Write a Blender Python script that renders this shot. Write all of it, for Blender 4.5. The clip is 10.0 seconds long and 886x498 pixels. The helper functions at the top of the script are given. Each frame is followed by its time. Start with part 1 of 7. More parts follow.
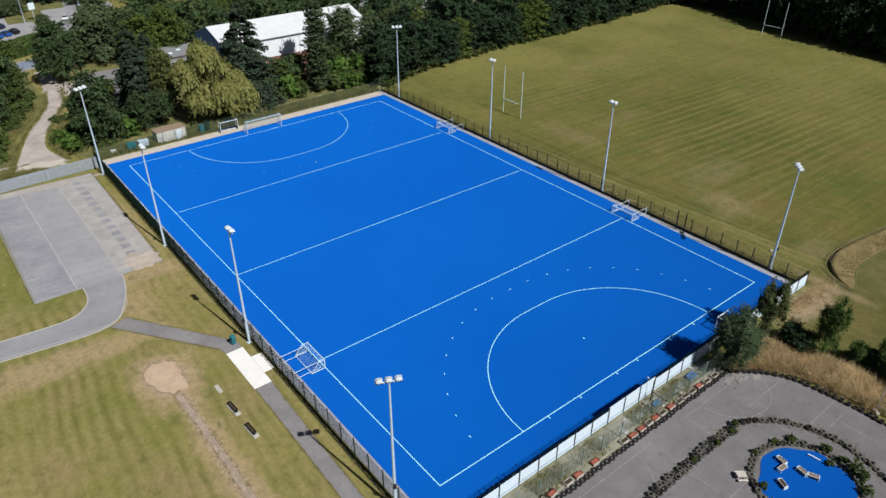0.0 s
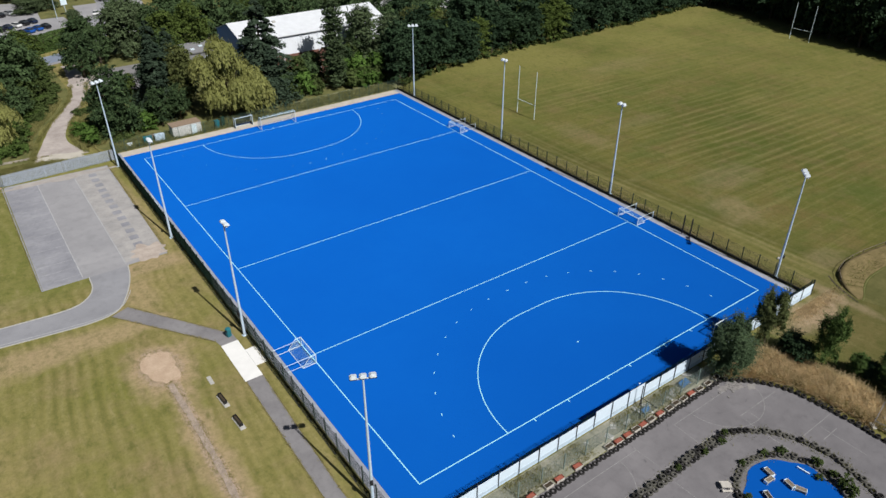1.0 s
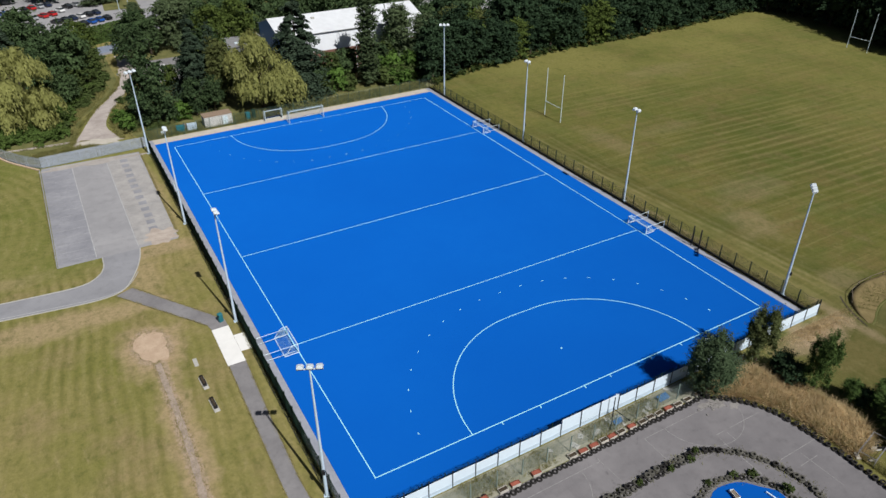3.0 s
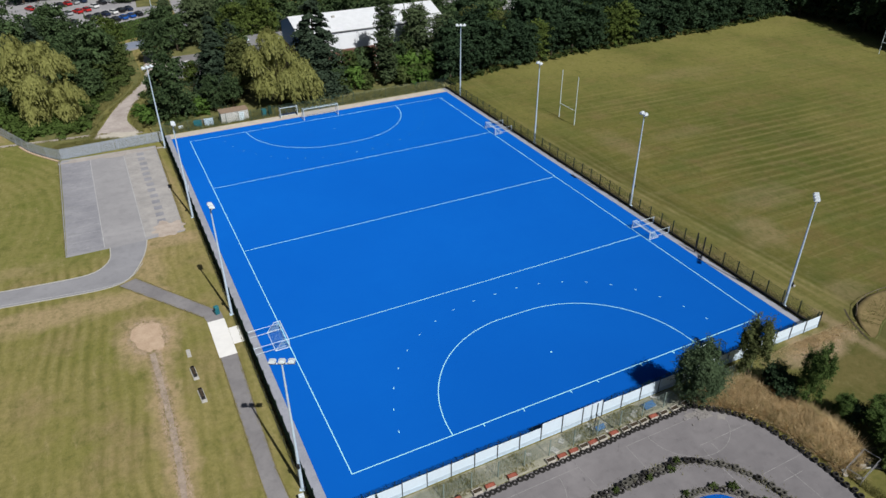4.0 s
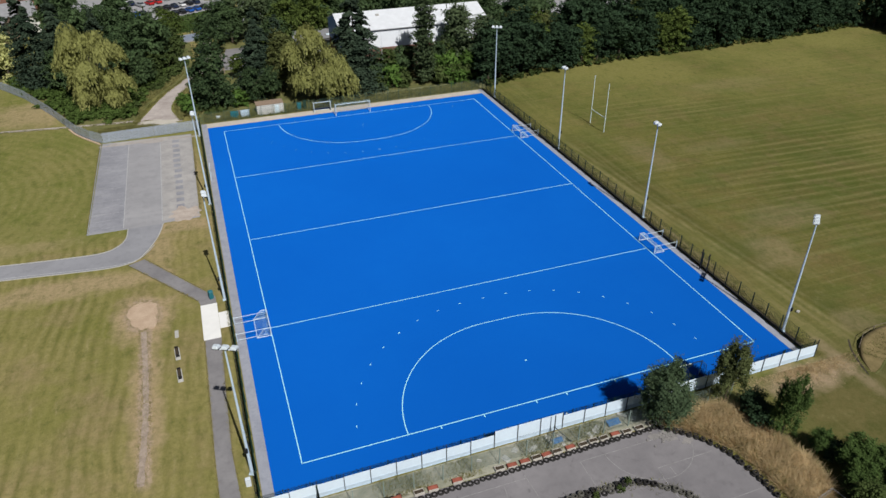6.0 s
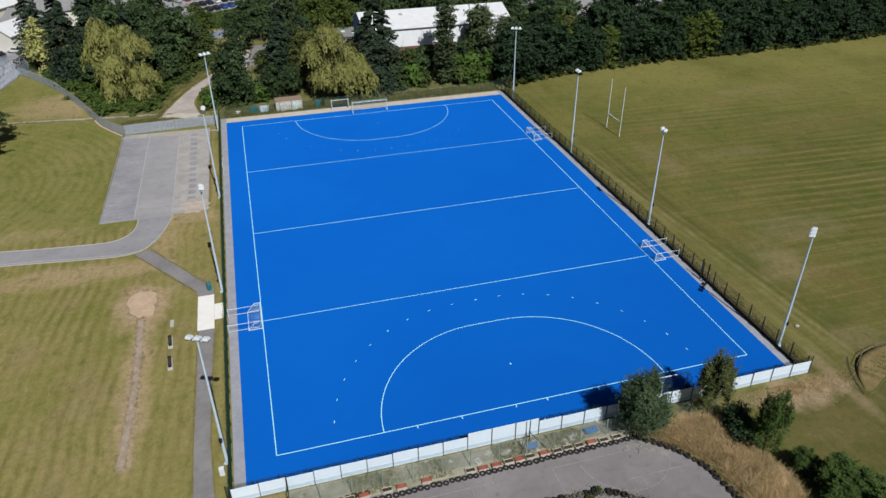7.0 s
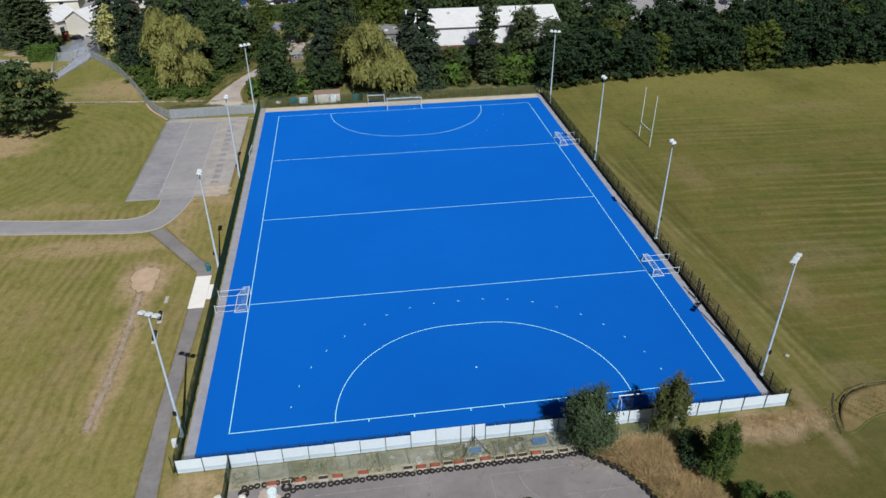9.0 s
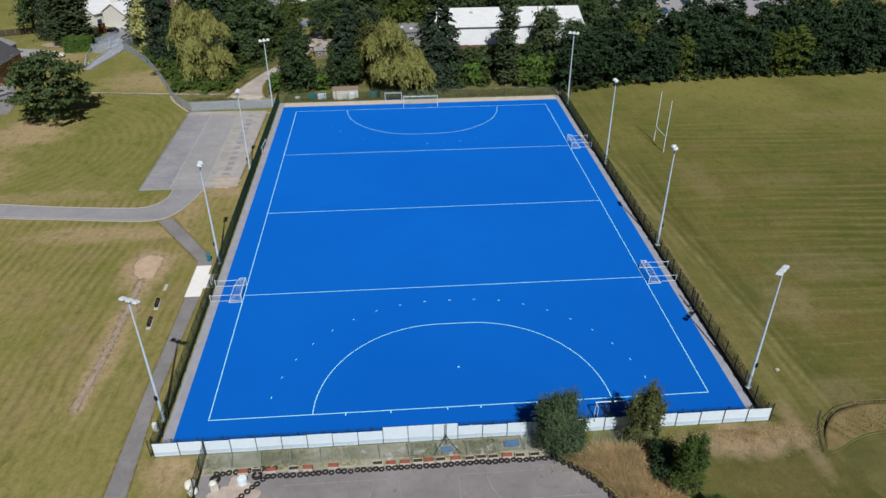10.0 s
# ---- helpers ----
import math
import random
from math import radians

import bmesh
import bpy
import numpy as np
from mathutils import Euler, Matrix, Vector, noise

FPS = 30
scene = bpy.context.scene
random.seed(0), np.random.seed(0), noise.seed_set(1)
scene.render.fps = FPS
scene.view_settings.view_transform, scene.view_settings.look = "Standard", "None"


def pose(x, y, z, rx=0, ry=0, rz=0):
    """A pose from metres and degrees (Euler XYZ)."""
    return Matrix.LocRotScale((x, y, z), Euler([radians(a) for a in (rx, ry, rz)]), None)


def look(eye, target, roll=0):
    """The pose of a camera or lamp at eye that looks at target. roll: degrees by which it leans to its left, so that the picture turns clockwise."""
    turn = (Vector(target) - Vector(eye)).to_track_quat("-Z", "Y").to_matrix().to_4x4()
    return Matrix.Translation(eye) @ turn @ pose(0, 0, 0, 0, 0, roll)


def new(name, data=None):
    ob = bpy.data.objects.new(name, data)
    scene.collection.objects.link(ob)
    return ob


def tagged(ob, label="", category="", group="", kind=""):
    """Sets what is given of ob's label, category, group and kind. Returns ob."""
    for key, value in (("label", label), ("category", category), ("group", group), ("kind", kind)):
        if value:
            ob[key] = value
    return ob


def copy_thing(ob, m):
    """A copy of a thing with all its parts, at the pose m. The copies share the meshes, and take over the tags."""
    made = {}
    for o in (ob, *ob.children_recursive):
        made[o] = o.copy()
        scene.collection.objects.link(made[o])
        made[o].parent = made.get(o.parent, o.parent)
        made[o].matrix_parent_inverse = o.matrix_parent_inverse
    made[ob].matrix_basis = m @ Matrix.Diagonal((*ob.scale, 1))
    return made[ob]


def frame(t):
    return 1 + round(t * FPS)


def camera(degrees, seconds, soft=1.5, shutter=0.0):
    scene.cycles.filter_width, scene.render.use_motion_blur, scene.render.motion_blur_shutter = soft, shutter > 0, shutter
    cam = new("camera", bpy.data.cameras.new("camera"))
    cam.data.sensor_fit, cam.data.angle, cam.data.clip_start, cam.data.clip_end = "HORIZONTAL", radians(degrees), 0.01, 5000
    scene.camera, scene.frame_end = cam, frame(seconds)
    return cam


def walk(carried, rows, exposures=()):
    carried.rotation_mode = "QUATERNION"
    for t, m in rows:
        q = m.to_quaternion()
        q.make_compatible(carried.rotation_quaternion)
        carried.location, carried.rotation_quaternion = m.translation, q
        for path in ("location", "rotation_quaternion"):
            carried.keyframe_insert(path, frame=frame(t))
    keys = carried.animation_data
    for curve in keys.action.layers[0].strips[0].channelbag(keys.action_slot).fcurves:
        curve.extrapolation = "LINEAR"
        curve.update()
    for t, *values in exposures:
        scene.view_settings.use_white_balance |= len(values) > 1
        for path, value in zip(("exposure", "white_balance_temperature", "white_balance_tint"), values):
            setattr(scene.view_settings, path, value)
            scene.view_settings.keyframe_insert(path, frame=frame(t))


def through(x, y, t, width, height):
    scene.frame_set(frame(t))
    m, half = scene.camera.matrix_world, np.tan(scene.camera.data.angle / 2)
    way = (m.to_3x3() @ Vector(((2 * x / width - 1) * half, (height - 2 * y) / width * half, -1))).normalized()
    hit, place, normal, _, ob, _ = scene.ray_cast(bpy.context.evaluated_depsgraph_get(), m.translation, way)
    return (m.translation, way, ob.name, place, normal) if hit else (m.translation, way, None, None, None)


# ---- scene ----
# Camera: a drone that slides and turns round the near end of the pitch, about 54 m up.
cam = camera(64.98, 10.0, 1.5)
# seconds, x, y, z, yaw, pitch, roll
ROWS = [
    (0.0, -55.000, -80.601, 54.151, -38.556, -31.833, 0.092),
    (0.5, -53.317, -81.904, 54.123, -37.094, -31.853, 0.048),
    (1.0, -51.617, -83.204, 54.106, -35.643, -31.867, 0.002),
    (1.5, -49.876, -84.499, 54.101, -34.188, -31.876, -0.047),
    (2.0, -48.073, -85.783, 54.106, -32.717, -31.882, -0.097),
    (2.5, -46.190, -87.053, 54.120, -31.217, -31.884, -0.148),
    (3.0, -44.212, -88.304, 54.143, -29.681, -31.884, -0.197),
    (3.5, -42.129, -89.531, 54.175, -28.101, -31.882, -0.244),
    (4.0, -39.932, -90.730, 54.215, -26.473, -31.880, -0.289),
    (4.5, -37.617, -91.896, 54.261, -24.793, -31.877, -0.330),
    (5.0, -35.182, -93.023, 54.314, -23.061, -31.875, -0.366),
    (5.5, -32.629, -94.105, 54.373, -21.278, -31.875, -0.396),
    (6.0, -29.963, -95.138, 54.437, -19.447, -31.876, -0.419),
    (6.5, -27.193, -96.116, 54.506, -17.575, -31.881, -0.434),
    (7.0, -24.330, -97.031, 54.579, -15.668, -31.889, -0.441),
    (7.5, -21.390, -97.879, 54.655, -13.736, -31.902, -0.437),
    (8.0, -18.390, -98.652, 54.734, -11.790, -31.920, -0.423),
    (8.5, -15.353, -99.344, 54.815, -9.845, -31.944, -0.396),
    (9.0, -12.302, -99.949, 54.897, -7.916, -31.975, -0.357),
    (9.5, -9.267, -100.458, 54.981, -6.021, -32.013, -0.304),
    (10.0, -6.277, -100.865, 55.064, -4.179, -32.060, -0.236),
]
walk(cam, [(t, pose(x, y, z, 90 + p, 0, w) @ pose(0, 0, 0, 0, 0, r)) for t, x, y, z, w, p, r in ROWS], [(0.0, 0.04), (5.0, -0.08), (10.0, -0.15)])

# ---- light ----
SUN = Vector((1.75, -13.1, 15.7)).normalized()
world = bpy.data.worlds.new("sky")
scene.world = world
world.use_nodes = True
wn = world.node_tree.nodes
sky = wn.new("ShaderNodeTexSky")
sky.sky_type, sky.sun_disc = "NISHITA", False
sky.sun_elevation, sky.sun_rotation = math.asin(SUN.z), math.atan2(SUN.x, SUN.y)
world.node_tree.links.new(sky.outputs[0], wn["Background"].inputs[0])
wn["Background"].inputs[1].default_value = 0.029
lamp = bpy.data.lights.new("sun", "SUN")
lamp.energy, lamp.angle, lamp.color = 4.7, radians(0.53), (1.0, 0.982, 0.945)
new("sun", lamp).matrix_world = look(SUN * 300, (0, 0, 0))


# ---- materials ----
class Graph:
    """A material's node graph, built by short calls."""

    def __init__(self, name):
        self.m = bpy.data.materials.new(name)
        self.m.use_nodes = True
        self.t = self.m.node_tree
        self.bsdf = self.t.nodes["Principled BSDF"]
        self.out = self.t.nodes["Material Output"]

    def n(self, kind, **props):
        node = self.t.nodes.new("ShaderNode" + kind)
        for k, v in props.items():
            if k in ("operation", "data_type", "blend_type", "wave_type", "bands_direction", "feature", "clamp_factor"):
                set_prop(node, k, v)
        return node

    def link(self, a, b):
        self.t.links.new(a, b)
        return b

    def put(self, socket, value):
        if isinstance(value, bpy.types.NodeSocket):
            self.t.links.new(value, socket)
        else:
            socket.default_value = value

    def place(self, object_space=True):
        return self.n("TexCoord").outputs["Object"] if object_space else self.n("NewGeometry").outputs["Position"]

    def noise(self, vec, scale, detail=4.0, rough=0.6, stretch=None):
        if stretch:
            mp = self.n("Mapping")
            self.put(mp.inputs["Vector"], vec)
            mp.inputs["Scale"].default_value = stretch
            vec = mp.outputs[0]
        node = self.n("TexNoise")
        self.put(node.inputs["Vector"], vec)
        node.inputs["Scale"].default_value = scale
        node.inputs["Detail"].default_value = detail
        node.inputs["Roughness"].default_value = rough
        return node.outputs["Fac"]

    def math(self, op, a, b=0.0, c=0.0):
        node = self.n("Math", operation=op)
        for s, v in zip(node.inputs, (a, b, c)):
            self.put(s, v)
        return node.outputs[0]

    def span(self, value, lo, hi, to0=0.0, to1=1.0):
        node = self.n("MapRange")
        for s, v in zip(node.inputs, (value, lo, hi, to0, to1)):
            self.put(s, v)
        return node.outputs[0]

    def mix(self, fac, a, b, how="MIX"):
        node = self.n("Mix", data_type="RGBA", blend_type=how)
        self.put(node.inputs[0], fac)
        for s, v in ((node.inputs[6], a), (node.inputs[7], b)):
            if isinstance(v, tuple) and len(v) == 3:
                v = (*v, 1.0)
            self.put(s, v)
        return node.outputs[2]

    def done(self, colour, rough=0.8, metal=0.0, bump=None, strength=0.3, distance=0.02, spec=0.3):
        if isinstance(colour, tuple) and len(colour) == 3:
            colour = (*colour, 1.0)
        self.put(self.bsdf.inputs["Base Color"], colour)
        self.put(self.bsdf.inputs["Roughness"], rough)
        self.put(self.bsdf.inputs["Metallic"], metal)
        self.bsdf.inputs["Specular IOR Level"].default_value = spec
        if bump is not None:
            b = self.n("Bump")
            b.inputs["Strength"].default_value = strength
            b.inputs["Distance"].default_value = distance
            self.put(b.inputs["Height"], bump)
            self.put(self.bsdf.inputs["Normal"], b.outputs[0])
        return self.m


def set_prop(node, key, value):
    if key == "operation":
        node.operation = value
    elif key == "data_type":
        node.data_type = value
    elif key == "blend_type":
        node.blend_type = value
    elif key == "feature":
        node.feature = value


def shade(c, k):
    return tuple(min(1.0, v * k) for v in c)


def plain(name, colour, rough=0.6, metal=0.0, scale=3.0, vary=0.25, bump=0.15, spec=0.3, each=0.0):
    """Two scales of mottling over one colour; each: how far single pieces differ."""
    g = Graph(name)
    p = g.place()
    big, fine = g.noise(p, scale, 3), g.noise(p, scale * 11, 2)
    c = g.mix(g.span(big, 0.3, 0.7), shade(colour, 1 - vary), shade(colour, 1 + vary * 0.6))
    c = g.mix(g.span(fine, 0.35, 0.75, 0, 0.5), c, shade(colour, 1 - vary))
    if each:
        r = g.n("ObjectInfo").outputs["Random"]
        c = g.mix(g.math("MULTIPLY", r, each), c, shade(colour, 0.45))
    return g.done(c, g.span(big, 0, 1, max(0, rough - 0.1), min(1, rough + 0.1)), metal, fine, bump, 0.01, spec)


def leaf(name, dark, light, dry=None, through=0.25):
    """Foliage: each leaf clump its own shade, each plant its own tone."""
    g = Graph(name)
    isl = g.n("NewGeometry").outputs["Random Per Island"]
    r = g.n("ObjectInfo").outputs["Random"]
    p = g.place()
    c = g.mix(g.span(isl, 0.0, 1.0, 0.18, 0.72), dark, light)
    c = g.mix(g.span(g.noise(p, 1.1, 2), 0.36, 0.64, 0, 0.45), c, shade(light, 1.05))
    c = g.mix(g.span(g.noise(p, 0.4, 3), 0.38, 0.68, 0, 0.7), c, shade(dark, 0.8))
    if dry:
        c = g.mix(g.span(g.noise(p, 0.8, 3), 0.55, 0.75, 0, 0.7), c, dry)
    c = g.mix(g.math("MULTIPLY", r, 0.35), c, shade(light, 1.15))
    g.done(c, 0.8, spec=0.08)
    tr = g.n("BsdfTranslucent")
    g.put(tr.inputs["Color"], c)
    mx = g.n("MixShader")
    mx.inputs[0].default_value = through
    g.link(g.bsdf.outputs[0], mx.inputs[1])
    g.link(tr.outputs[0], mx.inputs[2])
    g.link(mx.outputs[0], g.out.inputs["Surface"])
    return g.m


def grass_material():
    """Mown summer turf: mower lines across the sports field, along the lower lawn, and worn dry places."""
    g = Graph("mown_turf")
    p = g.place()
    sep = g.n("SeparateXYZ")
    g.put(sep.inputs[0], p)
    x, y = sep.outputs[0], sep.outputs[1]
    patch = g.noise(p, 0.03, 5, 0.62)
    patch2 = g.noise(p, 0.11, 5, 0.65)
    fine = g.noise(p, 1.5, 6, 0.8)
    clump = g.noise(p, 0.55, 5, 0.75, (1.0, 0.6, 1))
    tuft = g.noise(p, 7.0, 3, 0.7)
    right = g.math("MAXIMUM", g.span(x, 31.0, 33.0), g.math("MULTIPLY", g.span(x, 12.0, 16.0), g.span(y, -51.0, -50.0, 1, 0)))

    def lanes(along, wobble, period, width):
        w = g.math("MULTIPLY", g.noise(p, wobble, 2), width)
        return g.math("SINE", g.math("MULTIPLY", g.math("ADD", along, w), 2 * math.pi / period))

    # sports field: lines across, clearer in some bands
    lane_r = lanes(g.math("ADD", y, g.math("MULTIPLY", x, 0.06)), 0.02, 2.2, 1.6)
    where_r = None
    for zx, zy, zw, zh, k in ((84, -14, 44, 25, 1.0), (64, 24, 22, 9, 0.8), (110, 30, 40, 16, 0.35)):
        ex, ey = g.math("DIVIDE", g.math("SUBTRACT", x, zx), zw), g.math("DIVIDE", g.math("SUBTRACT", y, zy), zh)
        e = g.math("SQRT", g.math("ADD", g.math("MULTIPLY", ex, ex), g.math("MULTIPLY", ey, ey)))
        e = g.span(g.math("ADD", e, g.math("MULTIPLY", g.math("SUBTRACT", patch2, 0.5), 1.2)), 1.1, 0.45, 0.0, k)
        where_r = e if where_r is None else g.math("MAXIMUM", where_r, e)
    where_r = g.math("MULTIPLY", g.math("ADD", where_r, 0.12), g.span(g.noise(p, 0.3, 4, 0.7, (0.15, 1, 1)), 0.34, 0.56, 0.3, 1.0))
    where_r = g.math("MULTIPLY", where_r, g.span(x, 36.0, 46.0))
    cut_r = g.noise(p, 1.0, 4, 0.65, (0.03, 0.9, 1))
    track_r = g.noise(p, 1.0, 4, 0.65, (0.75, 0.03, 1))
    near_r = g.span(x, 36.0, 46.0, 1, 0)
    # lawn: lines along the pitch side, bowed by the mower
    lane_l = lanes(g.math("ADD", x, g.math("MULTIPLY", y, -0.06)), 0.035, 1.4, 5.5)
    where_l = g.span(g.noise(p, 0.045, 3), 0.40, 0.62, 0.22, 1.0)
    where_l = g.math("MULTIPLY", where_l, g.span(g.noise(p, 0.35, 3, 0.6, (1, 0.35, 1)), 0.34, 0.60, 0.2, 1.0))
    cut_l = g.noise(p, 1.0, 5, 0.75, (1.2, 0.3, 1))
    green_r = g.mix(g.span(patch, 0.38, 0.62), (0.078, 0.102, 0.018), (0.158, 0.146, 0.038))
    green_r = g.mix(g.span(patch2, 0.46, 0.68, 0, 0.85), green_r, (0.170, 0.130, 0.047))
    green_r = g.mix(g.math("MULTIPLY", g.span(lane_r, 0.25, 1.0), g.math("MULTIPLY", where_r, 0.46)), green_r, (0.262, 0.236, 0.094))
    green_r = g.mix(g.math("MULTIPLY", g.span(lane_r, -0.2, -0.9), g.math("MULTIPLY", where_r, 0.30)), green_r, (0.068, 0.078, 0.018))
    green_r = g.mix(g.span(cut_r, 0.53, 0.70, 0, 0.75), green_r, (0.215, 0.196, 0.070))
    green_r = g.mix(g.span(cut_r, 0.46, 0.30, 0, 0.6), green_r, (0.070, 0.092, 0.018))
    green_r = g.mix(g.math("MULTIPLY", near_r, g.span(track_r, 0.50, 0.64, 0, 0.62)), green_r, (0.255, 0.222, 0.095))
    green_r = g.mix(g.math("MULTIPLY", near_r, g.span(track_r, 0.46, 0.34, 0, 0.5)), green_r, (0.055, 0.066, 0.016))
    # lusher places, and thin brown ones, a few metres across
    lush_r = g.span(g.noise(p, 0.07, 4, 0.6, (0.8, 1.3, 1)), 0.52, 0.66, 0, 0.55)
    green_r = g.mix(lush_r, green_r, (0.092, 0.122, 0.028))
    thin_r = g.math("MULTIPLY", g.span(x, 40.0, 50.0), g.span(g.noise(p, 0.16, 5, 0.7), 0.54, 0.68, 0, 0.45))
    green_r = g.mix(thin_r, green_r, (0.190, 0.140, 0.066))
    # a worn mower edge that drifts out from the fence: pale inside it, darker outside
    bend = g.math("SUBTRACT", g.math("ADD", x, g.math("MULTIPLY", y, 0.095)), 35.3)
    bend = g.math("ADD", bend, g.math("MULTIPLY", g.math("SUBTRACT", g.noise(p, 0.12, 3), 0.5), 1.2))
    broken = g.math("MULTIPLY", g.span(g.noise(p, 0.25, 3), 0.36, 0.56, 0.25, 1.0), g.span(y, 30.0, 12.0))
    inside_edge = g.math("MULTIPLY", g.span(bend, 0.4, -0.2, 0, 0.45), g.span(fine, 0.3, 0.6, 0.5, 1.0))
    green_r = g.mix(inside_edge, green_r, (0.205, 0.188, 0.066))
    green_r = g.mix(g.math("MULTIPLY", g.math("MULTIPLY", g.span(bend, 0.2, 1.0), g.span(bend, 7.0, 2.0)), 0.4), green_r, (0.078, 0.080, 0.022))
    for at, k in ((0.0, 0.5), (1.5, 0.3), (-1.2, 0.25)):
        near = g.span(g.math("ABSOLUTE", g.math("SUBTRACT", bend, at)), 0.05, 0.6, 1, 0)
        green_r = g.mix(g.math("MULTIPLY", near, g.math("MULTIPLY", broken, k)), green_r, (0.300, 0.262, 0.120))
    # coarser, browner growth below the corner of the field
    corner = g.math("MULTIPLY", g.span(y, -47.0, -54.0), g.span(x, 20.0, 26.0))
    brown = g.mix(g.span(patch2, 0.40, 0.62), (0.068, 0.080, 0.019), (0.140, 0.120, 0.043))
    green_r = g.mix(g.math("MULTIPLY", corner, g.span(clump, 0.35, 0.6, 1.0, 0.85)), green_r, brown)
    green_l = g.mix(g.span(patch, 0.34, 0.62), (0.166, 0.170, 0.044), (0.272, 0.230, 0.096))
    green_l = g.mix(g.span(patch2, 0.48, 0.70, 0, 0.9), green_l, (0.262, 0.202, 0.108))
    # upper lawn beside the car park: greener, mown in rings
    upper = g.math("MULTIPLY", g.span(y, 5.0, 9.0), g.span(x, -34.0, -36.0))
    lawn_u = g.mix(g.span(patch2, 0.36, 0.66), (0.140, 0.156, 0.038), (0.218, 0.200, 0.072))
    green_l = g.mix(upper, green_l, lawn_u)
    dx, dy = g.math("ADD", x, 84.0), g.math("SUBTRACT", y, 27.0)
    ring = g.math("SQRT", g.math("ADD", g.math("MULTIPLY", dx, dx), g.math("MULTIPLY", dy, dy)))
    lane_u = lanes(ring, 0.03, 1.9, 3.0)
    where_u = g.math("MULTIPLY", upper, g.span(g.noise(p, 0.05, 3), 0.36, 0.6, 0.25, 0.8))
    where_l = g.math("MULTIPLY", where_l, g.math("SUBTRACT", 1.0, upper))
    green_l = g.mix(g.math("MULTIPLY", g.span(lane_u, 0.0, 0.9), g.math("MULTIPLY", where_u, 0.36)), green_l, (0.112, 0.126, 0.030))
    green_l = g.mix(g.math("MULTIPLY", g.span(lane_u, -0.3, -0.9), g.math("MULTIPLY", where_u, 0.25)), green_l, (0.245, 0.240, 0.095))
    green_l = g.mix(g.math("MULTIPLY", g.span(lane_l, -0.1, 0.95), g.math("MULTIPLY", where_l, 0.74)), green_l, (0.104, 0.108, 0.029))
    green_l = g.mix(g.math("MULTIPLY", g.span(lane_l, -0.3, -0.95), g.math("MULTIPLY", where_l, 0.35)), green_l, (0.290, 0.262, 0.120))
    green_l = g.mix(g.span(cut_l, 0.56, 0.75, 0, 0.5), green_l, (0.340, 0.285, 0.150))
    green_l = g.mix(g.span(cut_l, 0.46, 0.28, 0, 0.5), green_l, (0.108, 0.112, 0.031))
    # lusher below, along the lower footpath
    lush = g.math("MULTIPLY", g.span(y, -42.0, -60.0), g.span(patch2, 0.58, 0.42, 0.1, 0.75))
    green_l = g.mix(lush, green_l, (0.165, 0.178, 0.044))
    # paler and yellower towards the boundary hedge
    far_r = g.math("MULTIPLY", g.math("MAXIMUM", g.span(y, 0.0, 50.0), g.span(x, 75.0, 135.0, 0, 0.7)), g.span(patch, 0.36, 0.58, 0.3, 0.8))
    green_r = g.mix(far_r, green_r, (0.238, 0.226, 0.066))
    c = g.mix(right, green_l, green_r)
    # bare and bleached places: centre, half sizes, strength
    warp = g.math("SUBTRACT", g.noise(p, 0.28, 4, 0.65), 0.5)
    for cx, cy, rx, ry, k in ((-42.6, -14.6, 4.6, 6.4, 0.95), (-42.2, -31, 2.2, 15, 0.75), (-52, -4.6, 14, 3.2, 0.7), (-37.0, 8.5, 5.0, 3.0, 0.7), (-34.0, 28, 1.2, 18, 0.35), (-40.5, 1.5, 2.6, 9, 0.45),
                              (29, -52.9, 7.4, 2.9, 1.0), (34.8, -53.5, 1.2, 8.0, 0.45), (-29, -53, 3.5, 3.5, 0.7), (-66, 70, 12, 10, 0.6), (-82, 38, 10, 9, 0.8), (-88, 20, 14, 12, 0.6), (-66, 9, 16, 2.6, 0.35), (-100, 90, 16, 14, 0.6), (33.0, -20, 1.1, 34, 0.45), (43, -47, 4, 3, 0.25), (54, -22, 9, 5, 0.2), (45, -30, 5, 6, 0.3), (62, 5, 10, 3, 0.14), (88, 34, 16, 5, 0.12), (47, 6, 4, 9, 0.2), (-30, -62, 6, 8, 0.4)):
        dx = g.math("DIVIDE", g.math("SUBTRACT", x, cx), rx)
        dy = g.math("DIVIDE", g.math("SUBTRACT", y, cy), ry)
        r = g.math("SQRT", g.math("ADD", g.math("MULTIPLY", dx, dx), g.math("MULTIPLY", dy, dy)))
        r = g.math("ADD", r, g.math("MULTIPLY", warp, 1.5))
        c = g.mix(g.span(r, 1.05, 0.45, 0, k), c, (0.375, 0.285, 0.175))
    # worn grit spread beside the runway and round the pit
    off = g.math("ABSOLUTE", g.math("ADD", g.math("ADD", x, 42.3), g.math("MULTIPLY", warp, 0.9)))
    off = g.math("ADD", off, g.math("MULTIPLY", g.math("SUBTRACT", g.noise(p, 2.2, 4, 0.7), 0.5), 0.9))
    grit = g.math("MULTIPLY", g.span(off, 0.85, 0.45, 0, 0.85), g.math("MULTIPLY", g.span(y, -44.0, -42.5), g.span(y, -16.0, -18.0)))
    px_, py_ = g.math("DIVIDE", g.math("ADD", x, 42.6), 2.3), g.math("DIVIDE", g.math("ADD", y, 14.4), 3.6)
    rp_ = g.math("SQRT", g.math("ADD", g.math("MULTIPLY", px_, px_), g.math("MULTIPLY", py_, py_)))
    rp_ = g.math("ADD", rp_, g.math("MULTIPLY", g.math("SUBTRACT", g.noise(p, 1.6, 4, 0.7), 0.5), 1.0))
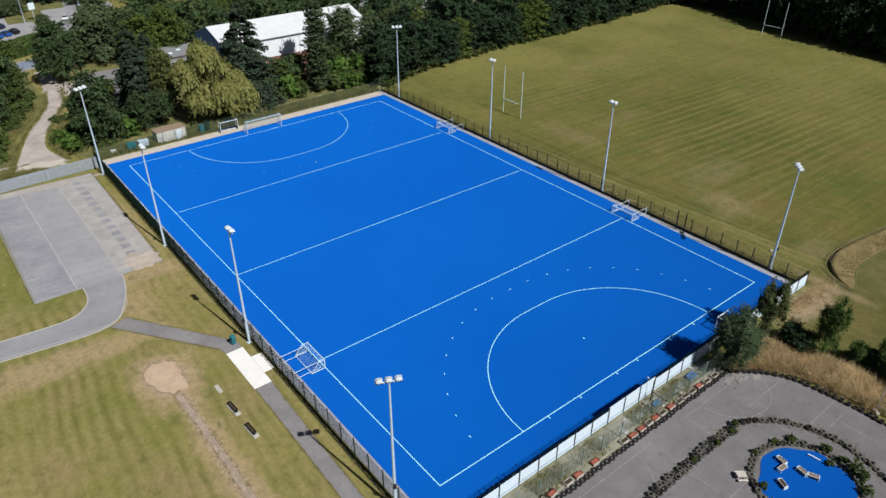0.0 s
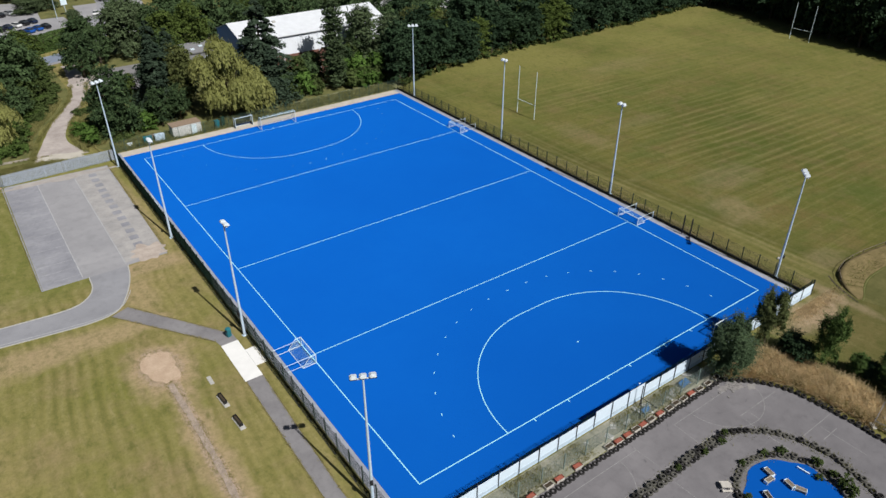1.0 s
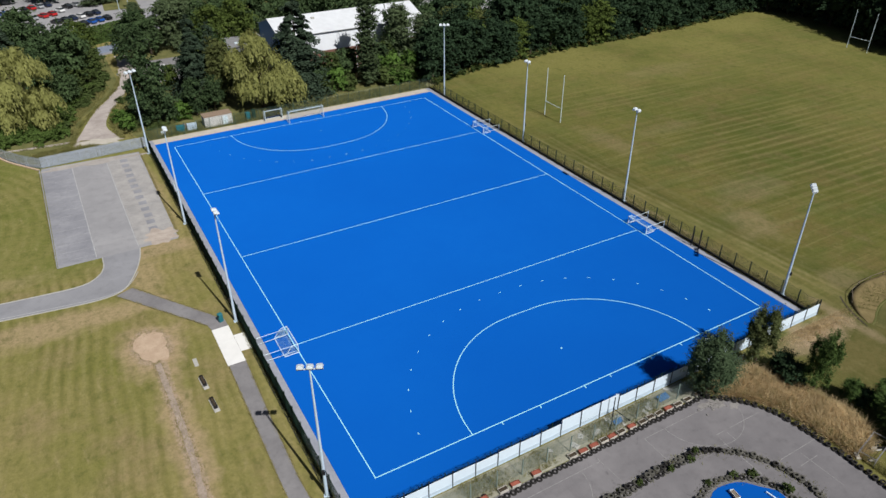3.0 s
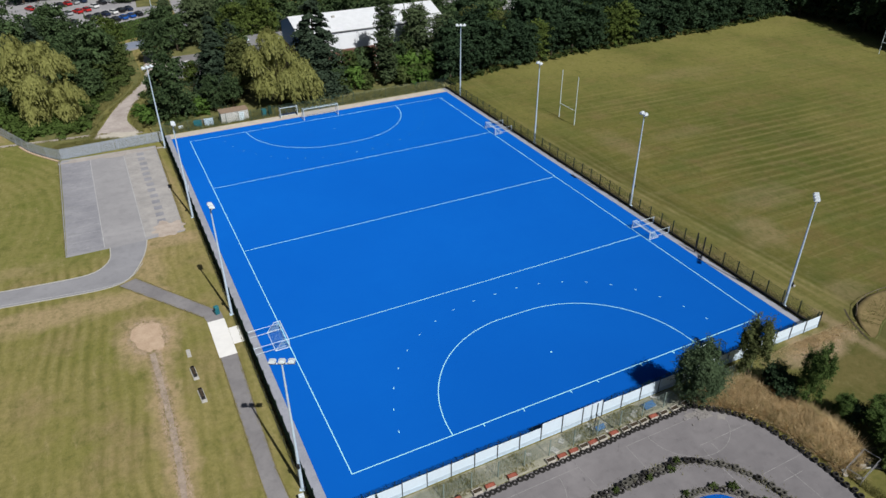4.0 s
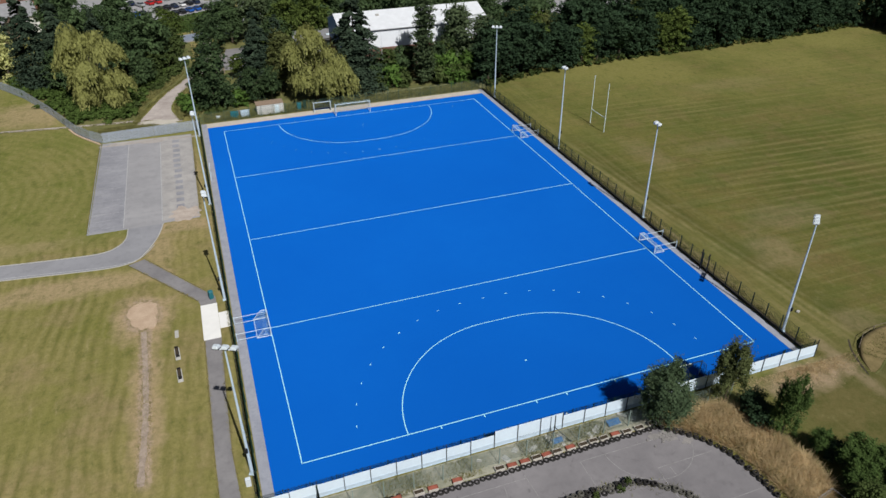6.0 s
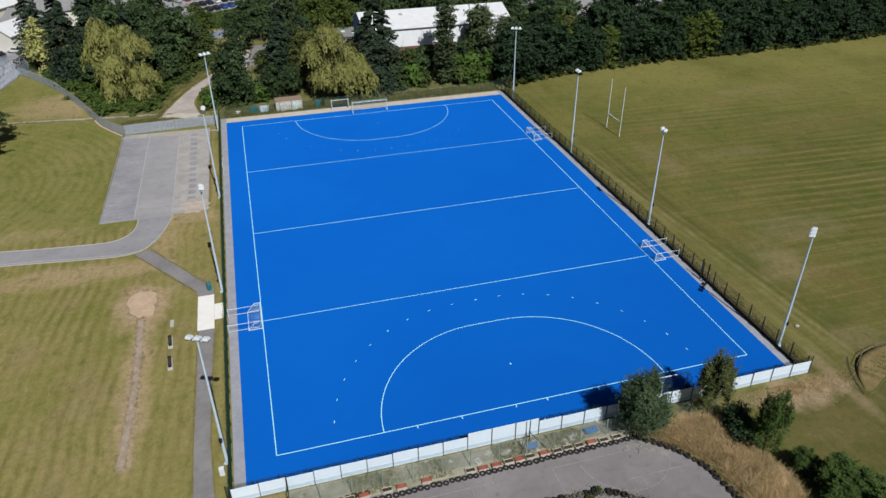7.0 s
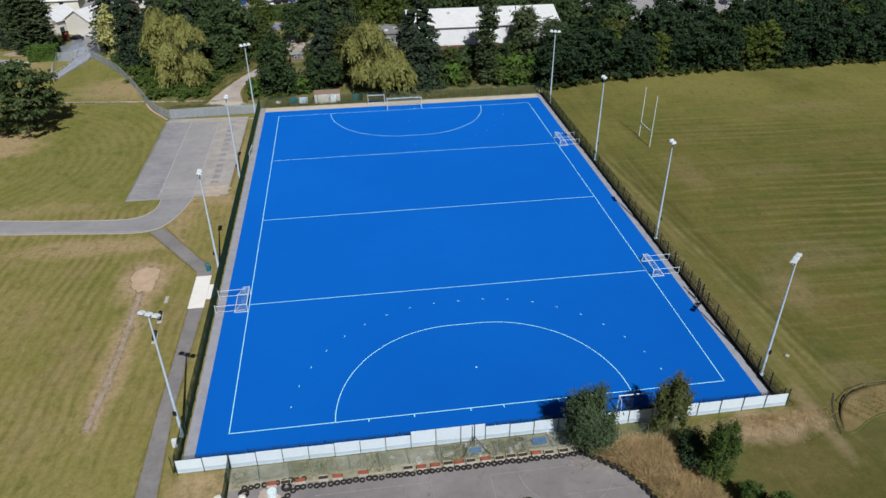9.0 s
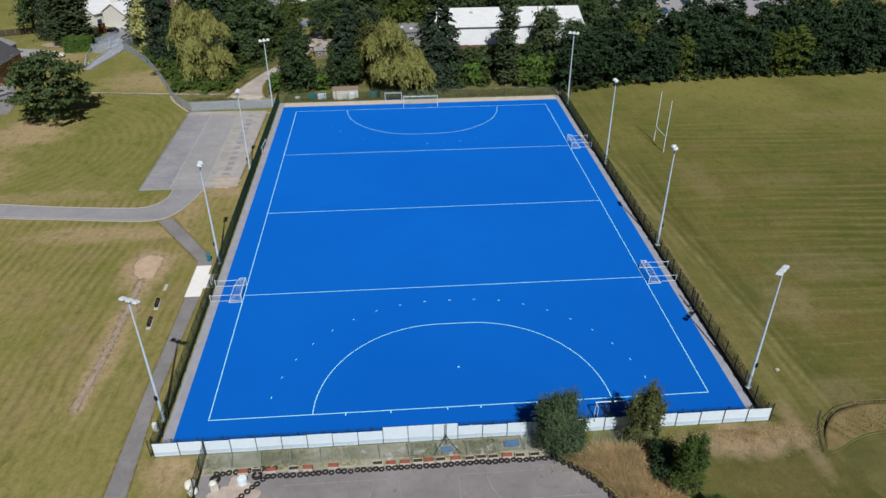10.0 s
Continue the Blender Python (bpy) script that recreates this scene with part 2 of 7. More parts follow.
    grit = g.math("MAXIMUM", grit, g.span(rp_, 1.15, 0.8, 0, 0.85))
    c = g.mix(grit, c, (0.400, 0.312, 0.240))
    c = g.mix(g.span(clump, 0.47, 0.30, 0, 0.6), c, (0.072, 0.088, 0.020))
    c = g.mix(g.span(clump, 0.56, 0.74, 0, 0.42), c, (0.270, 0.232, 0.110))
    c = g.mix(g.span(fine, 0.42, 0.75, 0, 0.55), c, (0.068, 0.080, 0.018))
    c = g.mix(g.span(tuft, 0.48, 0.8, 0, 0.25), c, (0.255, 0.230, 0.100))
    c = g.mix(right, g.mix(1.0, c, (1.12, 1.08, 1.10), "MULTIPLY"), g.mix(1.0, c, (0.915, 0.90, 0.965), "MULTIPLY"))
    return g.done(c, 0.95, bump=g.math("ADD", tuft, fine), strength=0.7, distance=0.06, spec=0.05)


def tarmac(name, base, pale, scale=0.35, cracked=0.0, matt=0.0):
    g = Graph(name)
    g.bsdf.inputs["Diffuse Roughness"].default_value = matt
    p = g.place()
    big, mid, fine = g.noise(p, scale, 5, 0.65), g.noise(p, scale * 6, 4), g.noise(p, 30, 2)
    c = g.mix(g.span(big, 0.35, 0.68), base, pale)
    c = g.mix(g.span(mid, 0.5, 0.75, 0, 0.5), c, shade(base, 0.75))
    c = g.mix(g.span(fine, 0.4, 0.8, 0, 0.4), c, shade(pale, 1.2))
    if cracked:
        v = g.n("TexVoronoi", feature="DISTANCE_TO_EDGE")
        g.put(v.inputs["Vector"], p)
        v.inputs["Scale"].default_value = 0.16
        crack = g.math("MULTIPLY", g.span(v.outputs["Distance"], 0.0, 0.006, 1, 0), g.span(mid, 0.5, 0.6))
        c = g.mix(g.math("MULTIPLY", crack, cracked), c, shade(base, 0.55))
    return g.done(c, 0.9, bump=fine, strength=0.3, distance=0.01, spec=0.2)


def carpet_material():
    g = Graph("blue_hockey_carpet")
    p = g.place()
    big, mid, fine = g.noise(p, 0.03, 3), g.noise(p, 0.5, 4), g.noise(p, 24, 2)
    c = g.mix(g.span(big, 0.35, 0.65), (0.0019, 0.087, 0.402), (0.0024, 0.098, 0.430))
    c = g.mix(g.span(mid, 0.4, 0.7, 0, 0.25), c, (0.0013, 0.083, 0.408))
    c = g.mix(g.span(fine, 0.4, 0.75, 0, 0.25), c, (0.0025, 0.112, 0.48))
    # roll seams run across the pitch
    sep = g.n("SeparateXYZ")
    g.put(sep.inputs[0], p)
    seam = g.math("PINGPONG", sep.outputs[1], 2.05)
    c = g.mix(g.span(seam, 0.0, 0.05, 0.10, 0.0), c, (0.001, 0.068, 0.35))
    g.bsdf.inputs["Diffuse Roughness"].default_value = 1.0
    return g.done(c, 0.85, bump=fine, strength=0.25, distance=0.01, spec=0.04)


M = dict(
    turf=grass_material(),
    carpet=carpet_material(),
    line=plain("white_line", (0.46, 0.95, 1.0), 0.8, vary=0.12),
    surround=tarmac("concrete_edging", (0.255, 0.266, 0.315), (0.345, 0.358, 0.410), 0.6),
    far_edge=tarmac("sandy_edging", (0.42, 0.385, 0.33), (0.54, 0.50, 0.44), 0.6),
    road=tarmac("asphalt_drive", (0.232, 0.232, 0.250), (0.300, 0.300, 0.320), 0.12),
    bays=tarmac("worn_asphalt", (0.262, 0.258, 0.270), (0.345, 0.338, 0.348), 0.12),
    bay_blue=tarmac("old_bay_asphalt", (0.215, 0.216, 0.242), (0.315, 0.314, 0.338), 0.25),
    bay_dust=tarmac("dusty_asphalt", (0.300, 0.272, 0.252), (0.400, 0.366, 0.340), 0.5),
    bay_paint=plain("faded_bay_paint", (0.40, 0.40, 0.41), 0.85, scale=1.2, vary=0.4),
    bay_pale=tarmac("dusty_bay_asphalt", (0.285, 0.275, 0.272), (0.420, 0.398, 0.382), 0.4),
    path=tarmac("path_asphalt", (0.180, 0.172, 0.178), (0.248, 0.238, 0.242), 0.3),
    rubble=tarmac("crumbled_concrete", (0.185, 0.176, 0.172), (0.300, 0.282, 0.270), 0.9),
    court=tarmac("playground_asphalt", (0.156, 0.148, 0.156), (0.226, 0.214, 0.222), 0.16, 0.5, 1.0),
    verge=tarmac("weedy_concrete", (0.20, 0.205, 0.152), (0.35, 0.335, 0.275), 0.5, 0.0, 1.0),
    kerb=plain("kerb_concrete", (0.46, 0.45, 0.42), 0.85),
    paint=plain("worn_paint", (0.47, 0.47, 0.48), 0.85, scale=2, vary=0.35),
    court_paint=plain("faded_court_paint", (0.305, 0.295, 0.295), 0.85, scale=2, vary=0.35),
    slab=plain("pale_concrete", (0.80, 0.79, 0.77), 0.85, scale=0.7, vary=0.07),
    sand=tarmac("pit_sand", (0.420, 0.305, 0.215), (0.520, 0.395, 0.290), 0.8),
    runway=tarmac("runway_grit", (0.250, 0.200, 0.160), (0.420, 0.340, 0.280), 1.1),
    spill=tarmac("spilled_grit", (0.350, 0.290, 0.250), (0.500, 0.430, 0.375), 0.8),
    track=tarmac("dirt_track", (0.310, 0.268, 0.248), (0.490, 0.436, 0.406), 0.3),
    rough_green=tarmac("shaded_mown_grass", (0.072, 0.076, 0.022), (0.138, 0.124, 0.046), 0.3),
    rough_grass=tarmac("rough_grass", (0.080, 0.092, 0.030), (0.185, 0.172, 0.066), 0.3),
    steel=plain("galvanised_steel", (0.53, 0.655, 0.78), 0.55, 0.0, vary=0.15),
    lampcase=plain("white_lamp_case", (0.64, 0.70, 0.75), 0.4, vary=0.06),
    green_mesh=plain("dark_green_steel", (0.014, 0.040, 0.026), 0.5, vary=0.2),
    faded_mesh=plain("faded_green_mesh", (0.055, 0.105, 0.080), 0.6, vary=0.2),
    slope_grass=tarmac("pale_slope_grass", (0.150, 0.155, 0.068), (0.290, 0.270, 0.145), 0.25),
    pale_mesh=plain("weathered_green_mesh", (0.26, 0.33, 0.30), 0.6, vary=0.2),
    black=plain("black_steel", (0.015, 0.015, 0.017), 0.5),
    post_grey=plain("dark_grey_steel", (0.045, 0.047, 0.05), 0.5),
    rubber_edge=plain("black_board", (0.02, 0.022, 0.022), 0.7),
    board=plain("white_board", (0.70, 0.82, 0.94), 0.55, scale=0.8, vary=0.08),
    board_low=plain("stained_board", (0.54, 0.65, 0.76), 0.65, scale=0.9, vary=0.16),
    hall_blue_shade=plain("blue_shaded_cladding", (0.15, 0.30, 0.66), 0.5, scale=0.6, vary=0.08),
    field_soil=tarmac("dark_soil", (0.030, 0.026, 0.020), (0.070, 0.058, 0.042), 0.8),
    ochre=tarmac("dry_ochre_bank", (0.120, 0.095, 0.040), (0.215, 0.165, 0.078), 0.5),
    bay_road=tarmac("blue_grey_asphalt", (0.17, 0.20, 0.265), (0.23, 0.265, 0.335), 0.2),
    white=plain("white_powder_coat", (0.68, 0.80, 0.87), 0.4, vary=0.06),
    net=plain("white_net", (0.46, 0.70, 0.84), 0.9),
    net_dark=plain("navy_net", (0.06, 0.10, 0.18), 0.9),
    dark_net=plain("navy_board", (0.02, 0.03, 0.06), 0.7),
    tyre=plain("old_rubber", (0.028, 0.026, 0.025), 0.8, vary=0.4, each=0.4),
    tyre_grey=plain("dusty_rubber", (0.12, 0.115, 0.10), 0.9, vary=0.4, each=0.6),
    red=plain("faded_red_paint", (0.37, 0.115, 0.078), 0.7, vary=0.3, each=0.5),
    cream=plain("cream_paint", (0.62, 0.58, 0.52), 0.7, vary=0.2, each=0.3),
    soil=plain("planter_soil", (0.06, 0.045, 0.03), 0.95),
    timber=plain("grey_timber", (0.22, 0.18, 0.14), 0.85, vary=0.35),
    bark=plain("bark", (0.09, 0.07, 0.05), 0.9, vary=0.4),
    blue_ply=plain("blue_sheet", (0.06, 0.17, 0.36), 0.6),
    teal=plain("teal_plastic", (0.02, 0.16, 0.20), 0.5),
    palisade=plain("palisade_steel", (0.42, 0.47, 0.55), 0.5, 0.3, vary=0.15),
    hall_white=plain("white_cladding", (0.84, 0.87, 0.92), 0.5, scale=0.6, vary=0.05),
    brick=plain("red_brick", (0.21, 0.105, 0.08), 0.85, scale=2.5, vary=0.3),
    brick_orange=plain("orange_brick", (0.36, 0.16, 0.09), 0.85, scale=2.5, vary=0.25),
    roof_slate=plain("dark_slate", (0.085, 0.085, 0.095), 0.7, scale=2.0, vary=0.25),
    brick_pale=plain("brown_brick", (0.30, 0.215, 0.165), 0.85, scale=2.5, vary=0.25),
    roof_grey=plain("grey_roof", (0.25, 0.25, 0.26), 0.8, scale=1.2, vary=0.2),
    roof_white=plain("pale_roof", (0.66, 0.68, 0.71), 0.7, scale=0.6, vary=0.1),
    render_white=plain("cream_render", (0.72, 0.71, 0.66), 0.8, scale=0.6, vary=0.08),
    roof_brown=plain("brown_tiles", (0.13, 0.10, 0.085), 0.85, scale=2.0, vary=0.25),
    glass=plain("dark_window", (0.03, 0.035, 0.04), 0.15, vary=0.1, spec=0.6),
    shed_wall=plain("white_sheet_metal", (0.62, 0.62, 0.60), 0.6, vary=0.12),
    rust=plain("rusty_roof", (0.30, 0.22, 0.16), 0.8, vary=0.35),
    alloy=plain("wheel_alloy", (0.4, 0.4, 0.42), 0.4, 0.6),
    leaf_oak=leaf("broad_leaves", (0.016, 0.036, 0.017), (0.094, 0.142, 0.058), through=0.10),
    leaf_lawn=leaf("oak_leaves", (0.022, 0.045, 0.020), (0.122, 0.168, 0.068), through=0.12),
    leaf_near=leaf("grey_green_leaves", (0.036, 0.066, 0.034), (0.132, 0.186, 0.098), through=0.22),
    leaf_dark=leaf("hedge_leaves", (0.009, 0.022, 0.013), (0.050, 0.086, 0.041), through=0.05),
    leaf_grey=leaf("grey_green_round_leaves", (0.040, 0.062, 0.032), (0.130, 0.172, 0.082), through=0.12),
    leaf_con=leaf("conifer_needles", (0.013, 0.027, 0.018), (0.066, 0.094, 0.058), through=0.06),
    leaf_col=leaf("cypress_needles", (0.040, 0.066, 0.032), (0.112, 0.152, 0.070), through=0.1),
    leaf_wil=leaf("willow_leaves", (0.215, 0.232, 0.066), (0.400, 0.402, 0.150), through=0.4),
    leaf_scrub=leaf("scrub_leaves", (0.022, 0.046, 0.014), (0.120, 0.185, 0.052), through=0.15),
    leaf_bright=leaf("bright_shrub_leaves", (0.050, 0.105, 0.022), (0.145, 0.245, 0.055)),
    leaf_shrub=leaf("bramble_leaves", (0.042, 0.068, 0.021), (0.112, 0.150, 0.048)),
    leaf_bank=leaf("bramble_bank_leaves", (0.036, 0.070, 0.016), (0.118, 0.175, 0.045)),
    leaf_lime=leaf("lime_leaves", (0.032, 0.056, 0.014), (0.150, 0.200, 0.048), through=0.15),
    leaf_gold=leaf("variegated_leaves", (0.26, 0.30, 0.09), (0.80, 0.78, 0.36)),
    leaf_olive=leaf("sycamore_leaves", (0.050, 0.070, 0.024), (0.165, 0.182, 0.064), dry=(0.15, 0.12, 0.05)),
    leaf_feather=leaf("feathery_olive_leaves", (0.072, 0.092, 0.036), (0.175, 0.202, 0.080), through=0.25),
    straw=leaf("dry_grass_blades", (0.34, 0.245, 0.125), (0.74, 0.59, 0.36), dry=(0.30, 0.25, 0.10), through=0.45),
    lawn_blades=leaf("lawn_blades", (0.215, 0.200, 0.075), (0.380, 0.325, 0.165), through=0.5),
    weeds=leaf("weed_blades", (0.15, 0.165, 0.05), (0.34, 0.31, 0.13), through=0.4),
)


# ---- builders ----
def mesh_of(name, verts, faces, material, smooth=False):
    me = bpy.data.meshes.new(name)
    me.from_pydata([tuple(v) for v in verts], [], [tuple(f) for f in faces])
    me.materials.append(material)
    if smooth:
        me.polygons.foreach_set("use_smooth", [True] * len(me.polygons))
    me.update()
    return me


def quads_of(name, verts, material):
    """A mesh of loose quads from an (n, 4, 3) array."""
    n = len(verts)
    me = bpy.data.meshes.new(name)
    me.vertices.add(4 * n)
    me.vertices.foreach_set("co", verts.reshape(-1).astype(np.float32))
    me.loops.add(4 * n)
    me.loops.foreach_set("vertex_index", np.arange(4 * n, dtype=np.int32))
    me.polygons.add(n)
    me.polygons.foreach_set("loop_start", np.arange(0, 4 * n, 4, dtype=np.int32))
    me.materials.append(material)
    me.update(calc_edges=True)
    me.validate()
    return me


def part(name, data, material=None, parent=None, label=""):
    """Links a bmesh or a mesh as ONE mesh object under a thing or a part."""
    if isinstance(data, bmesh.types.BMesh):
        me = bpy.data.meshes.new(name)
        data.to_mesh(me)
        data.free()
        me.materials.append(material)
        data = me
    ob = new(name, data)
    ob.parent = parent
    return tagged(ob, label)


def empty(name, m, label, category, group="", kind=""):
    ob = new(name)
    ob.matrix_basis = m
    ob.empty_display_size = 0.3
    return tagged(ob, label, category, group, kind)


def add_box(bm, cx, cy, cz, sx, sy, sz, rz=0.0, bevel=0.0):
    made = bmesh.ops.create_cube(bm, size=1.0)
    bmesh.ops.transform(bm, matrix=Matrix.LocRotScale((cx, cy, cz), Euler((0, 0, rz)), (sx, sy, sz)), verts=made["verts"])
    if bevel:
        edges = list({e for v in made["verts"] for e in v.link_edges})
        bmesh.ops.bevel(bm, geom=edges, offset=bevel, segments=1, affect="EDGES")


def box(cx, cy, cz, sx, sy, sz, rz=0.0, bevel=0.0):
    bm = bmesh.new()
    add_box(bm, cx, cy, cz, sx, sy, sz, rz, bevel)
    return bm


def add_bar(bm, a, b, r, r2=None, sides=6):
    a, b = Vector(a), Vector(b)
    made = bmesh.ops.create_cone(bm, cap_ends=True, segments=sides, radius1=r, radius2=r if r2 is None else r2, depth=(b - a).length)
    turn = (b - a).to_track_quat("Z", "Y").to_matrix().to_4x4()
    bmesh.ops.transform(bm, matrix=Matrix.Translation((a + b) / 2) @ turn, verts=made["verts"])


def bar(a, b, r, r2=None, sides=6):
    bm = bmesh.new()
    add_bar(bm, a, b, r, r2, sides)
    return bm


def sheet(name, outline, z, thick, material, parent=None, label="", category="", kind=""):
    """A flat slab with that outline, its top at z."""
    bm = bmesh.new()
    f = bm.faces.new([bm.verts.new((x, y, z)) for x, y in outline])
    bm.normal_update()
    if f.normal.z < 0:
        bmesh.ops.reverse_faces(bm, faces=[f])
    low = bmesh.ops.extrude_face_region(bm, geom=[f])
    for v in low["geom"]:
        if isinstance(v, bmesh.types.BMVert):
            v.co.z -= thick
    bmesh.ops.recalc_face_normals(bm, faces=bm.faces)
    bmesh.ops.triangulate(bm, faces=[q for q in bm.faces if len(q.verts) > 4])
    ob = part(name, bm, material, parent, label)
    return tagged(ob, label, category, "", kind)


def rect(x0, y0, x1, y1):
    return [(x0, y0), (x1, y0), (x1, y1), (x0, y1)]


def smooth_line(points, step=1.0):
    """Points along a Catmull-Rom curve."""
    p = [Vector((*q, 0)) for q in points]
    p = [2 * p[0] - p[1]] + p + [2 * p[-1] - p[-2]]
    out = []
    for a, b, c, d in zip(p, p[1:], p[2:], p[3:]):
        n = max(1, int((c - b).length / step))
        for i in range(n):
            t = i / n
            q = 0.5 * (2 * b + (c - a) * t + (2 * a - 5 * b + 4 * c - d) * t * t + (3 * b - a - 3 * c + d) * t ** 3)
            out.append((q.x, q.y))
    return out + [(p[-2].x, p[-2].y)]


def ribbon(points, widths):
    """The outline of a band of that width (one, or one at each point) along points."""
    left, right = [], []
    n = len(points)
    for i, (x, y) in enumerate(points):
        a, b = points[max(0, i - 1)], points[min(n - 1, i + 1)]
        d = Vector((b[0] - a[0], b[1] - a[1])).normalized()
        w = (widths if isinstance(widths, (int, float)) else widths[i]) / 2
        left.append((x - d.y * w, y + d.x * w))
        right.append((x + d.y * w, y - d.x * w))
    return left + right[::-1]


def strip(name, points, width, z, thick, material, **tags):
    """A band along points, as a row of quads with thickness."""
    o = ribbon(points, width)
    n = len(points)
    top = [(x, y, z) for x, y in o]
    verts = top + [(x, y, z - thick) for x, y in o]
    faces = []
    for i in range(n - 1):
        l0, l1, r0, r1 = i, i + 1, 2 * n - 1 - i, 2 * n - 2 - i
        faces.append((l0, r0, r1, l1))
        faces.append((l0, l1, l1 + 2 * n, l0 + 2 * n))
        faces.append((r1, r0, r0 + 2 * n, r1 + 2 * n))
    ob = part(name, mesh_of(name, verts, faces, material), None, tags.get("parent"), tags.get("label", ""))
    return tagged(ob, tags.get("label", ""), tags.get("category", ""), "", tags.get("kind", ""))


# ---- plants ----
def rand_dirs(rng, n):
    d = rng.normal(size=(n, 3))
    return d / np.linalg.norm(d, axis=1)[:, None]


def leaf_quads(rng, pts, out, size, droop=0.0, stray=0.45):
    """Small folded leaf clumps at pts, facing roughly out."""
    n = len(pts)
    nor = out + rng.normal(size=(n, 3)) * stray
    nor /= np.linalg.norm(nor, axis=1)[:, None]
    up = rand_dirs(rng, n)
    up[:, 2] -= droop
    a = np.cross(nor, up)
    a /= np.linalg.norm(a, axis=1)[:, None] + 1e-9
    b = np.cross(nor, a)
    s = size * rng.uniform(0.5, 1.3, n)[:, None]
    q = np.empty((n, 4, 3))
    q[:, 0] = pts - a * s * 0.52
    q[:, 1] = pts - b * s * 0.33 + nor * s * 0.12
    q[:, 2] = pts + a * s * 0.55
    q[:, 3] = pts + b * s * 0.33 + nor * s * 0.12
    return q


def lobed_points(rng, lobes, n, inner=0.72, low=0.3, sprig=26, loose=0.17, rise=-0.1):
    """Leaf places on small fanned boughs that grow out of overlapping lobes (centre, radii), with gaps between."""
    c = np.array([l[0] for l in lobes])
    r = np.array([l[1] for l in lobes])
    w = (r[:, 0] * r[:, 1] + r[:, 1] * r[:, 2] + r[:, 0] * r[:, 2])
    m = n // sprig + 1
    pick = rng.choice(len(lobes), m * 11, p=w / w.sum())
    d = rand_dirs(rng, m * 11)
    keep = (d[:, 2] > -0.3) | (rng.random(m * 11) < low)
    bump = rand_dirs(rng, len(lobes) * 7).reshape(len(lobes), 7, 3)
    lift = (np.clip(np.einsum("ij,ikj->ik", d, bump[pick]), 0, 1) ** 10).max(1)
    rad = rng.uniform(inner, 1.0, m * 11) + 0.34 * lift * rng.uniform(0.4, 1.0, m * 11)
    mid = c[pick] + d * r[pick] * rad[:, None]
    for i in range(len(lobes)):
        keep &= (np.linalg.norm((mid - c[i]) / r[i], axis=1) > inner - 0.08) | (pick == i)
    mid, d, pick = mid[keep][:m], d[keep][:m], pick[keep][:m]
    m = len(mid)
    # each bough: a drooping fan along u, side to side along v
    u = d * [1.0, 1.0, 0.55] + [0, 0, rise] + rng.normal(size=(m, 3)) * 0.3
    u /= np.linalg.norm(u, axis=1)[:, None]
    v = np.cross(u, [0.0, 0.0, 1.0]) + rng.normal(size=(m, 3)) * 0.25
    v /= np.linalg.norm(v, axis=1)[:, None] + 1e-9
    nor = np.cross(v, u)
    nor *= np.where(nor[:, 2] < 0, -1.0, 1.0)[:, None]
    size = r[pick].mean(1) * loose * 3.1 * rng.uniform(0.55, 1.4, m)
    k = np.repeat(np.arange(m), sprig)
    a = rng.uniform(-0.8, 1.1, len(k))
    b = rng.uniform(-0.6, 0.6, len(k)) * (1 - 0.55 * np.clip(a, 0, 1))
    t = -0.32 * a * a + rng.normal(size=len(k)) * 0.11
    pts = mid[k] + size[k][:, None] * (u[k] * a[:, None] + v[k] * b[:, None] + nor[k] * t[:, None])
    return pts[:n], (0.6 * nor + 0.55 * d)[k][:n]


def broad_lobes(rng, height, spread, base, count, flat=0.75):
    lobes = [((0, 0, base + (height - base) * 0.48), (spread * 0.6, spread * 0.6, (height - base) * 0.42))]
    for i in range(count):
        k = rng.uniform(0, 2 * math.pi)
        z = rng.uniform(0.12, 0.95)
        ring = spread * (0.88 * math.sqrt(max(0.05, 1 - (1.75 * (z - 0.42)) ** 2 if z > 0.42 else 1 - (0.9 * (0.42 - z)) ** 2)))
        f = rng.uniform(0.55, 1.0)
        s = spread * rng.uniform(0.16, 0.36)
        lobes.append(((math.cos(k) * ring * f * 0.88, math.sin(k) * ring * f * 0.88, base + (height - base) * z * 0.94), (s * rng.uniform(0.8, 1.3), s * rng.uniform(0.8, 1.3), s * flat * rng.uniform(0.7, 1.2))))
    return lobes


def trunk_mesh(rng, height, r, limbs, spread, name="trunk"):
    bm = bmesh.new()
    top = (rng.uniform(-0.3, 0.3), rng.uniform(-0.3, 0.3), height * 0.72)
    add_bar(bm, (0, 0, -0.1), (top[0] * 0.5, top[1] * 0.5, height * 0.36), r, r * 0.75, 8)
    add_bar(bm, (top[0] * 0.5, top[1] * 0.5, height * 0.35), top, r * 0.75, r * 0.2, 8)
    for i in range(limbs):
        k = 2 * math.pi * i / limbs + rng.uniform(-0.4, 0.4)
        z = height * rng.uniform(0.22, 0.5)
        e = spread * rng.uniform(0.5, 0.8)
        add_bar(bm, (0, 0, z), (math.cos(k) * e, math.sin(k) * e, z + height * rng.uniform(0.12, 0.3)), r * 0.38, r * 0.08, 5)
    me = bpy.data.meshes.new(name)
    bm.to_mesh(me)
    bm.free()
    me.materials.append(M["bark"])
    return me


def crown_core(rng, lobes, k=0.66):
    """Quads of the dense inner twigs and leaves of each lobe, uneven all over."""
    out = []
    for c, r in lobes:
        d = rand_dirs(rng, 40)
        p = np.array(c) + d * np.array(r) * k * rng.uniform(0.35, 1.0, 40)[:, None]
        out.append(leaf_quads(rng, p, d, max(r) * 0.42))
    return np.concatenate(out)


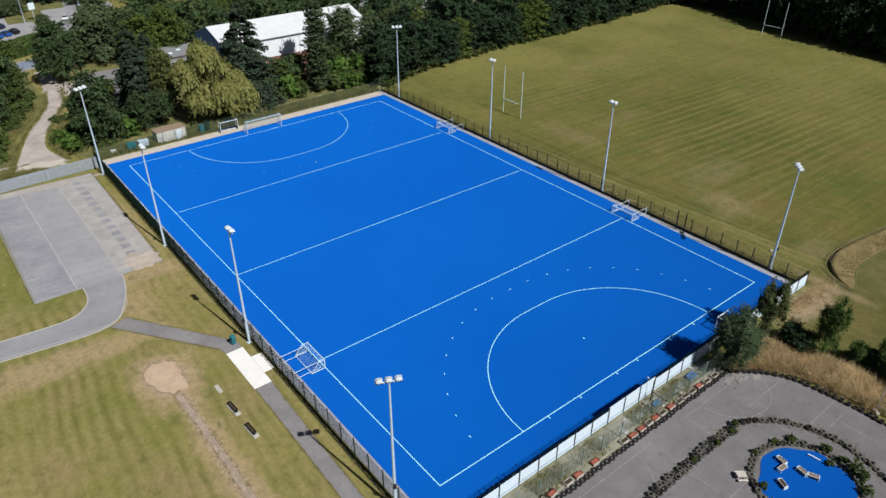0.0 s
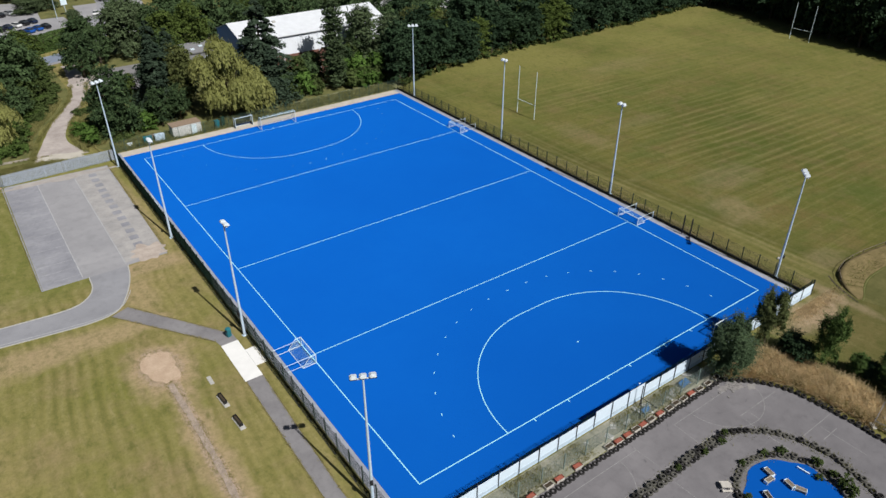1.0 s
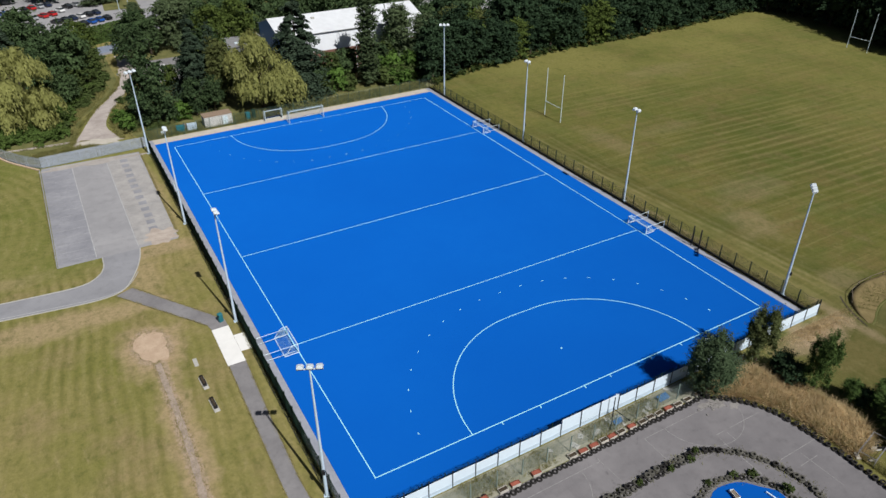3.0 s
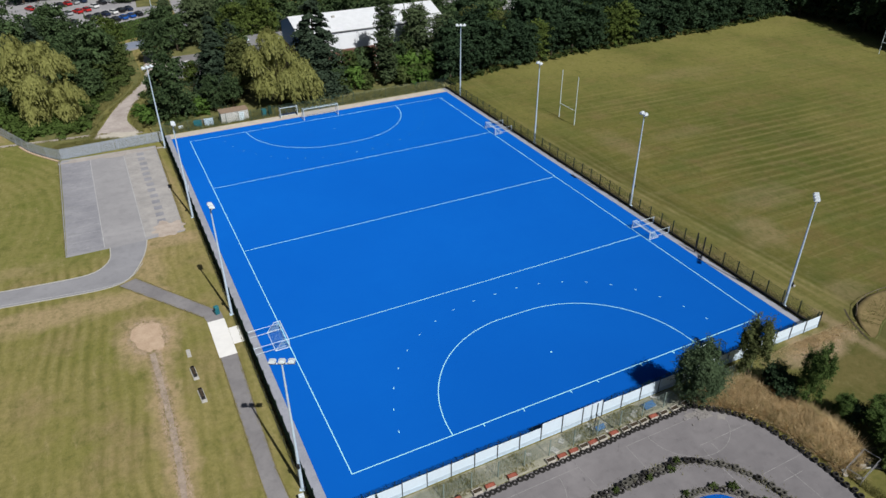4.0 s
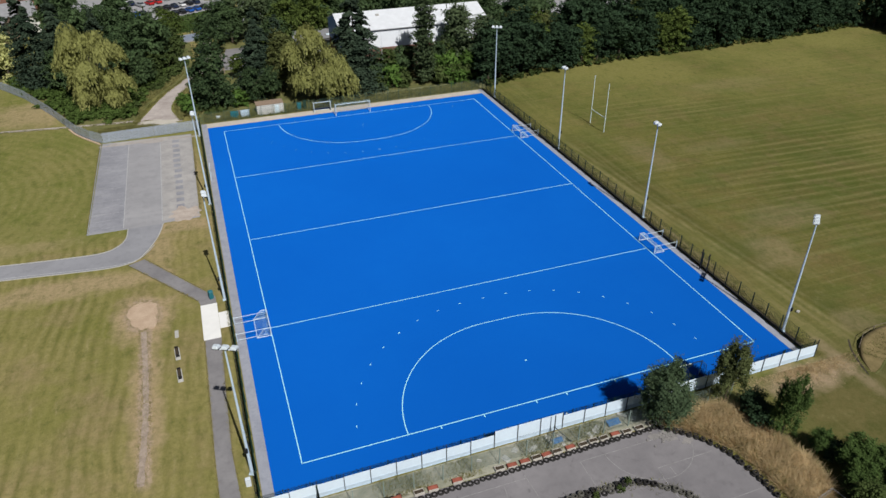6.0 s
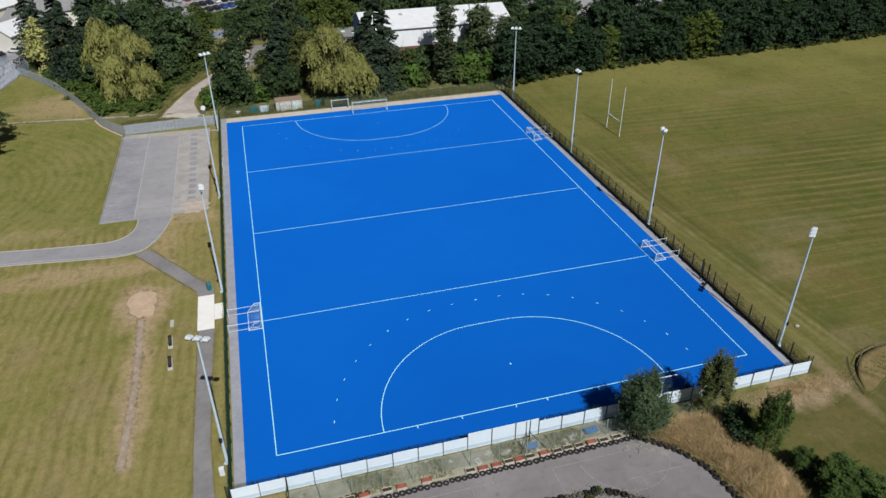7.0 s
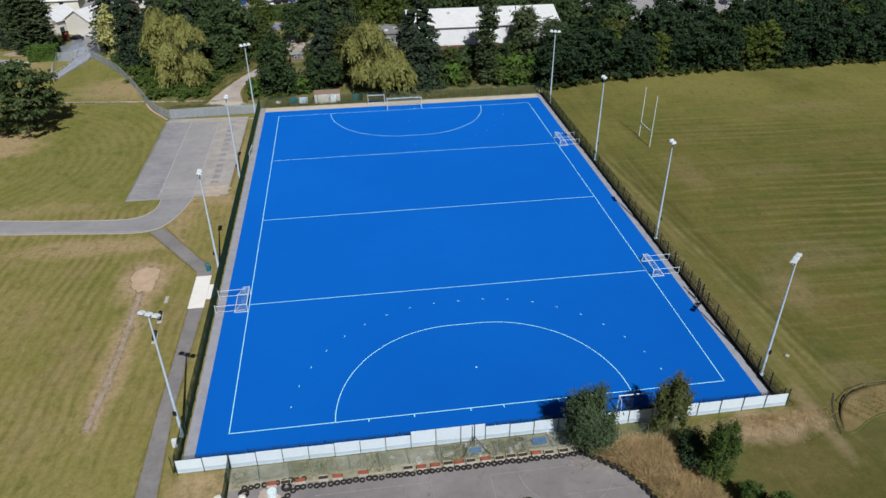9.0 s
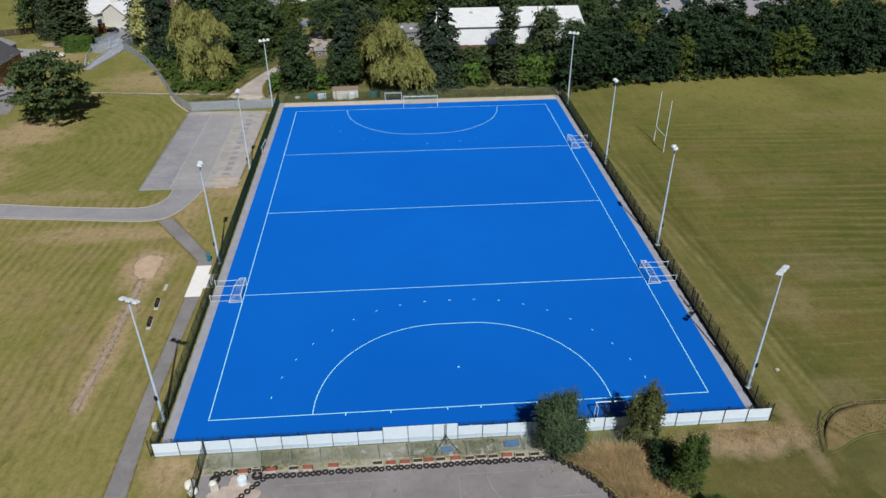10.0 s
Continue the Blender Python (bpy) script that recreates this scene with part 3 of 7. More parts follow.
def make_tree(name, seed, height, spread, base, count, leaves, size, material, label, category="tree", flat=0.75, trunk_r=0.3, inner=0.72, group="", lobes=None, core=0.66, loose=0.17, rise=-0.1):
    rng = np.random.default_rng(seed)
    lobes = lobes or broad_lobes(rng, height, spread, base, count, flat)
    pts, d = lobed_points(rng, lobes, leaves, inner, loose=loose, rise=rise)
    q = leaf_quads(rng, pts, d, size)
    if core:
        q = np.concatenate([q, crown_core(rng, lobes, core)])
    root = empty(name, Matrix(), label, category, group)
    part("trunk", trunk_mesh(rng, height, trunk_r, 6, spread), None, root)
    part("crown", quads_of("crown", q, material), None, root)
    return root


def conifer_quads(rng, height, spread, layers, leaves, size, tier=0.5):
    """Whorls of drooping boughs, shorter towards the tip."""
    pts, out = [], []
    for i in range(layers):
        f = (i + 0.5) / layers
        z = height * (0.06 + 0.92 * f)
        rad = spread * ((1 - f) ** 0.72 + 0.05) * rng.uniform(0.72, 1.1)
        nb = max(5, int(11 * (1 - f) + 5))
        for b in range(nb):
            k = rng.uniform(0, 2 * math.pi)
            m = max(5, int(leaves / (layers * nb)))
            u = rng.uniform(0.12, 1, m) ** 0.75
            length = rad * rng.uniform(0.65, 1.1)
            wide = 0.33 * length * u * rng.uniform(-1, 1, m)
            x = math.cos(k) * u * length - math.sin(k) * wide
            y = math.sin(k) * u * length + math.cos(k) * wide
            zz = z - tier * length * u ** 1.6 * 0.5 + rng.uniform(-0.25, 0.25, m)
            pts.append(np.stack([x, y, zz], 1))
            out.append(np.stack([np.cos(k) * np.ones(m) * 0.5, np.sin(k) * np.ones(m) * 0.5, np.ones(m) * 0.9], 1))
    return leaf_quads(rng, np.concatenate(pts), np.concatenate(out), size, 0.3)


def make_conifer(name, seed, height, spread, layers, leaves, size, material, label, tier=0.5, trunk_r=0.35):
    rng = np.random.default_rng(seed)
    root = empty(name, Matrix(), label, "conifer tree")
    bm = bar((0, 0, -0.1), (0, 0, height * 0.97), trunk_r, 0.04, 8)
    part("trunk", bm, M["bark"], root)
    part("crown", quads_of("crown", conifer_quads(rng, height, spread, layers, leaves, size, tier), material), None, root)
    return root


def make_willow(name, seed, lobes, bundles, label):
    """Domes of long hanging tassels, in bundles with gaps between."""
    rng = np.random.default_rng(seed)
    quads = []
    c = np.array([l[0] for l in lobes])
    r = np.array([l[1] for l in lobes])
    w = r[:, 0] * r[:, 1]
    for i in range(bundles):
        j = rng.choice(len(lobes), p=w / w.sum())
        k0 = rng.uniform(0, 2 * math.pi)
        f0 = math.sqrt(rng.random())
        reach = rng.uniform(0.9, 2.0) + 1.9 * f0 ** 2 * rng.random()
        for strand in range(7):
            k = k0 + rng.normal() * 0.16
            f = min(1.0, max(0.02, f0 + rng.normal() * 0.07))
            top = c[j] + np.array([math.cos(k) * f * r[j, 0], math.sin(k) * f * r[j, 1], math.sqrt(max(0.02, 1 - f * f)) * r[j, 2]])
            length = min(top[2] - 0.4, reach * rng.uniform(0.55, 1.1))
            if length < 0.4:
                continue
            n = max(2, int(length / 0.5))
            t = (np.arange(n) + rng.random()) / n
            push = 0.5 + 0.5 * f
            p = top + np.stack([math.cos(k) * push * t ** 0.5, math.sin(k) * push * t ** 0.5, -length * t], 1) + rng.normal(size=(n, 3)) * 0.10
            side = np.array([-math.sin(k), math.cos(k), 0.0]) + rng.normal(size=(n, 3)) * 0.5
            down = np.array([0.28 * math.cos(k), 0.28 * math.sin(k), -1.0]) + rng.normal(size=(n, 3)) * 0.22
            s = rng.uniform(0.6, 1.3, n)[:, None]
            q = np.empty((n, 4, 3))
            q[:, 0] = p - side * 0.10 * s
            q[:, 1] = p + down * 0.44 * s - side * 0.05 * s
            q[:, 2] = p + down * 0.48 * s + side * 0.05 * s
            q[:, 3] = p + side * 0.10 * s
            quads.append(q)
    root = empty(name, Matrix(), label, "willow tree")
    part("trunk", trunk_mesh(rng, max(l[0][2] for l in lobes), 0.5, 6, 4), None, root)
    pts, d = lobed_points(rng, lobes, bundles * 22, 0.7, 0.5, 30, 0.24, -0.85)
    fan = leaf_quads(rng, pts, d, 0.3, 1.2, 0.4)
    mid = fan.mean(1, keepdims=True)
    quads.append(mid + (fan - mid) * [0.8, 0.8, 1.5])
    quads.append(crown_core(rng, [(l[0], tuple(0.85 * v for v in l[1])) for l in lobes], 0.7))
    part("crown", quads_of("crown", np.concatenate(quads), M["leaf_wil"]), None, root)
    return root


def put(root, x, y, s=1.0, turn=0.0, sz=None, label=""):
    """A copy of a plant at x, y."""
    o = copy_thing(root, Matrix.LocRotScale((x, y, -0.04), Euler((0, 0, turn)), (s, s, sz or s)))
    return tagged(o, label)


def settle(root, x, y, s=1.0, turn=0.0):
    root.matrix_basis = Matrix.LocRotScale((x, y, -0.04), Euler((0, 0, turn)), (s, s, s))
    return root


def blades(name, rng, pts, height, width, lean, material, label, category):
    """Tall grass: loose tapering blades in tufts, one object of stuff."""
    n = len(pts)
    k = rng.uniform(0, 2 * math.pi, n)
    wave = np.sin(pts[:, 0] * 1.9 + np.sin(pts[:, 1] * 1.3) * 2) * np.sin(pts[:, 1] * 2.3 + np.sin(pts[:, 0] * 1.1) * 2)
    h = height * rng.uniform(0.45, 1.25, n) * (1.0 + 0.45 * wave)
    side = np.stack([np.cos(k), np.sin(k), np.zeros(n)], 1) * (width * rng.uniform(0.6, 1.3, n))[:, None]
    j = rng.uniform(0, 2 * math.pi, n)
    lean = lean * rng.uniform(0.3, 1.7, n)
    tip = np.stack([np.cos(j) * lean * h, np.sin(j) * lean * h, h], 1)
    q = np.empty((n, 4, 3))
    q[:, 0], q[:, 1] = pts - side, pts + side
    q[:, 2], q[:, 3] = pts + tip + side * 0.25, pts + tip - side * 0.25
    return tagged(new(name, quads_of(name, q, material)), label, category, "", "stuff")


def tufts(name, rng, roots, each, height, width, reach, material, label, category):
    """Tussocks: blades that fan out from a shared root, one object of stuff."""
    n = len(roots) * each
    r = np.repeat(np.asarray(roots), each, 0)
    size = np.repeat(rng.uniform(0.35, 1.0, len(roots)) ** 1.5 * 1.5 + 0.25, each)
    k = rng.uniform(0, 2 * math.pi, n)
    out = np.stack([np.cos(k), np.sin(k), np.zeros(n)], 1)
    side = np.stack([-np.sin(k), np.cos(k), np.zeros(n)], 1) * (width * rng.uniform(0.6, 1.3, n))[:, None]
    base = r + out * (rng.uniform(0, 0.12, n) * size)[:, None]
    tip = out * (reach * size * rng.uniform(0.05, 1.0, n) ** 0.8)[:, None]
    tip[:, :2] += np.repeat(rng.normal(0, 0.32, (len(roots), 2)) * reach, each, 0)
    tip[:, 2] = height * size * rng.uniform(0.5, 1.1, n)
    q = np.empty((n, 4, 3))
    q[:, 0], q[:, 1] = base - side, base + side
    q[:, 2], q[:, 3] = base + tip + side * 0.25, base + tip - side * 0.25
    return tagged(new(name, quads_of(name, q, material)), label, category, "", "stuff")


def inside(outline, pts):
    x, y = pts[:, 0], pts[:, 1]
    hit = np.zeros(len(pts), bool)
    for (x0, y0), (x1, y1) in zip(outline, outline[1:] + outline[:1]):
        cross = ((y0 > y) != (y1 > y))
        with np.errstate(divide="ignore", invalid="ignore"):
            hit ^= cross & (x < (x1 - x0) * (y - y0) / (y1 - y0 + 1e-12) + x0)
    return hit


def scatter(rng, outline, n, z=-0.05):
    o = np.array(outline)
    lo, hi = o.min(0), o.max(0)
    p = rng.uniform(lo, hi, (n, 2))
    p = p[inside(outline, p)]
    return np.concatenate([p, np.full((len(p), 1), z)], 1)


# ---- the pitch ----
HW, HL = 27.5, 45.7
ground = sheet("ground", rect(-1500, -1500, 1500, 1500), -0.06, 0.5, M["turf"], None, "mown summer grass with pale mower stripes and dry patches", "grass", "structure")
pitch = sheet("pitch", rect(-30.6, -49.6, 30.6, 48.7), 0.0, 0.05, M["carpet"], None, "bright blue artificial hockey pitch with white lines", "pitch", "structure")


def pitch_line(points, width=0.12):
    strip("line", points, width, 0.006, 0.004, M["line"], parent=pitch)


W2 = 0.06
for y in (-HL, HL):
    pitch_line([(-HW, y), (HW, y)], 0.09 if y < 0 else 0.075)
for x in (-HW, HW):
    pitch_line([(x, -HL - W2), (x, HL + W2)], 0.09)
for y in (-22.8, 0.0, 22.8):
    pitch_line([(-HW + W2, y), (HW - W2, y)], 0.085 if y < 10 else 0.075)
for s in (-1, 1):
    arc = [(-1.83 - 14.63 * math.sin(a), s * (HL - 14.63 * math.cos(a))) for a in np.linspace(math.pi / 2, 0, 26)]
    arc += [(1.83 + 14.63 * math.sin(a), s * (HL - 14.63 * math.cos(a))) for a in np.linspace(0, math.pi / 2, 26)]
    arc[0], arc[-1] = (arc[0][0], s * (HL - W2)), (arc[-1][0], s * (HL - W2))
    pitch_line(arc, 0.088 if s < 0 else 0.075)
    # broken line 5 m outside the circle: a dash every 3 m
    r = 19.63
    for side in (-1, 1):
        for i in range(0, 10):
            d = 3.3 * i
            if d - 1.83 < 0:
                continue
            a = (d - 1.83) / r
            if a > math.radians(87):
                continue
            x0, y0 = side * (1.83 + r * math.sin(a)), s * (HL - r * math.cos(a))
            tx, ty = side * math.cos(a), s * math.sin(a)
            pitch_line([(x0 - tx * 0.16, y0 - ty * 0.16), (x0 + tx * 0.16, y0 + ty * 0.16)], 0.085 if s < 0 else 0.03)
    pitch_line([(-0.16, s * (HL - r)), (0.16, s * (HL - r))], 0.1)
    pitch_line([(-0.1, s * (HL - 6.4)), (0.1, s * (HL - 6.4))], 0.2 if s < 0 else 0.08)
    # short marks outside the back line
    for x in (-12.9, -8.0, -1.83, 1.83, 8.0, 12.9):
        pitch_line([(x, s * (HL + W2)), (x, s * (HL + 0.42))], 0.1)

sheet("pavement_west", rect(-31.7, -50.1, -30.6, 51.2), -0.01, 0.1, M["surround"], None, "narrow grey concrete edging beside the pitch", "edging", "structure")
sheet("pavement_east", rect(30.6, -50.1, 31.6, 51.2), -0.01, 0.1, M["surround"], None, "narrow grey concrete edging beside the pitch", "edging", "structure")
sheet("pavement_north", rect(-30.6, 48.7, 30.6, 51.2), -0.012, 0.1, M["far_edge"], None, "sandy concrete strip behind the pitch", "edging", "structure")
sheet("pavement_south", rect(-30.6, -50.1, 30.6, -49.6), -0.01, 0.1, M["surround"], None, "narrow grey concrete edging beside the pitch", "edging", "structure")


# ---- fences ----
def fence(name, a, b, height, pitch_m, material, label, post_r=0.035, wire=0.004, gap=0.05, rung=0.2, kick=0.0, post_extra=0.1, groupname=""):
    """Welded-mesh fence from a to b: each post a part, the wires one part."""
    a, b = Vector((*a, 0)), Vector((*b, 0))
    d = b - a
    length = d.length
    u = d.normalized()
    nrm = Vector((-u.y, u.x, 0))
    root = empty(name, Matrix.Translation(a), label, "fence", groupname)
    n = max(1, round(length / pitch_m))
    pm = bpy.data.meshes.new("post")
    bm = box(0, 0, (height + post_extra) / 2 - 0.05, post_r * 2, post_r * 2, height + post_extra + 0.1, math.atan2(u.y, u.x))
    bm.to_mesh(pm)
    bm.free()
    pm.materials.append(material)
    for i in range(n + 1):
        o = part("post", pm, None, root)
        o.location = u * (length * i / n)
    pts = np.arange(gap / 2, length, gap)
    q = []
    ua, na = np.array(u), np.array(nrm)
    off = na * (post_r + 0.01)
    z0 = 0.06
    base = np.outer(pts, ua) + off
    v = np.empty((len(pts), 4, 3))
    v[:, 0], v[:, 1] = base - ua * wire, base + ua * wire
    v[:, 2], v[:, 3] = v[:, 1] + [0, 0, height], v[:, 0] + [0, 0, height]
    v[:, :2, 2] = z0
    q.append(v)
    zs = np.arange(z0, height, rung)
    h = np.empty((len(zs), 4, 3))
    for i, z in enumerate(zs):
        h[i] = [off + [0, 0, z - wire], off + ua * length + [0, 0, z - wire], off + ua * length + [0, 0, z + wire], off + [0, 0, z + wire]]
    q.append(h)
    # the same wires from above: a second set across the mesh plane gives them thickness
    v2 = v.copy()
    v2[:, 0], v2[:, 1] = base - na * wire, base + na * wire
    v2[:, 2], v2[:, 3] = v2[:, 1] + [0, 0, height], v2[:, 0] + [0, 0, height]
    v2[:, :2, 2] = z0
    q.append(v2)
    tagged(part("mesh", quads_of("mesh", np.concatenate(q), material), None, root), "", "", "", "stuff")
    if kick:
        part("kickboard", box(length / 2 * u.x + nrm.x * 0.07, length / 2 * u.y + nrm.y * 0.07, kick / 2 - 0.03, length, 0.03, kick, math.atan2(u.y, u.x)), M["rubber_edge"], root)
    return root


GM = M["green_mesh"]
fence("mesh_fence", (-31.85, -50.2), (-31.85, 51.3), 2.4, 2.52, GM, "tall dark green welded mesh fence along the pitch", wire=0.006, kick=0.2, post_r=0.045)
fence("mesh_fence", (31.75, 51.3), (31.75, -50.2), 2.4, 2.52, GM, "tall dark green welded mesh fence along the pitch", wire=0.0045, kick=0.35, post_r=0.05)
fence("mesh_fence", (-31.85, 51.35), (31.75, 51.35), 2.4, 2.52, M["faded_mesh"], "green welded mesh fence behind the far end of the pitch", wire=0.004)
fence("mesh_fence", (-26.8, -52.4), (8.5, -52.4), 2.1, 2.9, M["pale_mesh"], "weathered green mesh fence above the tyre wall", wire=0.005, post_r=0.04)
fence("mesh_fence", (-26.8, -50.6), (-26.8, -57.5), 2.0, 2.3, GM, "dark mesh fence beside the playground corner", wire=0.006)
fence("mesh_fence", (12.5, -52.4), (18.5, -52.4), 2.1, 2.9, M["pale_mesh"], "weathered green mesh fence behind the trees", wire=0.005, post_r=0.04)

# white boards along the near end
boards = empty("board_fence", Matrix.Translation((-31.88, -50.3, 0)), "white board barrier on dark steel posts at the pitch end", "fence")
NB = 25
step = 2.563
bp = box(0, 0, 0.93, step - 0.03, 0.04, 1.68, 0, 0.006)
board_mesh = bpy.data.meshes.new("board")
bp.to_mesh(board_mesh)
bp.free()
board_mesh.materials.append(M["board"])
bp = box(0, 0, 0.30, step - 0.05, 0.016, 0.56, 0, 0.004)
skirt_mesh = bpy.data.meshes.new("lower_sheet")
bp.to_mesh(skirt_mesh)
bp.free()
skirt_mesh.materials.append(M["board_low"])
lp = box(0, 0, 1.2, 0.058, 0.07, 2.5)
post_mesh = bpy.data.meshes.new("post")
lp.to_mesh(post_mesh)
lp.free()
post_mesh.materials.append(M["post_grey"])
for i in range(NB + 1):
    o = part("post", post_mesh, None, boards)
    o.location = (i * step, -0.09, -0.1)
    if i < NB:
        raised = 9 <= i <= 11
        o = part("board", board_mesh, None, boards)
        o.location = ((i + 0.5) * step, 0, 0.45 if raised else 0.04 * math.sin(i * 2.3))
        o = part("lower_sheet", skirt_mesh, None, boards, "greyer lower sheet")
        o.matrix_basis = pose((i + 0.5) * step, -0.034, 0.05 * math.sin(i * 1.7), 0, 0.9 * math.sin(i * 2.9), 0)
part("rail", box(32.03, -0.05, 0.12, 64.06, 0.05, 0.08), M["steel"], boards)
fence("mesh_fence", (-32.3, -50.22), (32.4, -50.22), 2.25, 2.49, GM, "dark welded mesh fence behind the white boards", wire=0.0065, gap=0.045, post_r=0.03)

# ---- floodlights ----
def floodlight(x, y, aim, heads):
    """Tapered steel mast with a cross arm of lamps that face the pitch."""
    root = empty("floodlight", pose(x, y, -0.05, 0, 0, math.degrees(math.atan2(aim[1], aim[0]))), "tall grey steel floodlight mast with %s white lamps" % ("three" if heads == 3 else "two"), "floodlight", "floodlights round the pitch")
    part("mast", bar((0, 0, 0), (0, 0, 15.7), 0.17, 0.075, 10), M["steel"], root)
    part("base_plate", box(0, 0, 0.03, 0.55, 0.55, 0.06, 0, 0.01), M["steel"], root)
    part("control_box", box(-0.24, 0, 3.4, 0.22, 0.3, 0.5, 0, 0.02), M["black"], root)
    span = 0.76 * (heads - 1)
    part("crossarm", box(0.05, 0, 15.62, 0.1, span + 0.7, 0.09), M["lampcase"], root)
    for i in range(heads):
        yy = (i - (heads - 1) / 2) * 0.8
        bm = bmesh.new()
        # lamp case: a shallow wedge, tilted to the ground
        vs = [bm.verts.new(p) for p in ((-0.28, -0.30, 0.10), (-0.28, 0.30, 0.10), (0.42, 0.35, -0.06), (0.42, -0.35, -0.06), (-0.20, -0.20, 0.42), (-0.20, 0.20, 0.42), (0.34, 0.28, 0.28), (0.34, -0.28, 0.28))]
        for f in ((0, 1, 2, 3), (7, 6, 5, 4), (0, 4, 5, 1), (1, 5, 6, 2), (2, 6, 7, 3), (3, 7, 4, 0)):
            bm.faces.new([vs[j] for j in f])
        bmesh.ops.recalc_face_normals(bm, faces=bm.faces)
        bmesh.ops.bevel(bm, geom=list(bm.edges), offset=0.07, segments=2, affect="EDGES")
        o = part("lamp", bm, M["lampcase"], root)
        o.location = (0.05, yy, 15.66)
        part("lens", box(0.08, 0, 0.0, 0.5, 0.6, 0.03, 0), M["glass"], o)
    return root


for sx in (-1, 1):
    floodlight(sx * 32.3, -45.2, (-1.6, 1.75) if sx > 0 else (1.05, 2.2), 3)
    floodlight(sx * 32.3, 45.1, (-sx * 1.05, -2.2), 3)
    floodlight(sx * 32.35, -14.5, (-sx, 0.05), 2)
    floodlight(sx * 32.35, 14.2, (-sx, -0.05), 2)


# ---- goals ----
def netting(p00, p10, p11, p01, gap=0.14, w=0.006):
    """Quads of cords between four corners."""
    a, b, c, d = (np.array(v, float) for v in (p00, p10, p11, p01))
    out = []
    nrm = np.cross(b - a, d - a)
    nrm /= np.linalg.norm(nrm)
    for s0, s1, e0, e1 in ((a, b, d, c), (a, d, b, c)):
        n = max(2, int(max(np.linalg.norm(s1 - s0), np.linalg.norm(e1 - e0)) / gap))
        for i in range(n + 1):
            p, q = s0 + (s1 - s0) * i / n, e0 + (e1 - e0) * i / n
            side = np.cross(q - p, nrm)
            side *= w / (np.linalg.norm(side) + 1e-9)
            out.append([p - side, p + side, q + side, q - side])
    return np.array(out)


def goal(m, width, height, depth, top_depth, label, arms=0.0, backboard=False, r=0.06):
    """Goal that opens towards local -y: front frame, stays, net."""
    root = empty("goal", m, label, "goal", "goals on the pitch")
    h = width / 2
    part("post", bar((-h, 0, 0), (-h, 0, height), r, None, 8), M["white"], root)
    part("post", bar((h, 0, 0), (h, 0, height), r, None, 8), M["white"], root)
    part("crossbar", bar((-h - r, 0, height), (h + r, 0, height), r, None, 8), M["white"], root)
    part("ground_bar", bar((-h, depth, 0.05), (h, depth, 0.05), r * 0.7, None, 6), M["white"], root)
    q = []
    for s in (-1, 1):
        part("stay", bar((s * h, 0, 0.05), (s * h, depth, 0.05), r * 0.7, None, 6), M["white"], root)
        part("stay", bar((s * h, top_depth, height), (s * h, depth, 0.05), r * 0.5, None, 6), M["white"], root)
        part("stay", bar((s * h, 0, height), (s * h, top_depth + 0.02, height), r * 0.6, None, 6), M["white"], root)
        q.append(netting((s * h, 0, 0.05), (s * h, depth, 0.05), (s * h, top_depth, height), (s * h, 0, height)))
        if arms:
            # swing arms that tie the goal to the fence
            for z in (height - 0.15, 0.15):
                part("swing_arm", bar((s * (h - 0.25), depth * 0.2, z), (s * (h - 0.25), arms, z), r * 0.5, None, 6), M["white"], root)
            part("hinge_post", bar((s * (h - 0.25), arms, 0), (s * (h - 0.25), arms, height), r, None, 8), M["steel"], root)
    q.append(netting((-h, depth, 0.05), (h, depth, 0.05), (h, top_depth, height), (-h, top_depth, height)))
    if top_depth > 0.2:
        q.append(netting((-h, 0, height), (h, 0, height), (h, top_depth, height), (-h, top_depth, height)))
    part("net", quads_of("net", np.concatenate(q), M["net_dark"] if backboard else M["net"]), None, root)
    if backboard:
        part("backboard", box(0, depth, 0.24, width, 0.04, 0.46), M["dark_net"], root)
        for s in (-1, 1):
            part("sideboard", box(s * (h - 0.03), depth / 2, 0.24, 0.04, depth, 0.46), M["dark_net"], root)
    return root


goal(pose(-27.55, -22.35, 0, 0, 0, 90), 3.95, 1.22, 1.7, 0.75, "white steel training goal with net, tied to the fence by arms", 4.1)
goal(pose(27.7, -22.5, 0, 0, 0, -90), 3.95, 1.22, 1.7, 0.75, "white steel training goal with net, tied to the fence by arms", 3.9)
goal(pose(27.7, 23.3, 0, 0, 0, -90), 3.95, 1.22, 1.7, 0.75, "white steel training goal with net, tied to the fence by arms", 3.9)
goal(pose(-0.35, 46.2, 0), 7.5, 2.44, 2.2, 0.9, "white full-size football goal with net at the far line")
goal(pose(-6.3, 49.8, 0), 3.66, 2.14, 1.2, 0.9, "white hockey goal with navy backboards behind the far line", 0, True)
goal(pose(15.6, -48.4, 0, 0, 0, 180), 3.66, 2.14, 1.0, 0.8, "white hockey goal with navy backboards near the boards", 0, True)

# ---- roads, paths, car park ----
sheet("car_park", [(-50.8, 10.2), (-45.0, 10.2), (-44.9, 9.6), (-40.0, 9.6), (-39.6, 10.2), (-34.2, 10.2), (-33.9, 46.9), (-50.6, 47.6)], -0.03, 0.15, M["bays"], None, "worn grey asphalt car park with faded bay lines", "car park", "structure")
sheet("parking_bays", rect(-50.7, 10.5, -45.7, 46.9), -0.0272, 0.02, M["bay_blue"], None, "older blue-grey asphalt of the parking bays", "parking bays", "structure")
sheet("parking_bays", rect(-39.8, 11.0, -34.2, 46.6), -0.0272, 0.02, M["bay_pale"], None, "dusty pale asphalt of the parking bays", "parking bays", "structure")
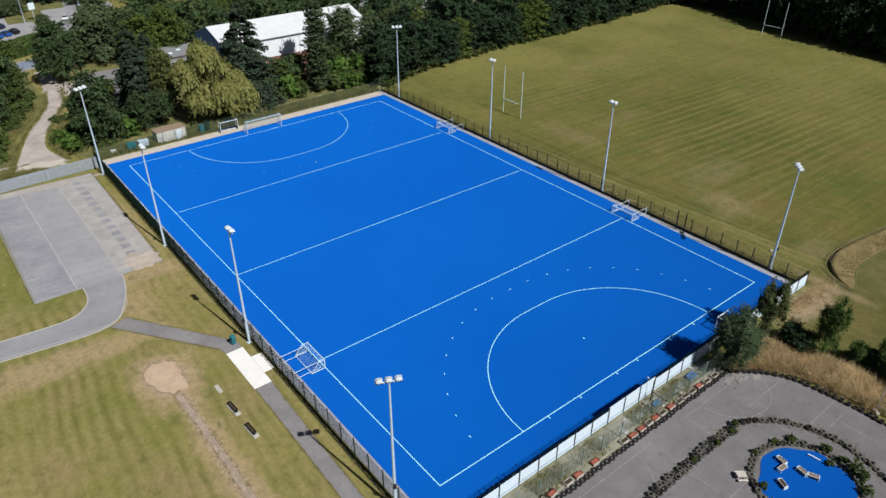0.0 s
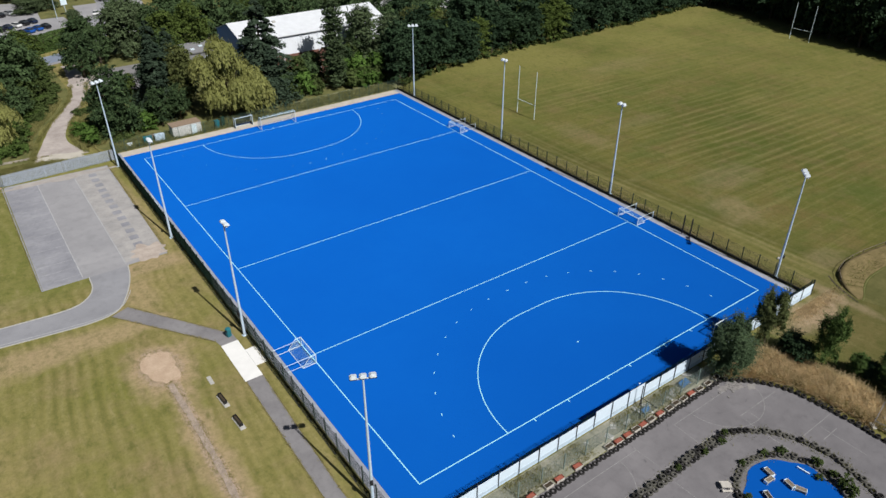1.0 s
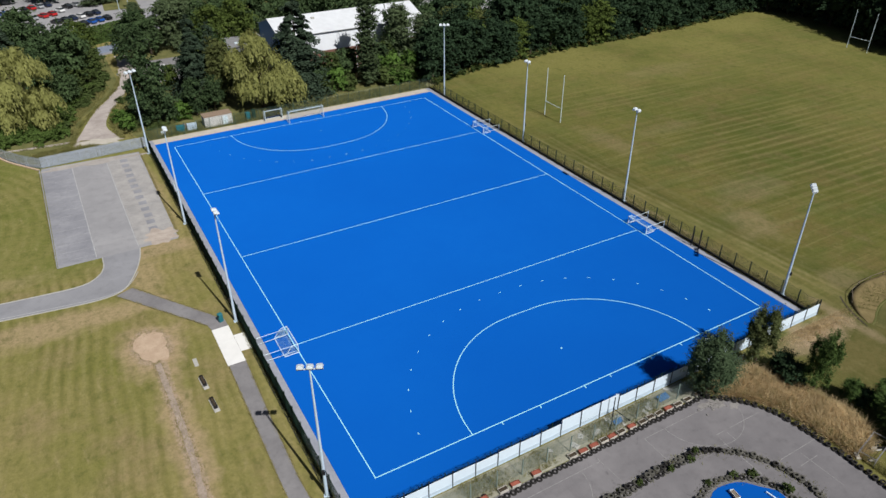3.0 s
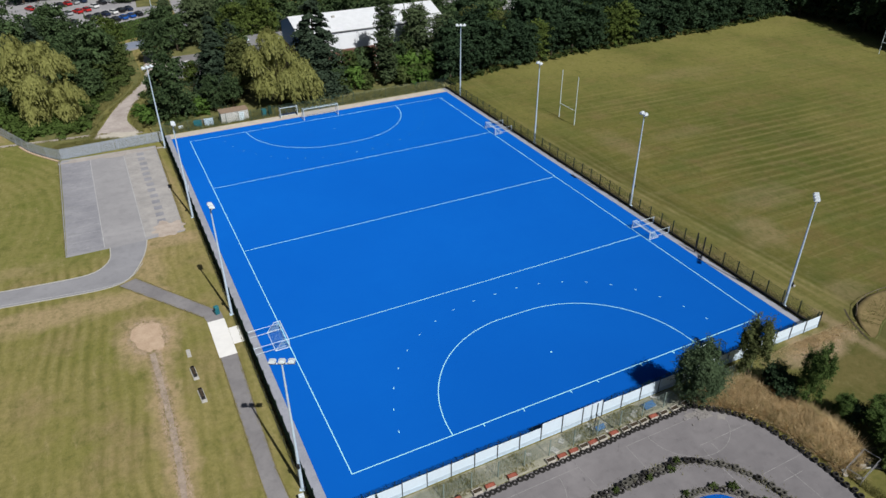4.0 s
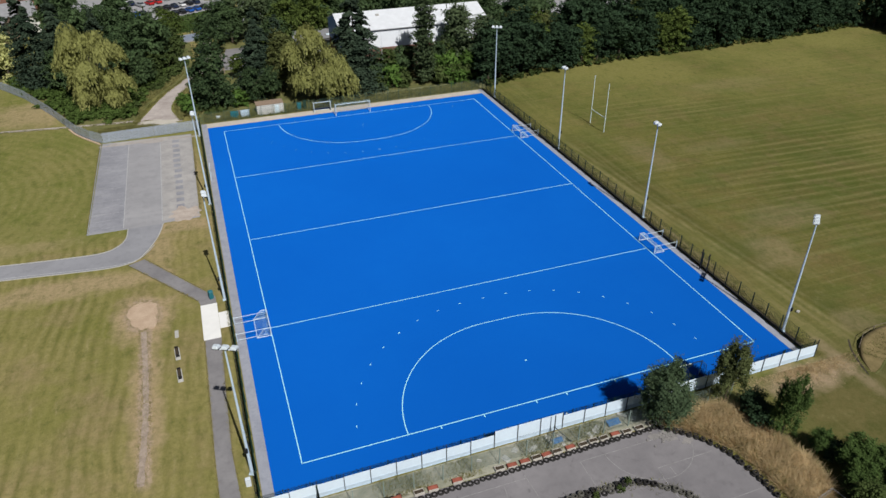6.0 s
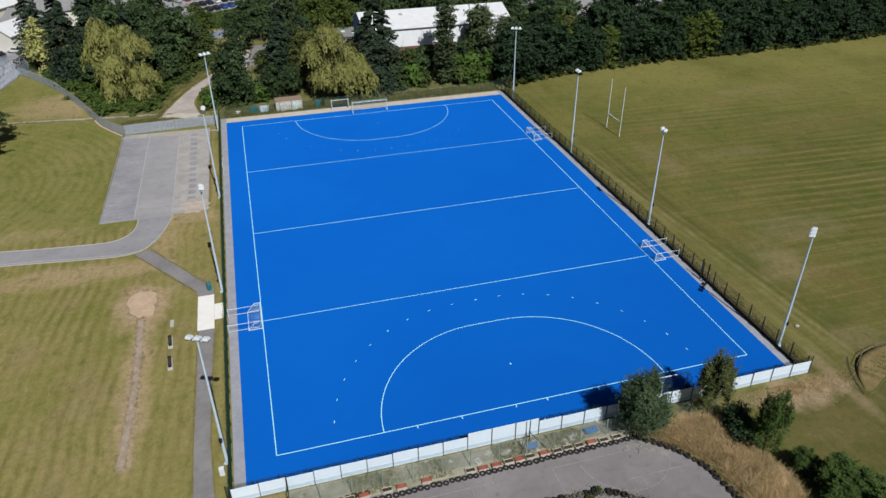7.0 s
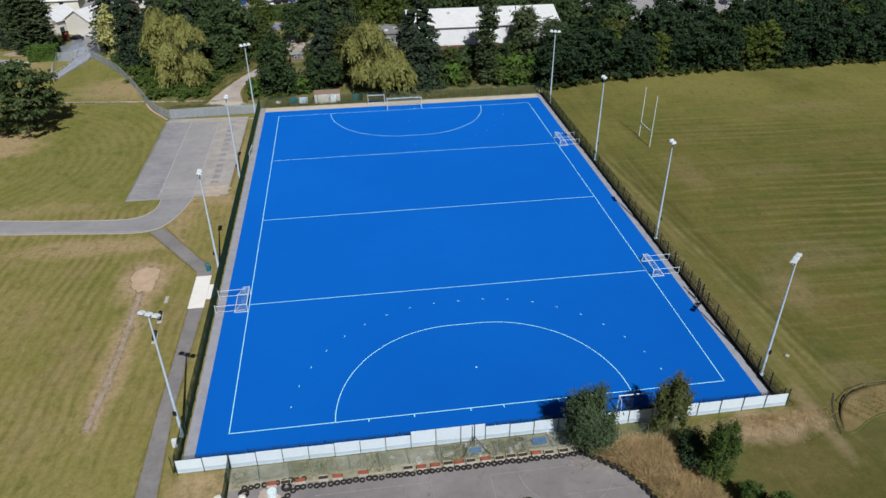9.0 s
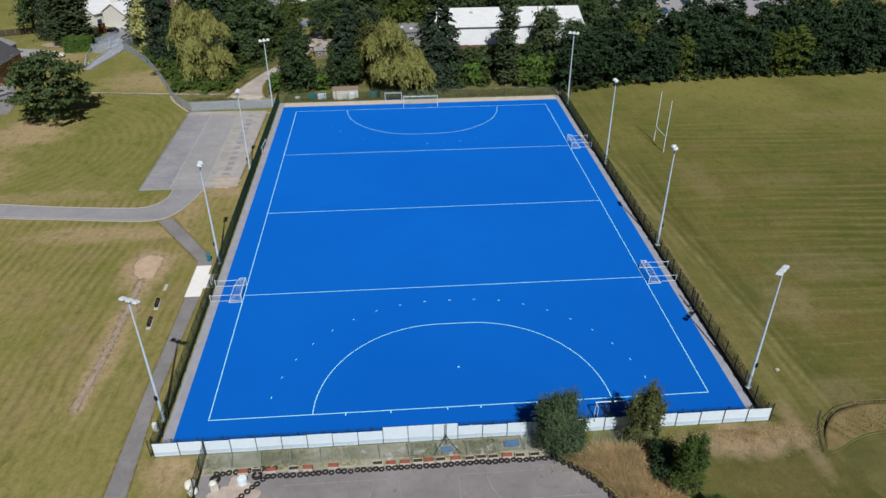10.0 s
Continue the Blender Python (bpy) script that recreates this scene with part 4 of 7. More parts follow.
up = smooth_line([(-120, 17.5), (-95, 11.0), (-72.5, 6.8), (-62.0, 5.0), (-54.0, 4.0), (-48.5, 3.7), (-46.2, 5.0), (-45.2, 7.0), (-45.0, 10.0)], 0.8)
lo = smooth_line([(-120, 12.5), (-95, 6.3), (-70.2, 1.9), (-60.0, 0.6), (-52.0, -0.5), (-47.0, -1.0), (-44.0, -0.4), (-42.4, 1.6), (-41.0, 4.8), (-40.2, 7.6), (-39.8, 10.0)], 0.8)
sheet("road", up + lo[::-1], -0.026, 0.15, M["road"], None, "grey asphalt drive that bends into the car park", "road", "structure")
strip("kerb", up, 0.14, 0.03, 0.12, M["kerb"], label="pale concrete kerb", category="kerb", kind="structure")
strip("kerb", lo, 0.14, 0.0, 0.12, M["kerb"], label="pale concrete kerb", category="kerb", kind="structure")
strip("kerb", [(-50.9, 47.4), (-50.9, 10.1), (-45.0, 10.1)], 0.1, 0.0, 0.12, M["surround"], label="pale concrete kerb", category="kerb", kind="structure")
edge = [(x + 0.5, y + 0.45) for x, y in lo[10:-8]]
strip("road_marking", edge, 0.1, -0.02, 0.005, M["paint"], label="worn white edge line on the drive", category="road marking", kind="structure")
for x, y0, y1 in ((-45.7, 10.6, 45.4), (-39.9, 10.8, 44.4)):
    strip("road_marking", [(x, y0), (x, y1)], 0.1, -0.024, 0.005, M["paint"], label="worn white bay line", category="road marking", kind="structure")
rng = np.random.default_rng(5)
for i in range(15):
    y = 11.6 + 2.4 * i
    strip("road_marking", [(-50.4 + 1.6 * rng.random(), y), (-45.8, y)], 0.07, -0.024, 0.005, M["bay_paint"], label="worn white bay line", category="road marking", kind="structure")
    if i < 14:
        strip("road_marking", [(-39.8, y + 0.2), (-34.6 - 1.5 * rng.random(), y + 0.2)], 0.06, -0.024, 0.005, M["bay_paint"], label="worn white bay line", category="road marking", kind="structure")
        x = -37.6 + rng.uniform(-0.1, 0.1)
        sheet("asphalt_patch", rect(x, y + 0.55, x + 1.25, y + 1.9), -0.022, 0.01, M["bay_blue"], None, "dark square asphalt patch in a parking bay", "asphalt patch", "structure")
        sheet("asphalt_patch", rect(-50.5, y + 0.3, -49.2 + rng.uniform(-0.3, 0.3), y + 0.95), -0.022, 0.01, M["road"], None, "dark asphalt patch at the head of a parking bay", "asphalt patch", "structure")


def blob(cx, cy, rx, ry, seed, n=40, rough=0.16):
    out = []
    for i in range(n):
        a = 2 * math.pi * i / n
        k = 1 + rough * noise.noise((math.cos(a) * 2 + seed, math.sin(a) * 2, seed * 1.7)) * 2
        out.append((cx + math.cos(a) * rx * k, cy + math.sin(a) * ry * k))
    return out


sheet("gravel_patch", blob(-41.0, 45.9, 7.6, 1.1, 61, 60, 0.4), -0.0185, 0.03, M["bay_dust"], None, "dusty tan grit along the palisade foot", "gravel", "structure")
sheet("gravel_patch", blob(-36.3, 12.3, 2.5, 2.2, 3, 40, 0.3), -0.018, 0.05, M["spill"], None, "spilled sandy gravel at the car park corner", "gravel", "structure")
sheet("path", [(-44.7, -1.1), (-42.5, -0.2), (-34.3, -12.2), (-33.5, -13.2), (-33.45, -14.9), (-35.45, -14.9), (-35.7, -13.6)], -0.03, 0.15, M["path"], None, "narrow grey asphalt footpath across the grass", "path", "structure")
strip("path", smooth_line([(-34.4, -22.5), (-34.6, -32), (-34.75, -42), (-34.4, -54), (-34.2, -70), (-36, -110)], 10), [1.95, 1.75, 1.65, 2.1] + [2.3] * 12, -0.03, 0.15, M["path"], label="grey asphalt footpath beside the pitch fence", category="path", kind="structure")
strip("path", smooth_line([(-84, 62.6), (-72, 61.5), (-57.8, 59.6), (-49, 58.6), (-41.3, 58)], 2), 0.95, -0.03, 0.1, M["track"], label="thin trodden footpath over the grass", category="path", kind="structure")
for r in (rect(-35.5, -18.7, -33.42, -14.9), rect(-35.5, -22.5, -33.42, -18.72), rect(-33.4, -20.6, -32.0, -17.2)):
    sheet("paving_slab", r, 0.0, 0.15, M["slab"], None, "large pale concrete slab at the pitch gate", "concrete slab", "structure")
sheet("sand_pit", blob(-42.6, -14.4, 1.95, 3.1, 11, 60, 0.2), -0.02, 0.1, M["sand"], None, "sandy long jump pit with ragged edges", "sand pit", "structure")
run = smooth_line([(-42.5, -18.0), (-42.25, -26), (-42.2, -34), (-42.6, -43.2)], 1.0)
rw = [1.15 + 0.2 * math.sin(i * 1.9) + 0.16 * math.sin(i * 4.3) for i in range(len(run))]
strip("runway", run, [0.55 * w for w in rw], -0.03, 0.1, M["runway"], label="worn gritty long jump runway in the grass", category="runway", kind="structure")
strip("dirt_track", smooth_line([(-40.0, 55.0), (-40.0, 60), (-39.2, 66), (-37.0, 73), (-33.6, 80.5), (-30.4, 87.5), (-28.0, 99), (-27, 116)], 2), [9.6, 8.0, 6.4, 5.2, 4.4, 3.9, 3.6, 3.4] + [3.2 + 0.4 * math.sin(i * 1.3) + 0.3 * math.sin(i * 2.9) for i in range(60)], -0.035, 0.1, M["track"], label="pale dusty dirt track between the trees", category="track", kind="structure")
sheet("gravel_patch", blob(-39.6, 55.6, 4.6, 2.0, 19, 44, 0.25), -0.024, 0.06, M["far_edge"], None, "pale stony ground at the foot of the track", "gravel", "structure")
sheet("rough_ground", [(-31, 52), (33, 52), (34, 66), (44, 72), (50, 140), (-24, 140), (-24, 88), (-30, 78), (-33, 70), (-33.5, 56)], -0.045, 0.05, M["rough_grass"], None, "shaded rough grass under the trees", "rough grass", "structure")
sheet("rough_ground", [(-34.0, 50.4), (-50.5, 49.5), (-55.2, 55.0), (-68.2, 82.0), (-79.4, 97.0), (-70, 130), (-31, 118), (-31, 88), (-41, 72), (-44, 60), (-38, 54)], -0.047, 0.05, M["rough_grass"], None, "rough grass bank with brambles", "rough grass", "structure")
sheet("grass_slope", [(-8, 51.5), (31.5, 51.5), (36, 54), (34, 57.5), (20, 57.8), (4, 57.2)], -0.041, 0.05, M["slope_grass"], None, "pale rough grass slope behind the far fence", "grass", "structure")
sheet("gravel_patch", blob(-26.8, 98.5, 3.6, 5.4, 7, 44, 0.14), -0.03, 0.1, M["track"], None, "brown gravel patch where the track ends", "gravel", "structure")
sheet("patio", [(-112, 64), (-97.5, 69.5), (-92.2, 60.5), (-90.0, 50.0), (-100, 44), (-120, 50)], -0.025, 0.1, M["path"], None, "grey asphalt drive beside the brick house", "drive", "structure")
sheet("patio", [(-112, 93), (-97, 89), (-95.5, 93.5), (-100, 98.5), (-112, 102)], -0.02, 0.1, M["bays"], None, "pale paved garden patio beside the house", "patio", "structure")
sheet("yard", [(-90.0, 96.5), (-84.0, 94.8), (-80.2, 97.5), (-79.6, 101.5), (-84.5, 110.5), (-88.0, 107.0)], -0.01, 0.1, M["bays"], None, "grey asphalt yard between the palisade fences", "yard", "structure")
strip("road", smooth_line([(-82, 104), (-86, 112), (-88, 124), (-94, 150)], 3), 7, -0.02, 0.1, M["road"], label="grey asphalt yard beside the houses", category="road", kind="structure")
strip("road", [(-60, 112), (-36, 121), (-22, 126), (10, 140)], 8, -0.02, 0.1, M["road"], label="grey asphalt road beyond the trees", category="road", kind="structure")
strip("road", [(-37, 121.6), (-22, 127.0)], 6.6, -0.016, 0.1, M["bay_road"], label="blue-grey asphalt bay beside the road", category="road", kind="structure")
strip("road_marking", [(-36.6, 124.9), (-23, 129.8)], 0.16, -0.010, 0.005, M["paint"], label="white edge line of the bay", category="road marking", kind="structure")
sheet("yard", [(-15, 140), (3, 140), (10, 186), (-12, 186)], -0.024, 0.05, M["bays"], None, "grey asphalt forecourt beyond the trees", "yard", "structure")
sheet("rough_ground", [(-24, 172), (-12, 172), (-8, 186), (16, 186), (16, 215), (-70, 215), (-22, 200)], -0.026, 0.04, M["rough_grass"], None, "rough shaded ground under the far trees", "rough grass", "structure")
strip("road", [(-22, 126), (-12, 150), (-2, 180), (6, 230)], 7, -0.016, 0.1, M["road"], label="grey asphalt access road", category="road", kind="structure")
sheet("car_park", [(-70, 146), (-36, 144), (-16, 154), (-20, 200), (-70, 215)], -0.03, 0.1, M["bays"], None, "pale grey asphalt car park full of cars", "car park", "structure")
sheet("car_park", [(68, 112), (130, 108), (135, 170), (66, 170)], -0.03, 0.1, M["bays"], None, "pale grey asphalt car park behind the trees", "car park", "structure")

# ---- playground ----
curve = smooth_line([(8.6, -53.9), (10.2, -55.2), (11.9, -57.0), (13.0, -59.2), (13.6, -62.2), (13.9, -65.0), (14.0, -68), (14.0, -74)], 0.6)
sheet("playground", [(-26.7, -53.2), (8.2, -53.4)] + curve + [(13.6, -110), (-26.7, -110)], -0.03, 0.15, M["court"], None, "grey asphalt school playground with worn court lines", "playground", "structure")
sheet("verge", rect(-26.7, -53.2, 8.2, -50.45), -0.035, 0.1, M["verge"], None, "strip of broken concrete and weeds behind the boards", "verge", "structure")


def court_line(points, w=0.06):
    strip("court_marking", points, w, -0.024, 0.005, M["court_paint"], label="worn white court line on the playground", category="court marking", kind="structure")


for line in ([(2.0, -58.7), (2.0, -58.15), (-8.9, -58.15), (-8.8, -59.0)], [(11.6, -58.2), (5.3, -58.2), (5.1, -59.6), (5.15, -64.0)], [(6.5, -58.5), (6.5, -59.7)],
             [(7.8, -63.65), (13.3, -63.6)], [(10.7, -64.0), (10.8, -68.7)], [(9.2, -65.15), (11.8, -65.1)], [(-7.4, -54.5), (-7.15, -57.95)],
             [(-7.3, -54.9), (-18.5, -54.9)], [(-1.5, -54.9), (7.0, -54.9)], [(-1.5, -54.9), (-1.5, -57.9)], [(-16.4, -58.15), (-12.0, -58.2), (-12.0, -58.8)],
             [(-7.45, -59.8), (-7.3, -62.6)], [(-7.1, -63.7), (-3.9, -63.6)]):
    court_line(line)
for cx, a0, a1 in ((6.0, math.pi, 2 * math.pi - 0.4), (-14.5, math.pi + 0.25, 2 * math.pi)):
    court_line([(cx + 4.7 * math.cos(a), -54.95 + 4.7 * math.sin(a)) for a in np.linspace(a0, a1, 40)])

# ---- tyres ----
def tyre_mesh(name, r, w, material):
    """A car tyre lying flat: rounded tread and an open middle."""
    prof = [(r * 0.55, 0.02), (r * 0.86, 0.0), (r, w * 0.28), (r, w * 0.72), (r * 0.86, w), (r * 0.55, w * 0.97), (r * 0.52, w * 0.6), (r * 0.52, w * 0.35)]
    n, m = 14, len(prof)
    verts = [(p * math.cos(2 * math.pi * i / n), p * math.sin(2 * math.pi * i / n), z) for i in range(n) for p, z in prof]
    faces = [(i * m + j, ((i + 1) % n) * m + j, ((i + 1) % n) * m + (j + 1) % m, i * m + (j + 1) % m) for i in range(n) for j in range(m)]
    return mesh_of(name, verts, faces, material, True)


TM = [tyre_mesh("tyre", 0.32, 0.2, M["tyre"]), tyre_mesh("tyre", 0.29, 0.18, M["tyre"]), tyre_mesh("tyre", 0.33, 0.22, M["tyre_grey"]), tyre_mesh("tyre", 0.52, 0.34, M["tyre"])]
rng = np.random.default_rng(8)


def tyre(x, y, z=-0.03, which=0, tilt=0.0, label="worn black car tyre lying on the playground edge", group="tyre wall"):
    o = tagged(new("tyre", TM[which]), label, "tyre", group)
    o.matrix_basis = pose(x, y, z, rng.uniform(-4, 4) + tilt, rng.uniform(-4, 4), rng.uniform(0, 360))
    return o


def tyre_row(points, gap, kinds, stack=0.0, label="worn black car tyre lying on the playground edge"):
    d, last = 0.0, None
    for a, b in zip(points, points[1:]):
        a, b = Vector((*a, 0)), Vector((*b, 0))
        length = (b - a).length
        while d <= length:
            q = a + (b - a) * (d / length)
            k = int(rng.choice(kinds))
            tyre(q.x + rng.uniform(-0.05, 0.05), q.y + rng.uniform(-0.07, 0.07), -0.03, k, 0, label)
            if rng.random() < stack:
                tyre(q.x + rng.uniform(-0.1, 0.1), q.y + rng.uniform(-0.1, 0.1), 0.17, k, 0, label)
            d += gap * rng.uniform(0.95, 1.06)
        d -= length


tyre_row([(-20.2, -53.75), (8.2, -53.6)], 0.63, [0, 0, 0, 1], 0.05)
tyre_row([(-25.2, -53.1), (-19.3, -52.75)], 0.62, [0, 1])
tyre_row([(-20.6, -54.1), (-22.6, -56.2), (-23.4, -59)], 0.62, [0, 0, 1])
tyre_row(curve, 0.7, [0, 1, 1], 0.9, "dusty stacked tyre along the long grass")
inner = smooth_line([(-15.5, -60.6), (-13.0, -58.9), (-8.0, -58.7), (-3.6, -58.6), (0.3, -58.7), (2.8, -59.3), (5.0, -60.8), (6.5, -62.6), (7.5, -65.0), (7.8, -67.6), (7.2, -70.2), (6.2, -73)], 0.5)
tyre_row(inner, 0.66, [2, 2, 0], 0.55, "grey weathered tyre in the inner playground wall")
tyre_row([(x, y - 0.48) for x, y in inner[:len(inner) // 2]], 0.7, [2, 2, 0], 0.1, "grey weathered tyre in the inner playground wall")
ring = [(0.1 + 5.2 * math.cos(a), -67.3 + 4.9 * math.sin(a)) for a in np.linspace(0, 2 * math.pi, 48)]
tyre_row(ring, 0.66, [2, 0, 2], 0.4, "weathered tyre round the blue play circle")
for x, y, k in ((-25.2, -53.8, 3), (-21.2, -53.6, 3)):
    tyre(x, y, -0.03, k, 0, "large black tractor tyre in the playground corner")
sheet("play_surface", blob(0.1, -67.3, 4.55, 4.3, 21, 40, 0.05), 0.0, 0.06, M["carpet"], None, "blue carpeted play circle", "play surface", "structure")

# planter boxes behind the tyres
def planter(x, y, paint, rz):
    root = empty("planter_box", pose(x, y, -0.03, 0, 0, rz), "faded %s wooden planter box filled with soil" % ("red" if paint == "red" else "white"), "planter", "planters behind the tyre wall")
    for s in (-1, 1):
        part("side_board", box(0, s * 0.24, 0.17, 0.98, 0.03, 0.34, 0, 0.004), M[paint] if s > 0 else M["cream"], root)
        part("end_board", box(s * 0.475, 0, 0.17, 0.03, 0.45, 0.34, 0, 0.004), M[paint], root)
    part("soil", box(0, 0, 0.14, 0.9, 0.44, 0.24), M["soil"] if paint == "cream" else M["red"], root)


for x, k in ((-16.3, "r"), (-13.8, "r"), (-9.4, "c"), (-8.1, "r"), (-6.7, "r"), (-5.4, "c"), (-4.3, "r"), (-3.1, "c"), (-1.6, "r"), (-0.2, "c"), (1.0, "c"), (2.2, "c"), (3.6, "r"), (4.9, "c"), (6.4, "c"), (-17.7, "c"), (-19.9, "r"), (-21.3, "c"), (-22.6, "r"), (8.0, "c")):
    planter(x, -53.12 + rng.uniform(-0.06, 0.06), "red" if k == "r" else "cream", rng.uniform(-5, 5))

# basket frame, blue sheet, tank, sacks in the strip and the corner
stand = empty("tripod_frame", pose(-2.4, -51.6, 0), "dark steel tripod frame over a crumpled blue sheet", "frame")
part("pole", bar((0, 0.6, 0), (0, 0.6, 2.9), 0.055), M["black"], stand)
part("collar", bar((0, 0.6, 1.2), (0, 0.6, 1.42), 0.09), M["black"], stand)
for sx in (-1, 1):
    part("brace", bar((0, 0.55, 1.3), (sx * 1.3, -0.6, 0), 0.045), M["black"], stand)
    part("foot", box(sx * 1.3, -0.6, 0.02, 0.22, 0.22, 0.04), M["black"], stand)
panel = part("panel", box(0, 0, 0, 1.15, 0.03, 0.55), M["blue_ply"], stand, "folded blue sheet")
panel.matrix_basis = pose(0, -0.25, 0.24, -58, 0, 4)
bs = tagged(part("blue_sheet", box(0, 0, 0, 1.5, 0.75, 0.06, 0, 0.02), M["blue_ply"]), "flat blue board lying on the strip behind the boards", "board")
bs.matrix_basis = pose(4.3, -51.6, 0.25, 18, 2, 4)
for i in range(16):
    x, y = rng.uniform(-14, 7.5), rng.uniform(-52.2, -50.7)
    o = tagged(part("concrete_slab", box(0, 0, 0.03, rng.uniform(0.4, 1.2), rng.uniform(0.3, 0.7), 0.1, 0, 0.02), M["kerb"]), "broken concrete slab among the weeds", "slab", "broken slabs")
    o.matrix_basis = pose(x, y, -0.03, rng.uniform(-5, 5), rng.uniform(-5, 5), rng.uniform(0, 180))
sheet("gravel_patch", blob(-22.9, -55.6, 2.4, 1.9, 41, 40, 0.3), -0.02, 0.04, M["spill"], None, "pale sandy patch in the playground corner", "gravel", "structure")
chest = tagged(part("white_crate", box(0, 0, 0.2, 0.75, 0.5, 0.4, 0.3, 0.03), M["cream"]), "small white plastic crate on the playground", "crate")
chest.location = (-25.0, -54.9, -0.03)
tank = empty("water_tank", pose(-22.5, -54.2, -0.03), "round white plastic tank with a lid", "tank")
part("body", bar((0, 0, 0), (0, 0, 0.55), 0.5, 0.46, 20), M["white"], tank)
part("lid", bar((0, 0, 0.55), (0, 0, 0.62), 0.2, 0.16, 14), M["white"], tank, "grey lid")
for x, y, s in ((-27.4, -54.3, 0.6), (-27.0, -55.1, 0.5), (-25.3, -54.3, 0.4)):
    bm = bmesh.new()
    bmesh.ops.create_icosphere(bm, subdivisions=2, radius=s)
    for v in bm.verts:
        v.co *= 1 + 0.25 * noise.noise(v.co * 2.5 / s + Vector((x, y, 0)))
        v.co.z = max(0, v.co.z * 0.8 + s * 0.5)
    o = tagged(part("bulk_bag", bm, M["render_white"]), "slumped white bulk bag in the playground corner", "bag", "bulk bags")
    o.location = (x, y, -0.05)

# trough benches on the blue play circle and a small table
def play_bench(x, y, rz, long=1.0, timber="timber"):
    root = empty("play_bench", pose(x, y, 0, 0, 0, rz), "low white-framed timber trough bench on the blue play circle", "bench", "play benches")
    part("seat", box(0, 0, 0.2, long - 0.06, 0.34, 0.3, 0, 0.01), M[timber], root)
    for s in (-1, 1):
        part("end_panel", box(s * (long / 2), 0, 0.2, 0.07, 0.46, 0.4, 0, 0.01), M["white"], root)
        part("side_rail", box(0, s * 0.21, 0.36, long, 0.05, 0.08), M["cream"], root)


for x, y, rz in ((0.7, -64.4, 80), (-0.15, -64.95, -5), (1.0, -66.35, 80), (1.25, -67.35, -66), (-1.9, -65.95, 66), (-2.6, -68.6, 30)):
    play_bench(x, y, rz, 1.0, "timber" if x > -1 else "soil")
tb = empty("play_table", pose(-4.2, -63.0, -0.03, 0, 0, -35), "small white play table beside the tyre ring", "table")
part("tabletop", box(0, 0, 0.52, 0.95, 0.62, 0.05, 0, 0.01), M["cream"], tb)
for sy in (-1, 1):
    part("side_seat", box(0, sy * 0.52, 0.3, 0.95, 0.2, 0.04, 0, 0.01), M["cream"], tb)
    part("support", box(sy * 0.36, 0, 0.24, 0.06, 1.2, 0.06), M["cream"], tb)
    for sx in (-1, 1):
        part("leg", box(sx * 0.36, sy * 0.22, 0.26, 0.06, 0.06, 0.52), M["cream"], tb)
strip("balance_beam", [(3.6, -65.6), (3.75, -66.8)], 0.12, 0.22, 0.2, M["white"], label="white balance beam on the play circle", category="beam")
skip = empty("metal_frame", pose(16.9, -67.6, -0.05, 0, 0, 12), "bent steel frame dumped in the long grass", "frame")
for sx in (-1, 1):
    for sy in (-1, 1):
        part("post", bar((sx * 1.9, sy * 0.8, 0), (sx * 1.85, sy * 0.8, 1.0), 0.035), M["alloy"], skip)
    part("end_rail", bar((sx * 1.85, -0.8, 1.0), (sx * 1.85, 0.8, 1.0), 0.035), M["alloy"], skip)
for z in (0.5, 1.0):
    for sy in (-1, 1):
        part("rail", bar((-1.9, sy * 0.8, z), (1.85, sy * 0.8, z), 0.035), M["alloy"], skip)
for i in range(9):
    o = tagged(part("scrap_board", box(0, 0, 0.1, rng.uniform(0.5, 1.4), rng.uniform(0.2, 0.5), 0.12, 0, 0.02), M["rubber_edge"] if i % 3 else M["kerb"]), "dark scrap board dumped beside the playground", "board", "scrap boards")
    o.matrix_basis = pose(rng.uniform(15.0, 18.8), rng.uniform(-68.4, -66.8), rng.uniform(0, 0.2), rng.uniform(-15, 15), rng.uniform(-15, 15), rng.uniform(0, 180))
for x, y, rx, ry, k in ((8.9, -54.9, 1.3, 0.7, 31), (10.3, -56.0, 0.7, 0.5, 32), (7.2, -54.6, 0.5, 0.35, 33)):
    sheet("rubble", blob(x, y, rx, ry, k, 30, 0.5), -0.012 + 0.004 * (k - 32), 0.05, M["rubble"], None, "crumbled pale concrete at the playground corner", "rubble", "structure")

bm = bmesh.new()
for i in range(90):
    k, f = rng.uniform(0, 2 * math.pi), abs(rng.normal(0, 0.6))
    w = rng.uniform(0.06, 0.26)
    add_box(bm, 8.9 + 1.5 * f * math.cos(k) * 1.3, -54.9 + 0.8 * f * math.sin(k), 0.0, w, w * rng.uniform(0.5, 1.0), w * 0.5, rng.uniform(0, 3.1))
tagged(part("rubble_stones", bm, M["rubble"]), "scattered broken concrete lumps at the playground corner", "rubble", "", "stuff")

# ---- things on the lawn ----
for x, y in ((-38.65, -23.9), (-38.5, -28.0)):
    root = empty("trough", pose(x, y, -0.05, 0, 0, 4), "long dark trough set on a concrete strip in the grass", "trough", "troughs on the lawn")
    part("plinth", box(0, -0.1, 0.05, 0.6, 2.3, 0.1, 0, 0.02), M["kerb"], root)
    for s in (-1, 1):
        part("side_board", box(s * 0.17, 0.05, 0.3, 0.05, 1.6, 0.4), M["black"], root)
        part("end_board", box(0, 0.05 + s * 0.8, 0.3, 0.39, 0.05, 0.4), M["black"], root)
    part("soil", box(0, 0.05, 0.22, 0.29, 1.54, 0.2), M["soil"], root)
